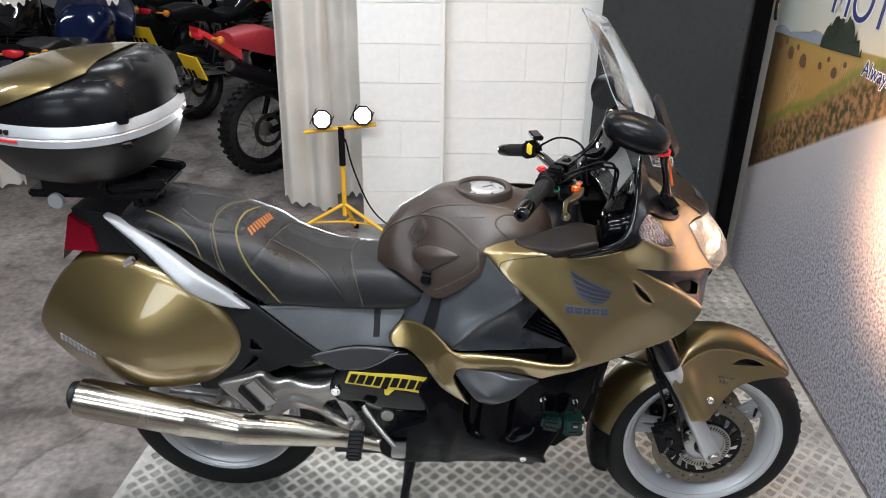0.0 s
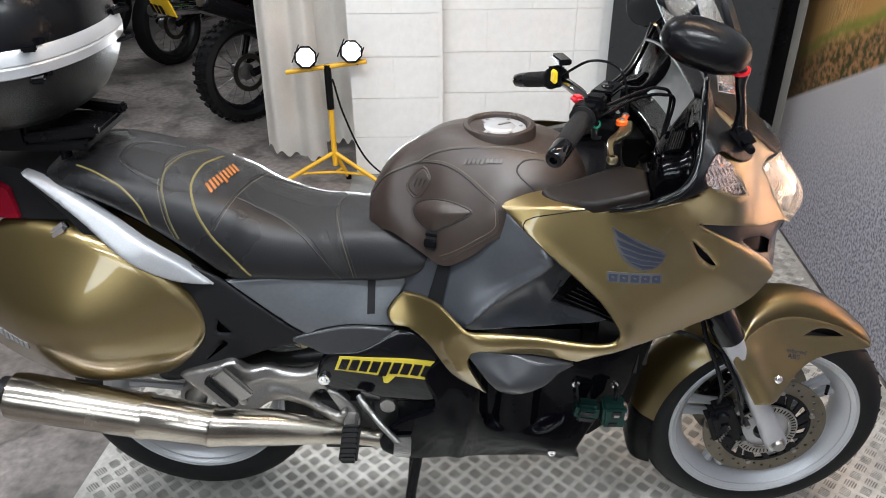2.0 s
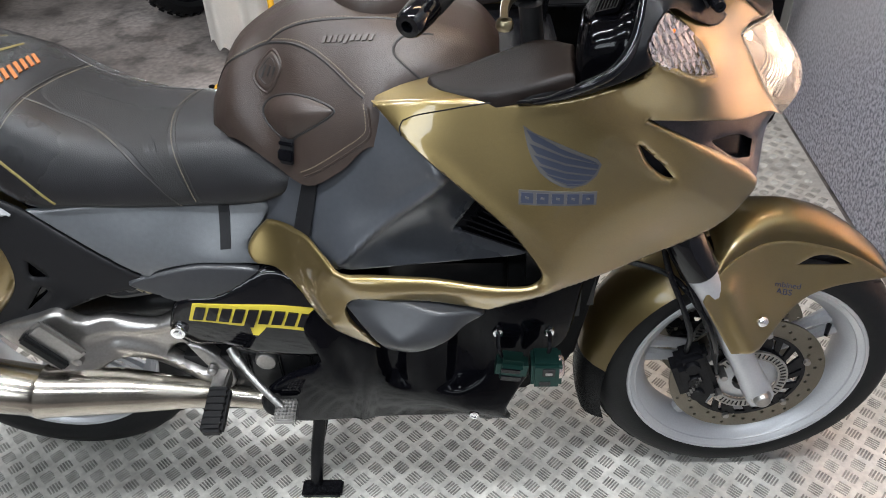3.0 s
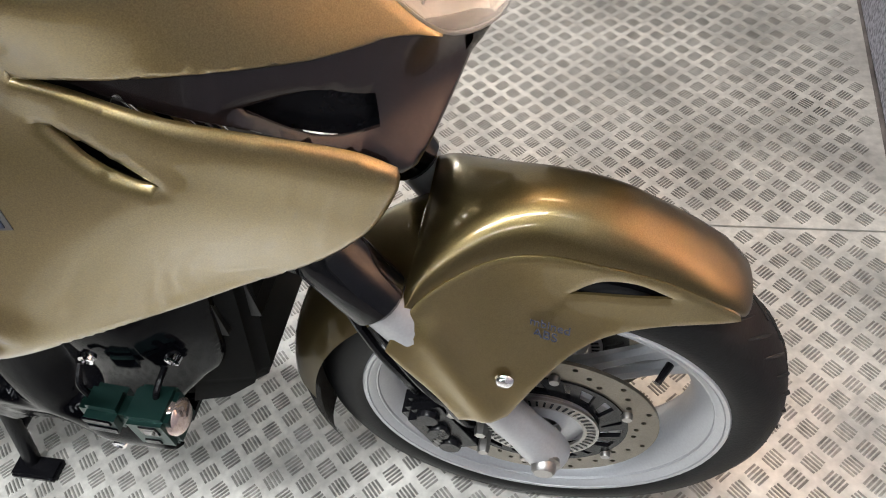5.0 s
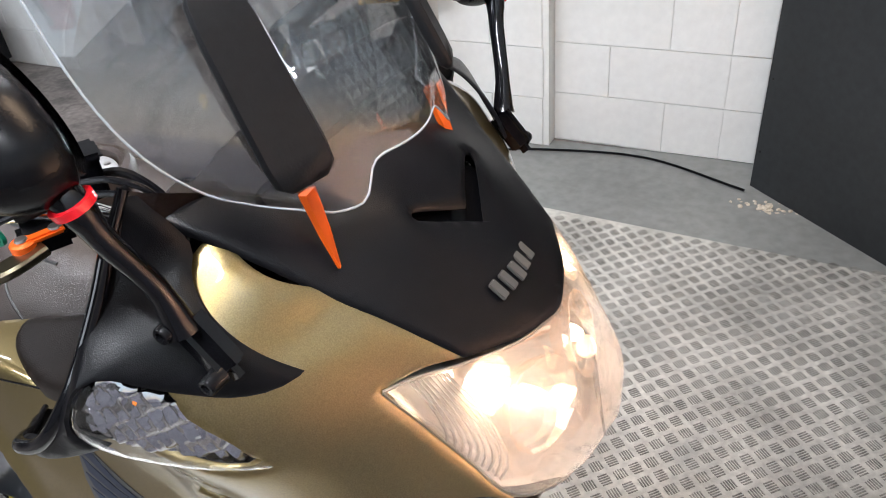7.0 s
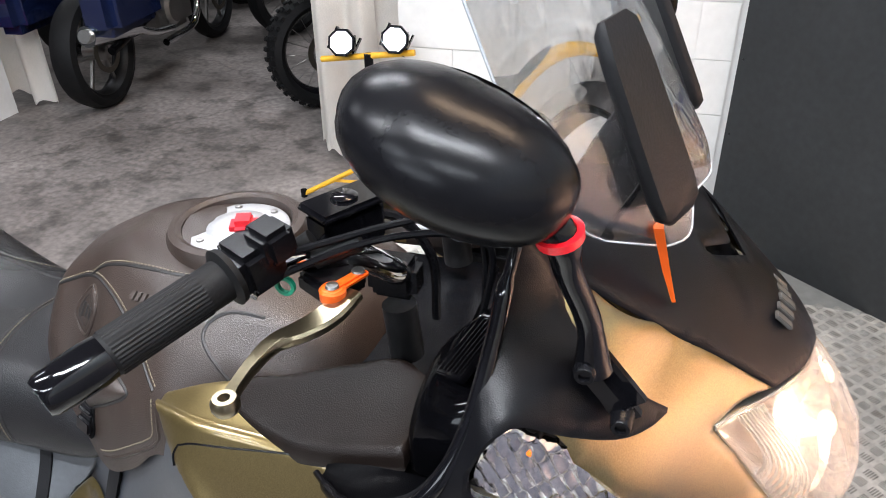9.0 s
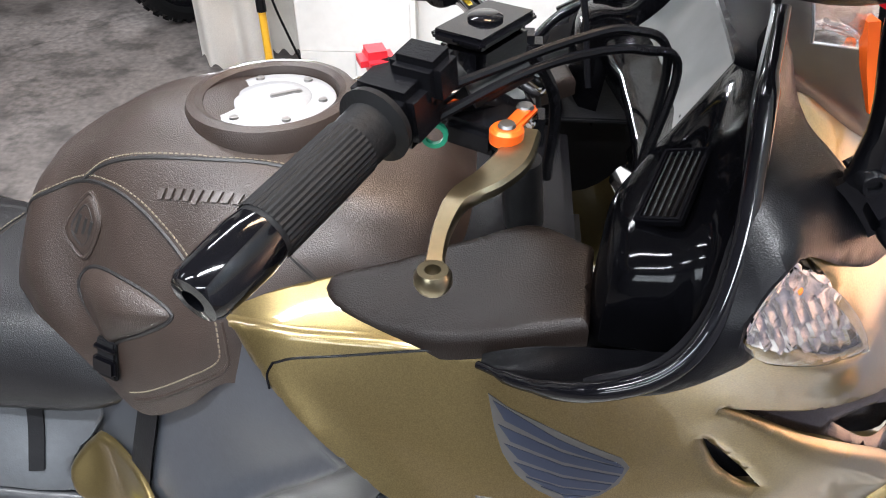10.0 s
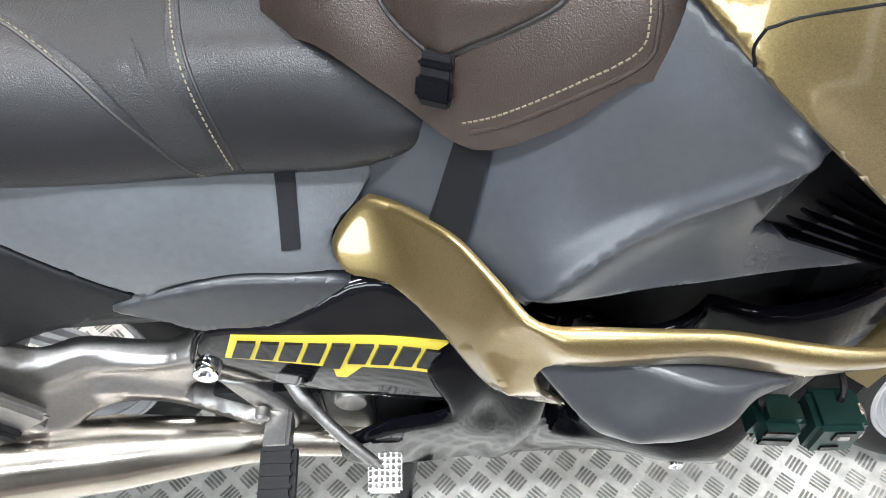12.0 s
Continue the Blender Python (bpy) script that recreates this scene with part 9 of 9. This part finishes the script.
    tube(bm, [(0.12, -0.20, 0.42 + (0.18 if knob else 0)), (-0.32, -0.20, 0.56 + (0.24 if knob else -0.08))], [0.048, 0.052], 18)
    part("exhaust", bm, BLACK_SATIN if knob else CHROME, b)
    part("exhaust_tip", tube(bmesh.new(), [(-0.31, -0.20, 0.557 + (0.24 if knob else -0.08)), (-0.34, -0.20, 0.567 + (0.24 if knob else -0.08))], 0.034, 16), ALLOY, b)
    bm = bmesh.new()
    secs = []
    for k in range(10):
        a = radians(35 + 110 * k / 9)
        lift = 0.05 if not knob else 0.18
        secs.append([(wb + (r + lift - 0.02 * abs(u) * 2) * math.cos(a), u * 0.14, r + (r + lift - 0.03 * abs(u) * 2) * math.sin(a)) for u in (-0.5, -0.25, 0, 0.25, 0.5)])
    loft(bm, secs, False)
    bmesh.ops.solidify(bm, geom=bm.faces[:], thickness=0.004)
    part("front_mudguard", bm, paint, b)
    bm = bmesh.new()
    tube(bm, spline([(0.98, -0.38, 1.10), (1.05, -0.20, 1.12), (1.10, 0, 1.06), (1.05, 0.20, 1.12), (0.98, 0.38, 1.10)], 5), 0.012, 10)
    hb = part("handlebar", bm, CHROME if kind in ("classic", "cruiser") else BLACK_SATIN, b)
    for s in (-1, 1):
        part("grip", tube(bmesh.new(), [(0.98, s * 0.38, 1.10), (1.01, s * 0.28, 1.11)], 0.018, 10), RUBBER, hb)
        bm = bmesh.new()
        bmesh.ops.create_uvsphere(bm, u_segments=14, v_segments=8, radius=1, matrix=Matrix.Translation((1.06, s * 0.34, 1.26)) @ Matrix.Diagonal((0.025, 0.07, 0.045, 1)))
        tube(bm, [(1.04, s * 0.26, 1.12), (1.06, s * 0.33, 1.24)], 0.006, 6)
        part("mirror", bm, CHROME if kind in ("classic", "cruiser") else BLACK_SATIN, hb)
    part("headlight", lathe(bmesh.new(), [(0.0, 0.06), (0.07, 0.05), (0.088, 0.03), (0.092, 0.0), (0.07, -0.08), (0.0, -0.10)], "x", (1.24, 0, 0.96), 28), CHROME if kind in ("classic", "cruiser") else paint, b)
    if kind == "trail":
        for s in (-1, 1):
            bm = bmesh.new()
            loft(bm, [[(0.75, s * 0.13, 0.98), (1.02, s * 0.12, 0.98), (1.10, s * 0.17, 0.72), (0.90, s * 0.17, 0.70)], [(0.75, s * 0.15, 0.98), (1.02, s * 0.14, 0.98), (1.10, s * 0.19, 0.72), (0.90, s * 0.19, 0.70)]])
            part("shroud", bm, material("white_plastic", (0.75, 0.75, 0.76), 0.3), b)
            bm = bmesh.new()
            loft(bm, [[(0.86, s * 0.152, 0.97), (0.96, s * 0.148, 0.97), (1.04, s * 0.192, 0.74), (0.98, s * 0.192, 0.73)], [(0.86, s * 0.156, 0.97), (0.96, s * 0.152, 0.97), (1.04, s * 0.196, 0.74), (0.98, s * 0.196, 0.73)]])
            part("stripe", bm, material("blue_plastic", (0.02, 0.05, 0.35), 0.3), b)
            part("side_panel", box(bmesh.new(), 0.22, s * 0.13, 0.74, 0.34, 0.02, 0.16, 0, 0.01, Matrix.Rotation(radians(-12), 4, "Y")), BLACK_SATIN, b)
    if kind in ("tourer", "cruiser"):
        for s in (-1, 1):
            bm = bmesh.new()
            box(bm, -0.05, s * 0.26, 0.62, 0.50, 0.20, 0.32, 0, 0.05)
            part("pannier", bm, paint, b)
        bm = bmesh.new()
        loft(bm, [[(1.05, -0.26, 0.75), (1.42, -0.12, 0.72), (1.42, 0.12, 0.72), (1.05, 0.26, 0.75)], [(1.05, -0.30, 0.95), (1.40, -0.14, 0.95), (1.40, 0.14, 0.95), (1.05, 0.30, 0.95)], [(1.12, -0.22, 1.12), (1.28, -0.10, 1.15), (1.28, 0.10, 1.15), (1.12, 0.22, 1.12)]])
        bmesh.ops.bevel(bm, geom=bm.edges[:], offset=0.02, segments=2, affect="EDGES")
        part("fairing", bm, paint, b)
    part("side_stand", tube(bmesh.new(), [(0.55, 0.14, 0.26), (0.50, 0.28, 0.008)], 0.011, 8), BLACK_SATIN, b)
    return b


def bike_at(x, y, yaw):
    return pose(x, y, 0, 0, 0, yaw)


PAINT_RED = material("paint_red", (0.45, 0.012, 0.02), 0.2, 0, 0.5, 60, 0.03, 0, 80, 0.6)
PAINT_NAVY = material("paint_navy", (0.006, 0.012, 0.05), 0.15, 0.2, 0.5, 60, 0.03, 0, 80, 0.8)
PAINT_GREEN = material("paint_green", (0.06, 0.42, 0.02), 0.25, 0, 0.5, 60, 0.03, 0, 80, 0.6)
PAINT_BLACK = material("paint_black", (0.008, 0.008, 0.009), 0.12, 0, 0.5, 60, 0.03, 0, 80, 0.8)
SEAT_RED = leather("seat_red", (0.34, 0.02, 0.03), 0.45)
parked_bike(bike_at(-1.20, 3.02, 48), PAINT_RED, SEAT_RED, "red, white and blue trail motorcycle with knobbly tyres", "trail")
parked_bike(bike_at(-2.42, 2.72, 96), PAINT_NAVY, SEAT, "dark blue touring cruiser with hard bags", "cruiser", False)
parked_bike(bike_at(-2.05, 4.30, 64), PAINT_BLACK, SEAT, "black classic motorcycle with chrome engine", "classic")
parked_bike(bike_at(-1.25, 4.75, 70), PAINT_GREEN, SEAT, "bright green trail motorcycle parked behind", "trail", False)
parked_bike(bike_at(-3.30, 3.55, 100), PAINT_BLACK, SEAT, "black roadster motorcycle parked in a row", "naked")
parked_bike(bike_at(-0.55, 4.6, 80), PAINT_RED, SEAT, "red sports motorcycle parked in a row", "naked", False)
parked_bike(bike_at(-2.85, 5.1, 72), PAINT_BLACK, SEAT, "black touring motorcycle with panniers", "tourer")
parked_bike(bike_at(-4.2, 4.6, 85), PAINT_NAVY, SEAT, "dark blue roadster motorcycle with chrome", "classic")
parked_bike(bike_at(-1.7, 6.6, 80), PAINT_RED, SEAT, "red classic motorcycle at the back", "classic", False)
parked_bike(bike_at(-0.25, 3.25, 75), PAINT_BLACK, SEAT, "black adventure motorcycle with boxes", "tourer", False)

# crumbs of plaster swept up at the foot of the board
random.seed(41)
bm = bmesh.new()
for k in range(46):
    r = random.uniform(0.003, 0.011) * (1.0 if k % 5 else 1.6)
    made = bmesh.ops.create_icosphere(bm, subdivisions=1, radius=r)["verts"]
    for v in made:
        v.co = v.co * random.uniform(0.75, 1.2)
    place = Matrix.Translation((random.gauss(0.885, 0.045), random.gauss(1.900, 0.022), r * 0.4)) @ Matrix.Rotation(random.uniform(0, 6), 4, "Z") @ Matrix.Diagonal((1.0, 0.8, 0.55, 1.0))
    bmesh.ops.transform(bm, matrix=place, verts=made)
crumbs = part("debris", bm, material("plaster_crumbs", (0.50, 0.44, 0.36), 0.8, 0, 0.3, 90, 0.3), None, "", False)
tagged(crumbs, "pale plaster crumbs on the concrete at the board's foot", "debris", kind="stuff")
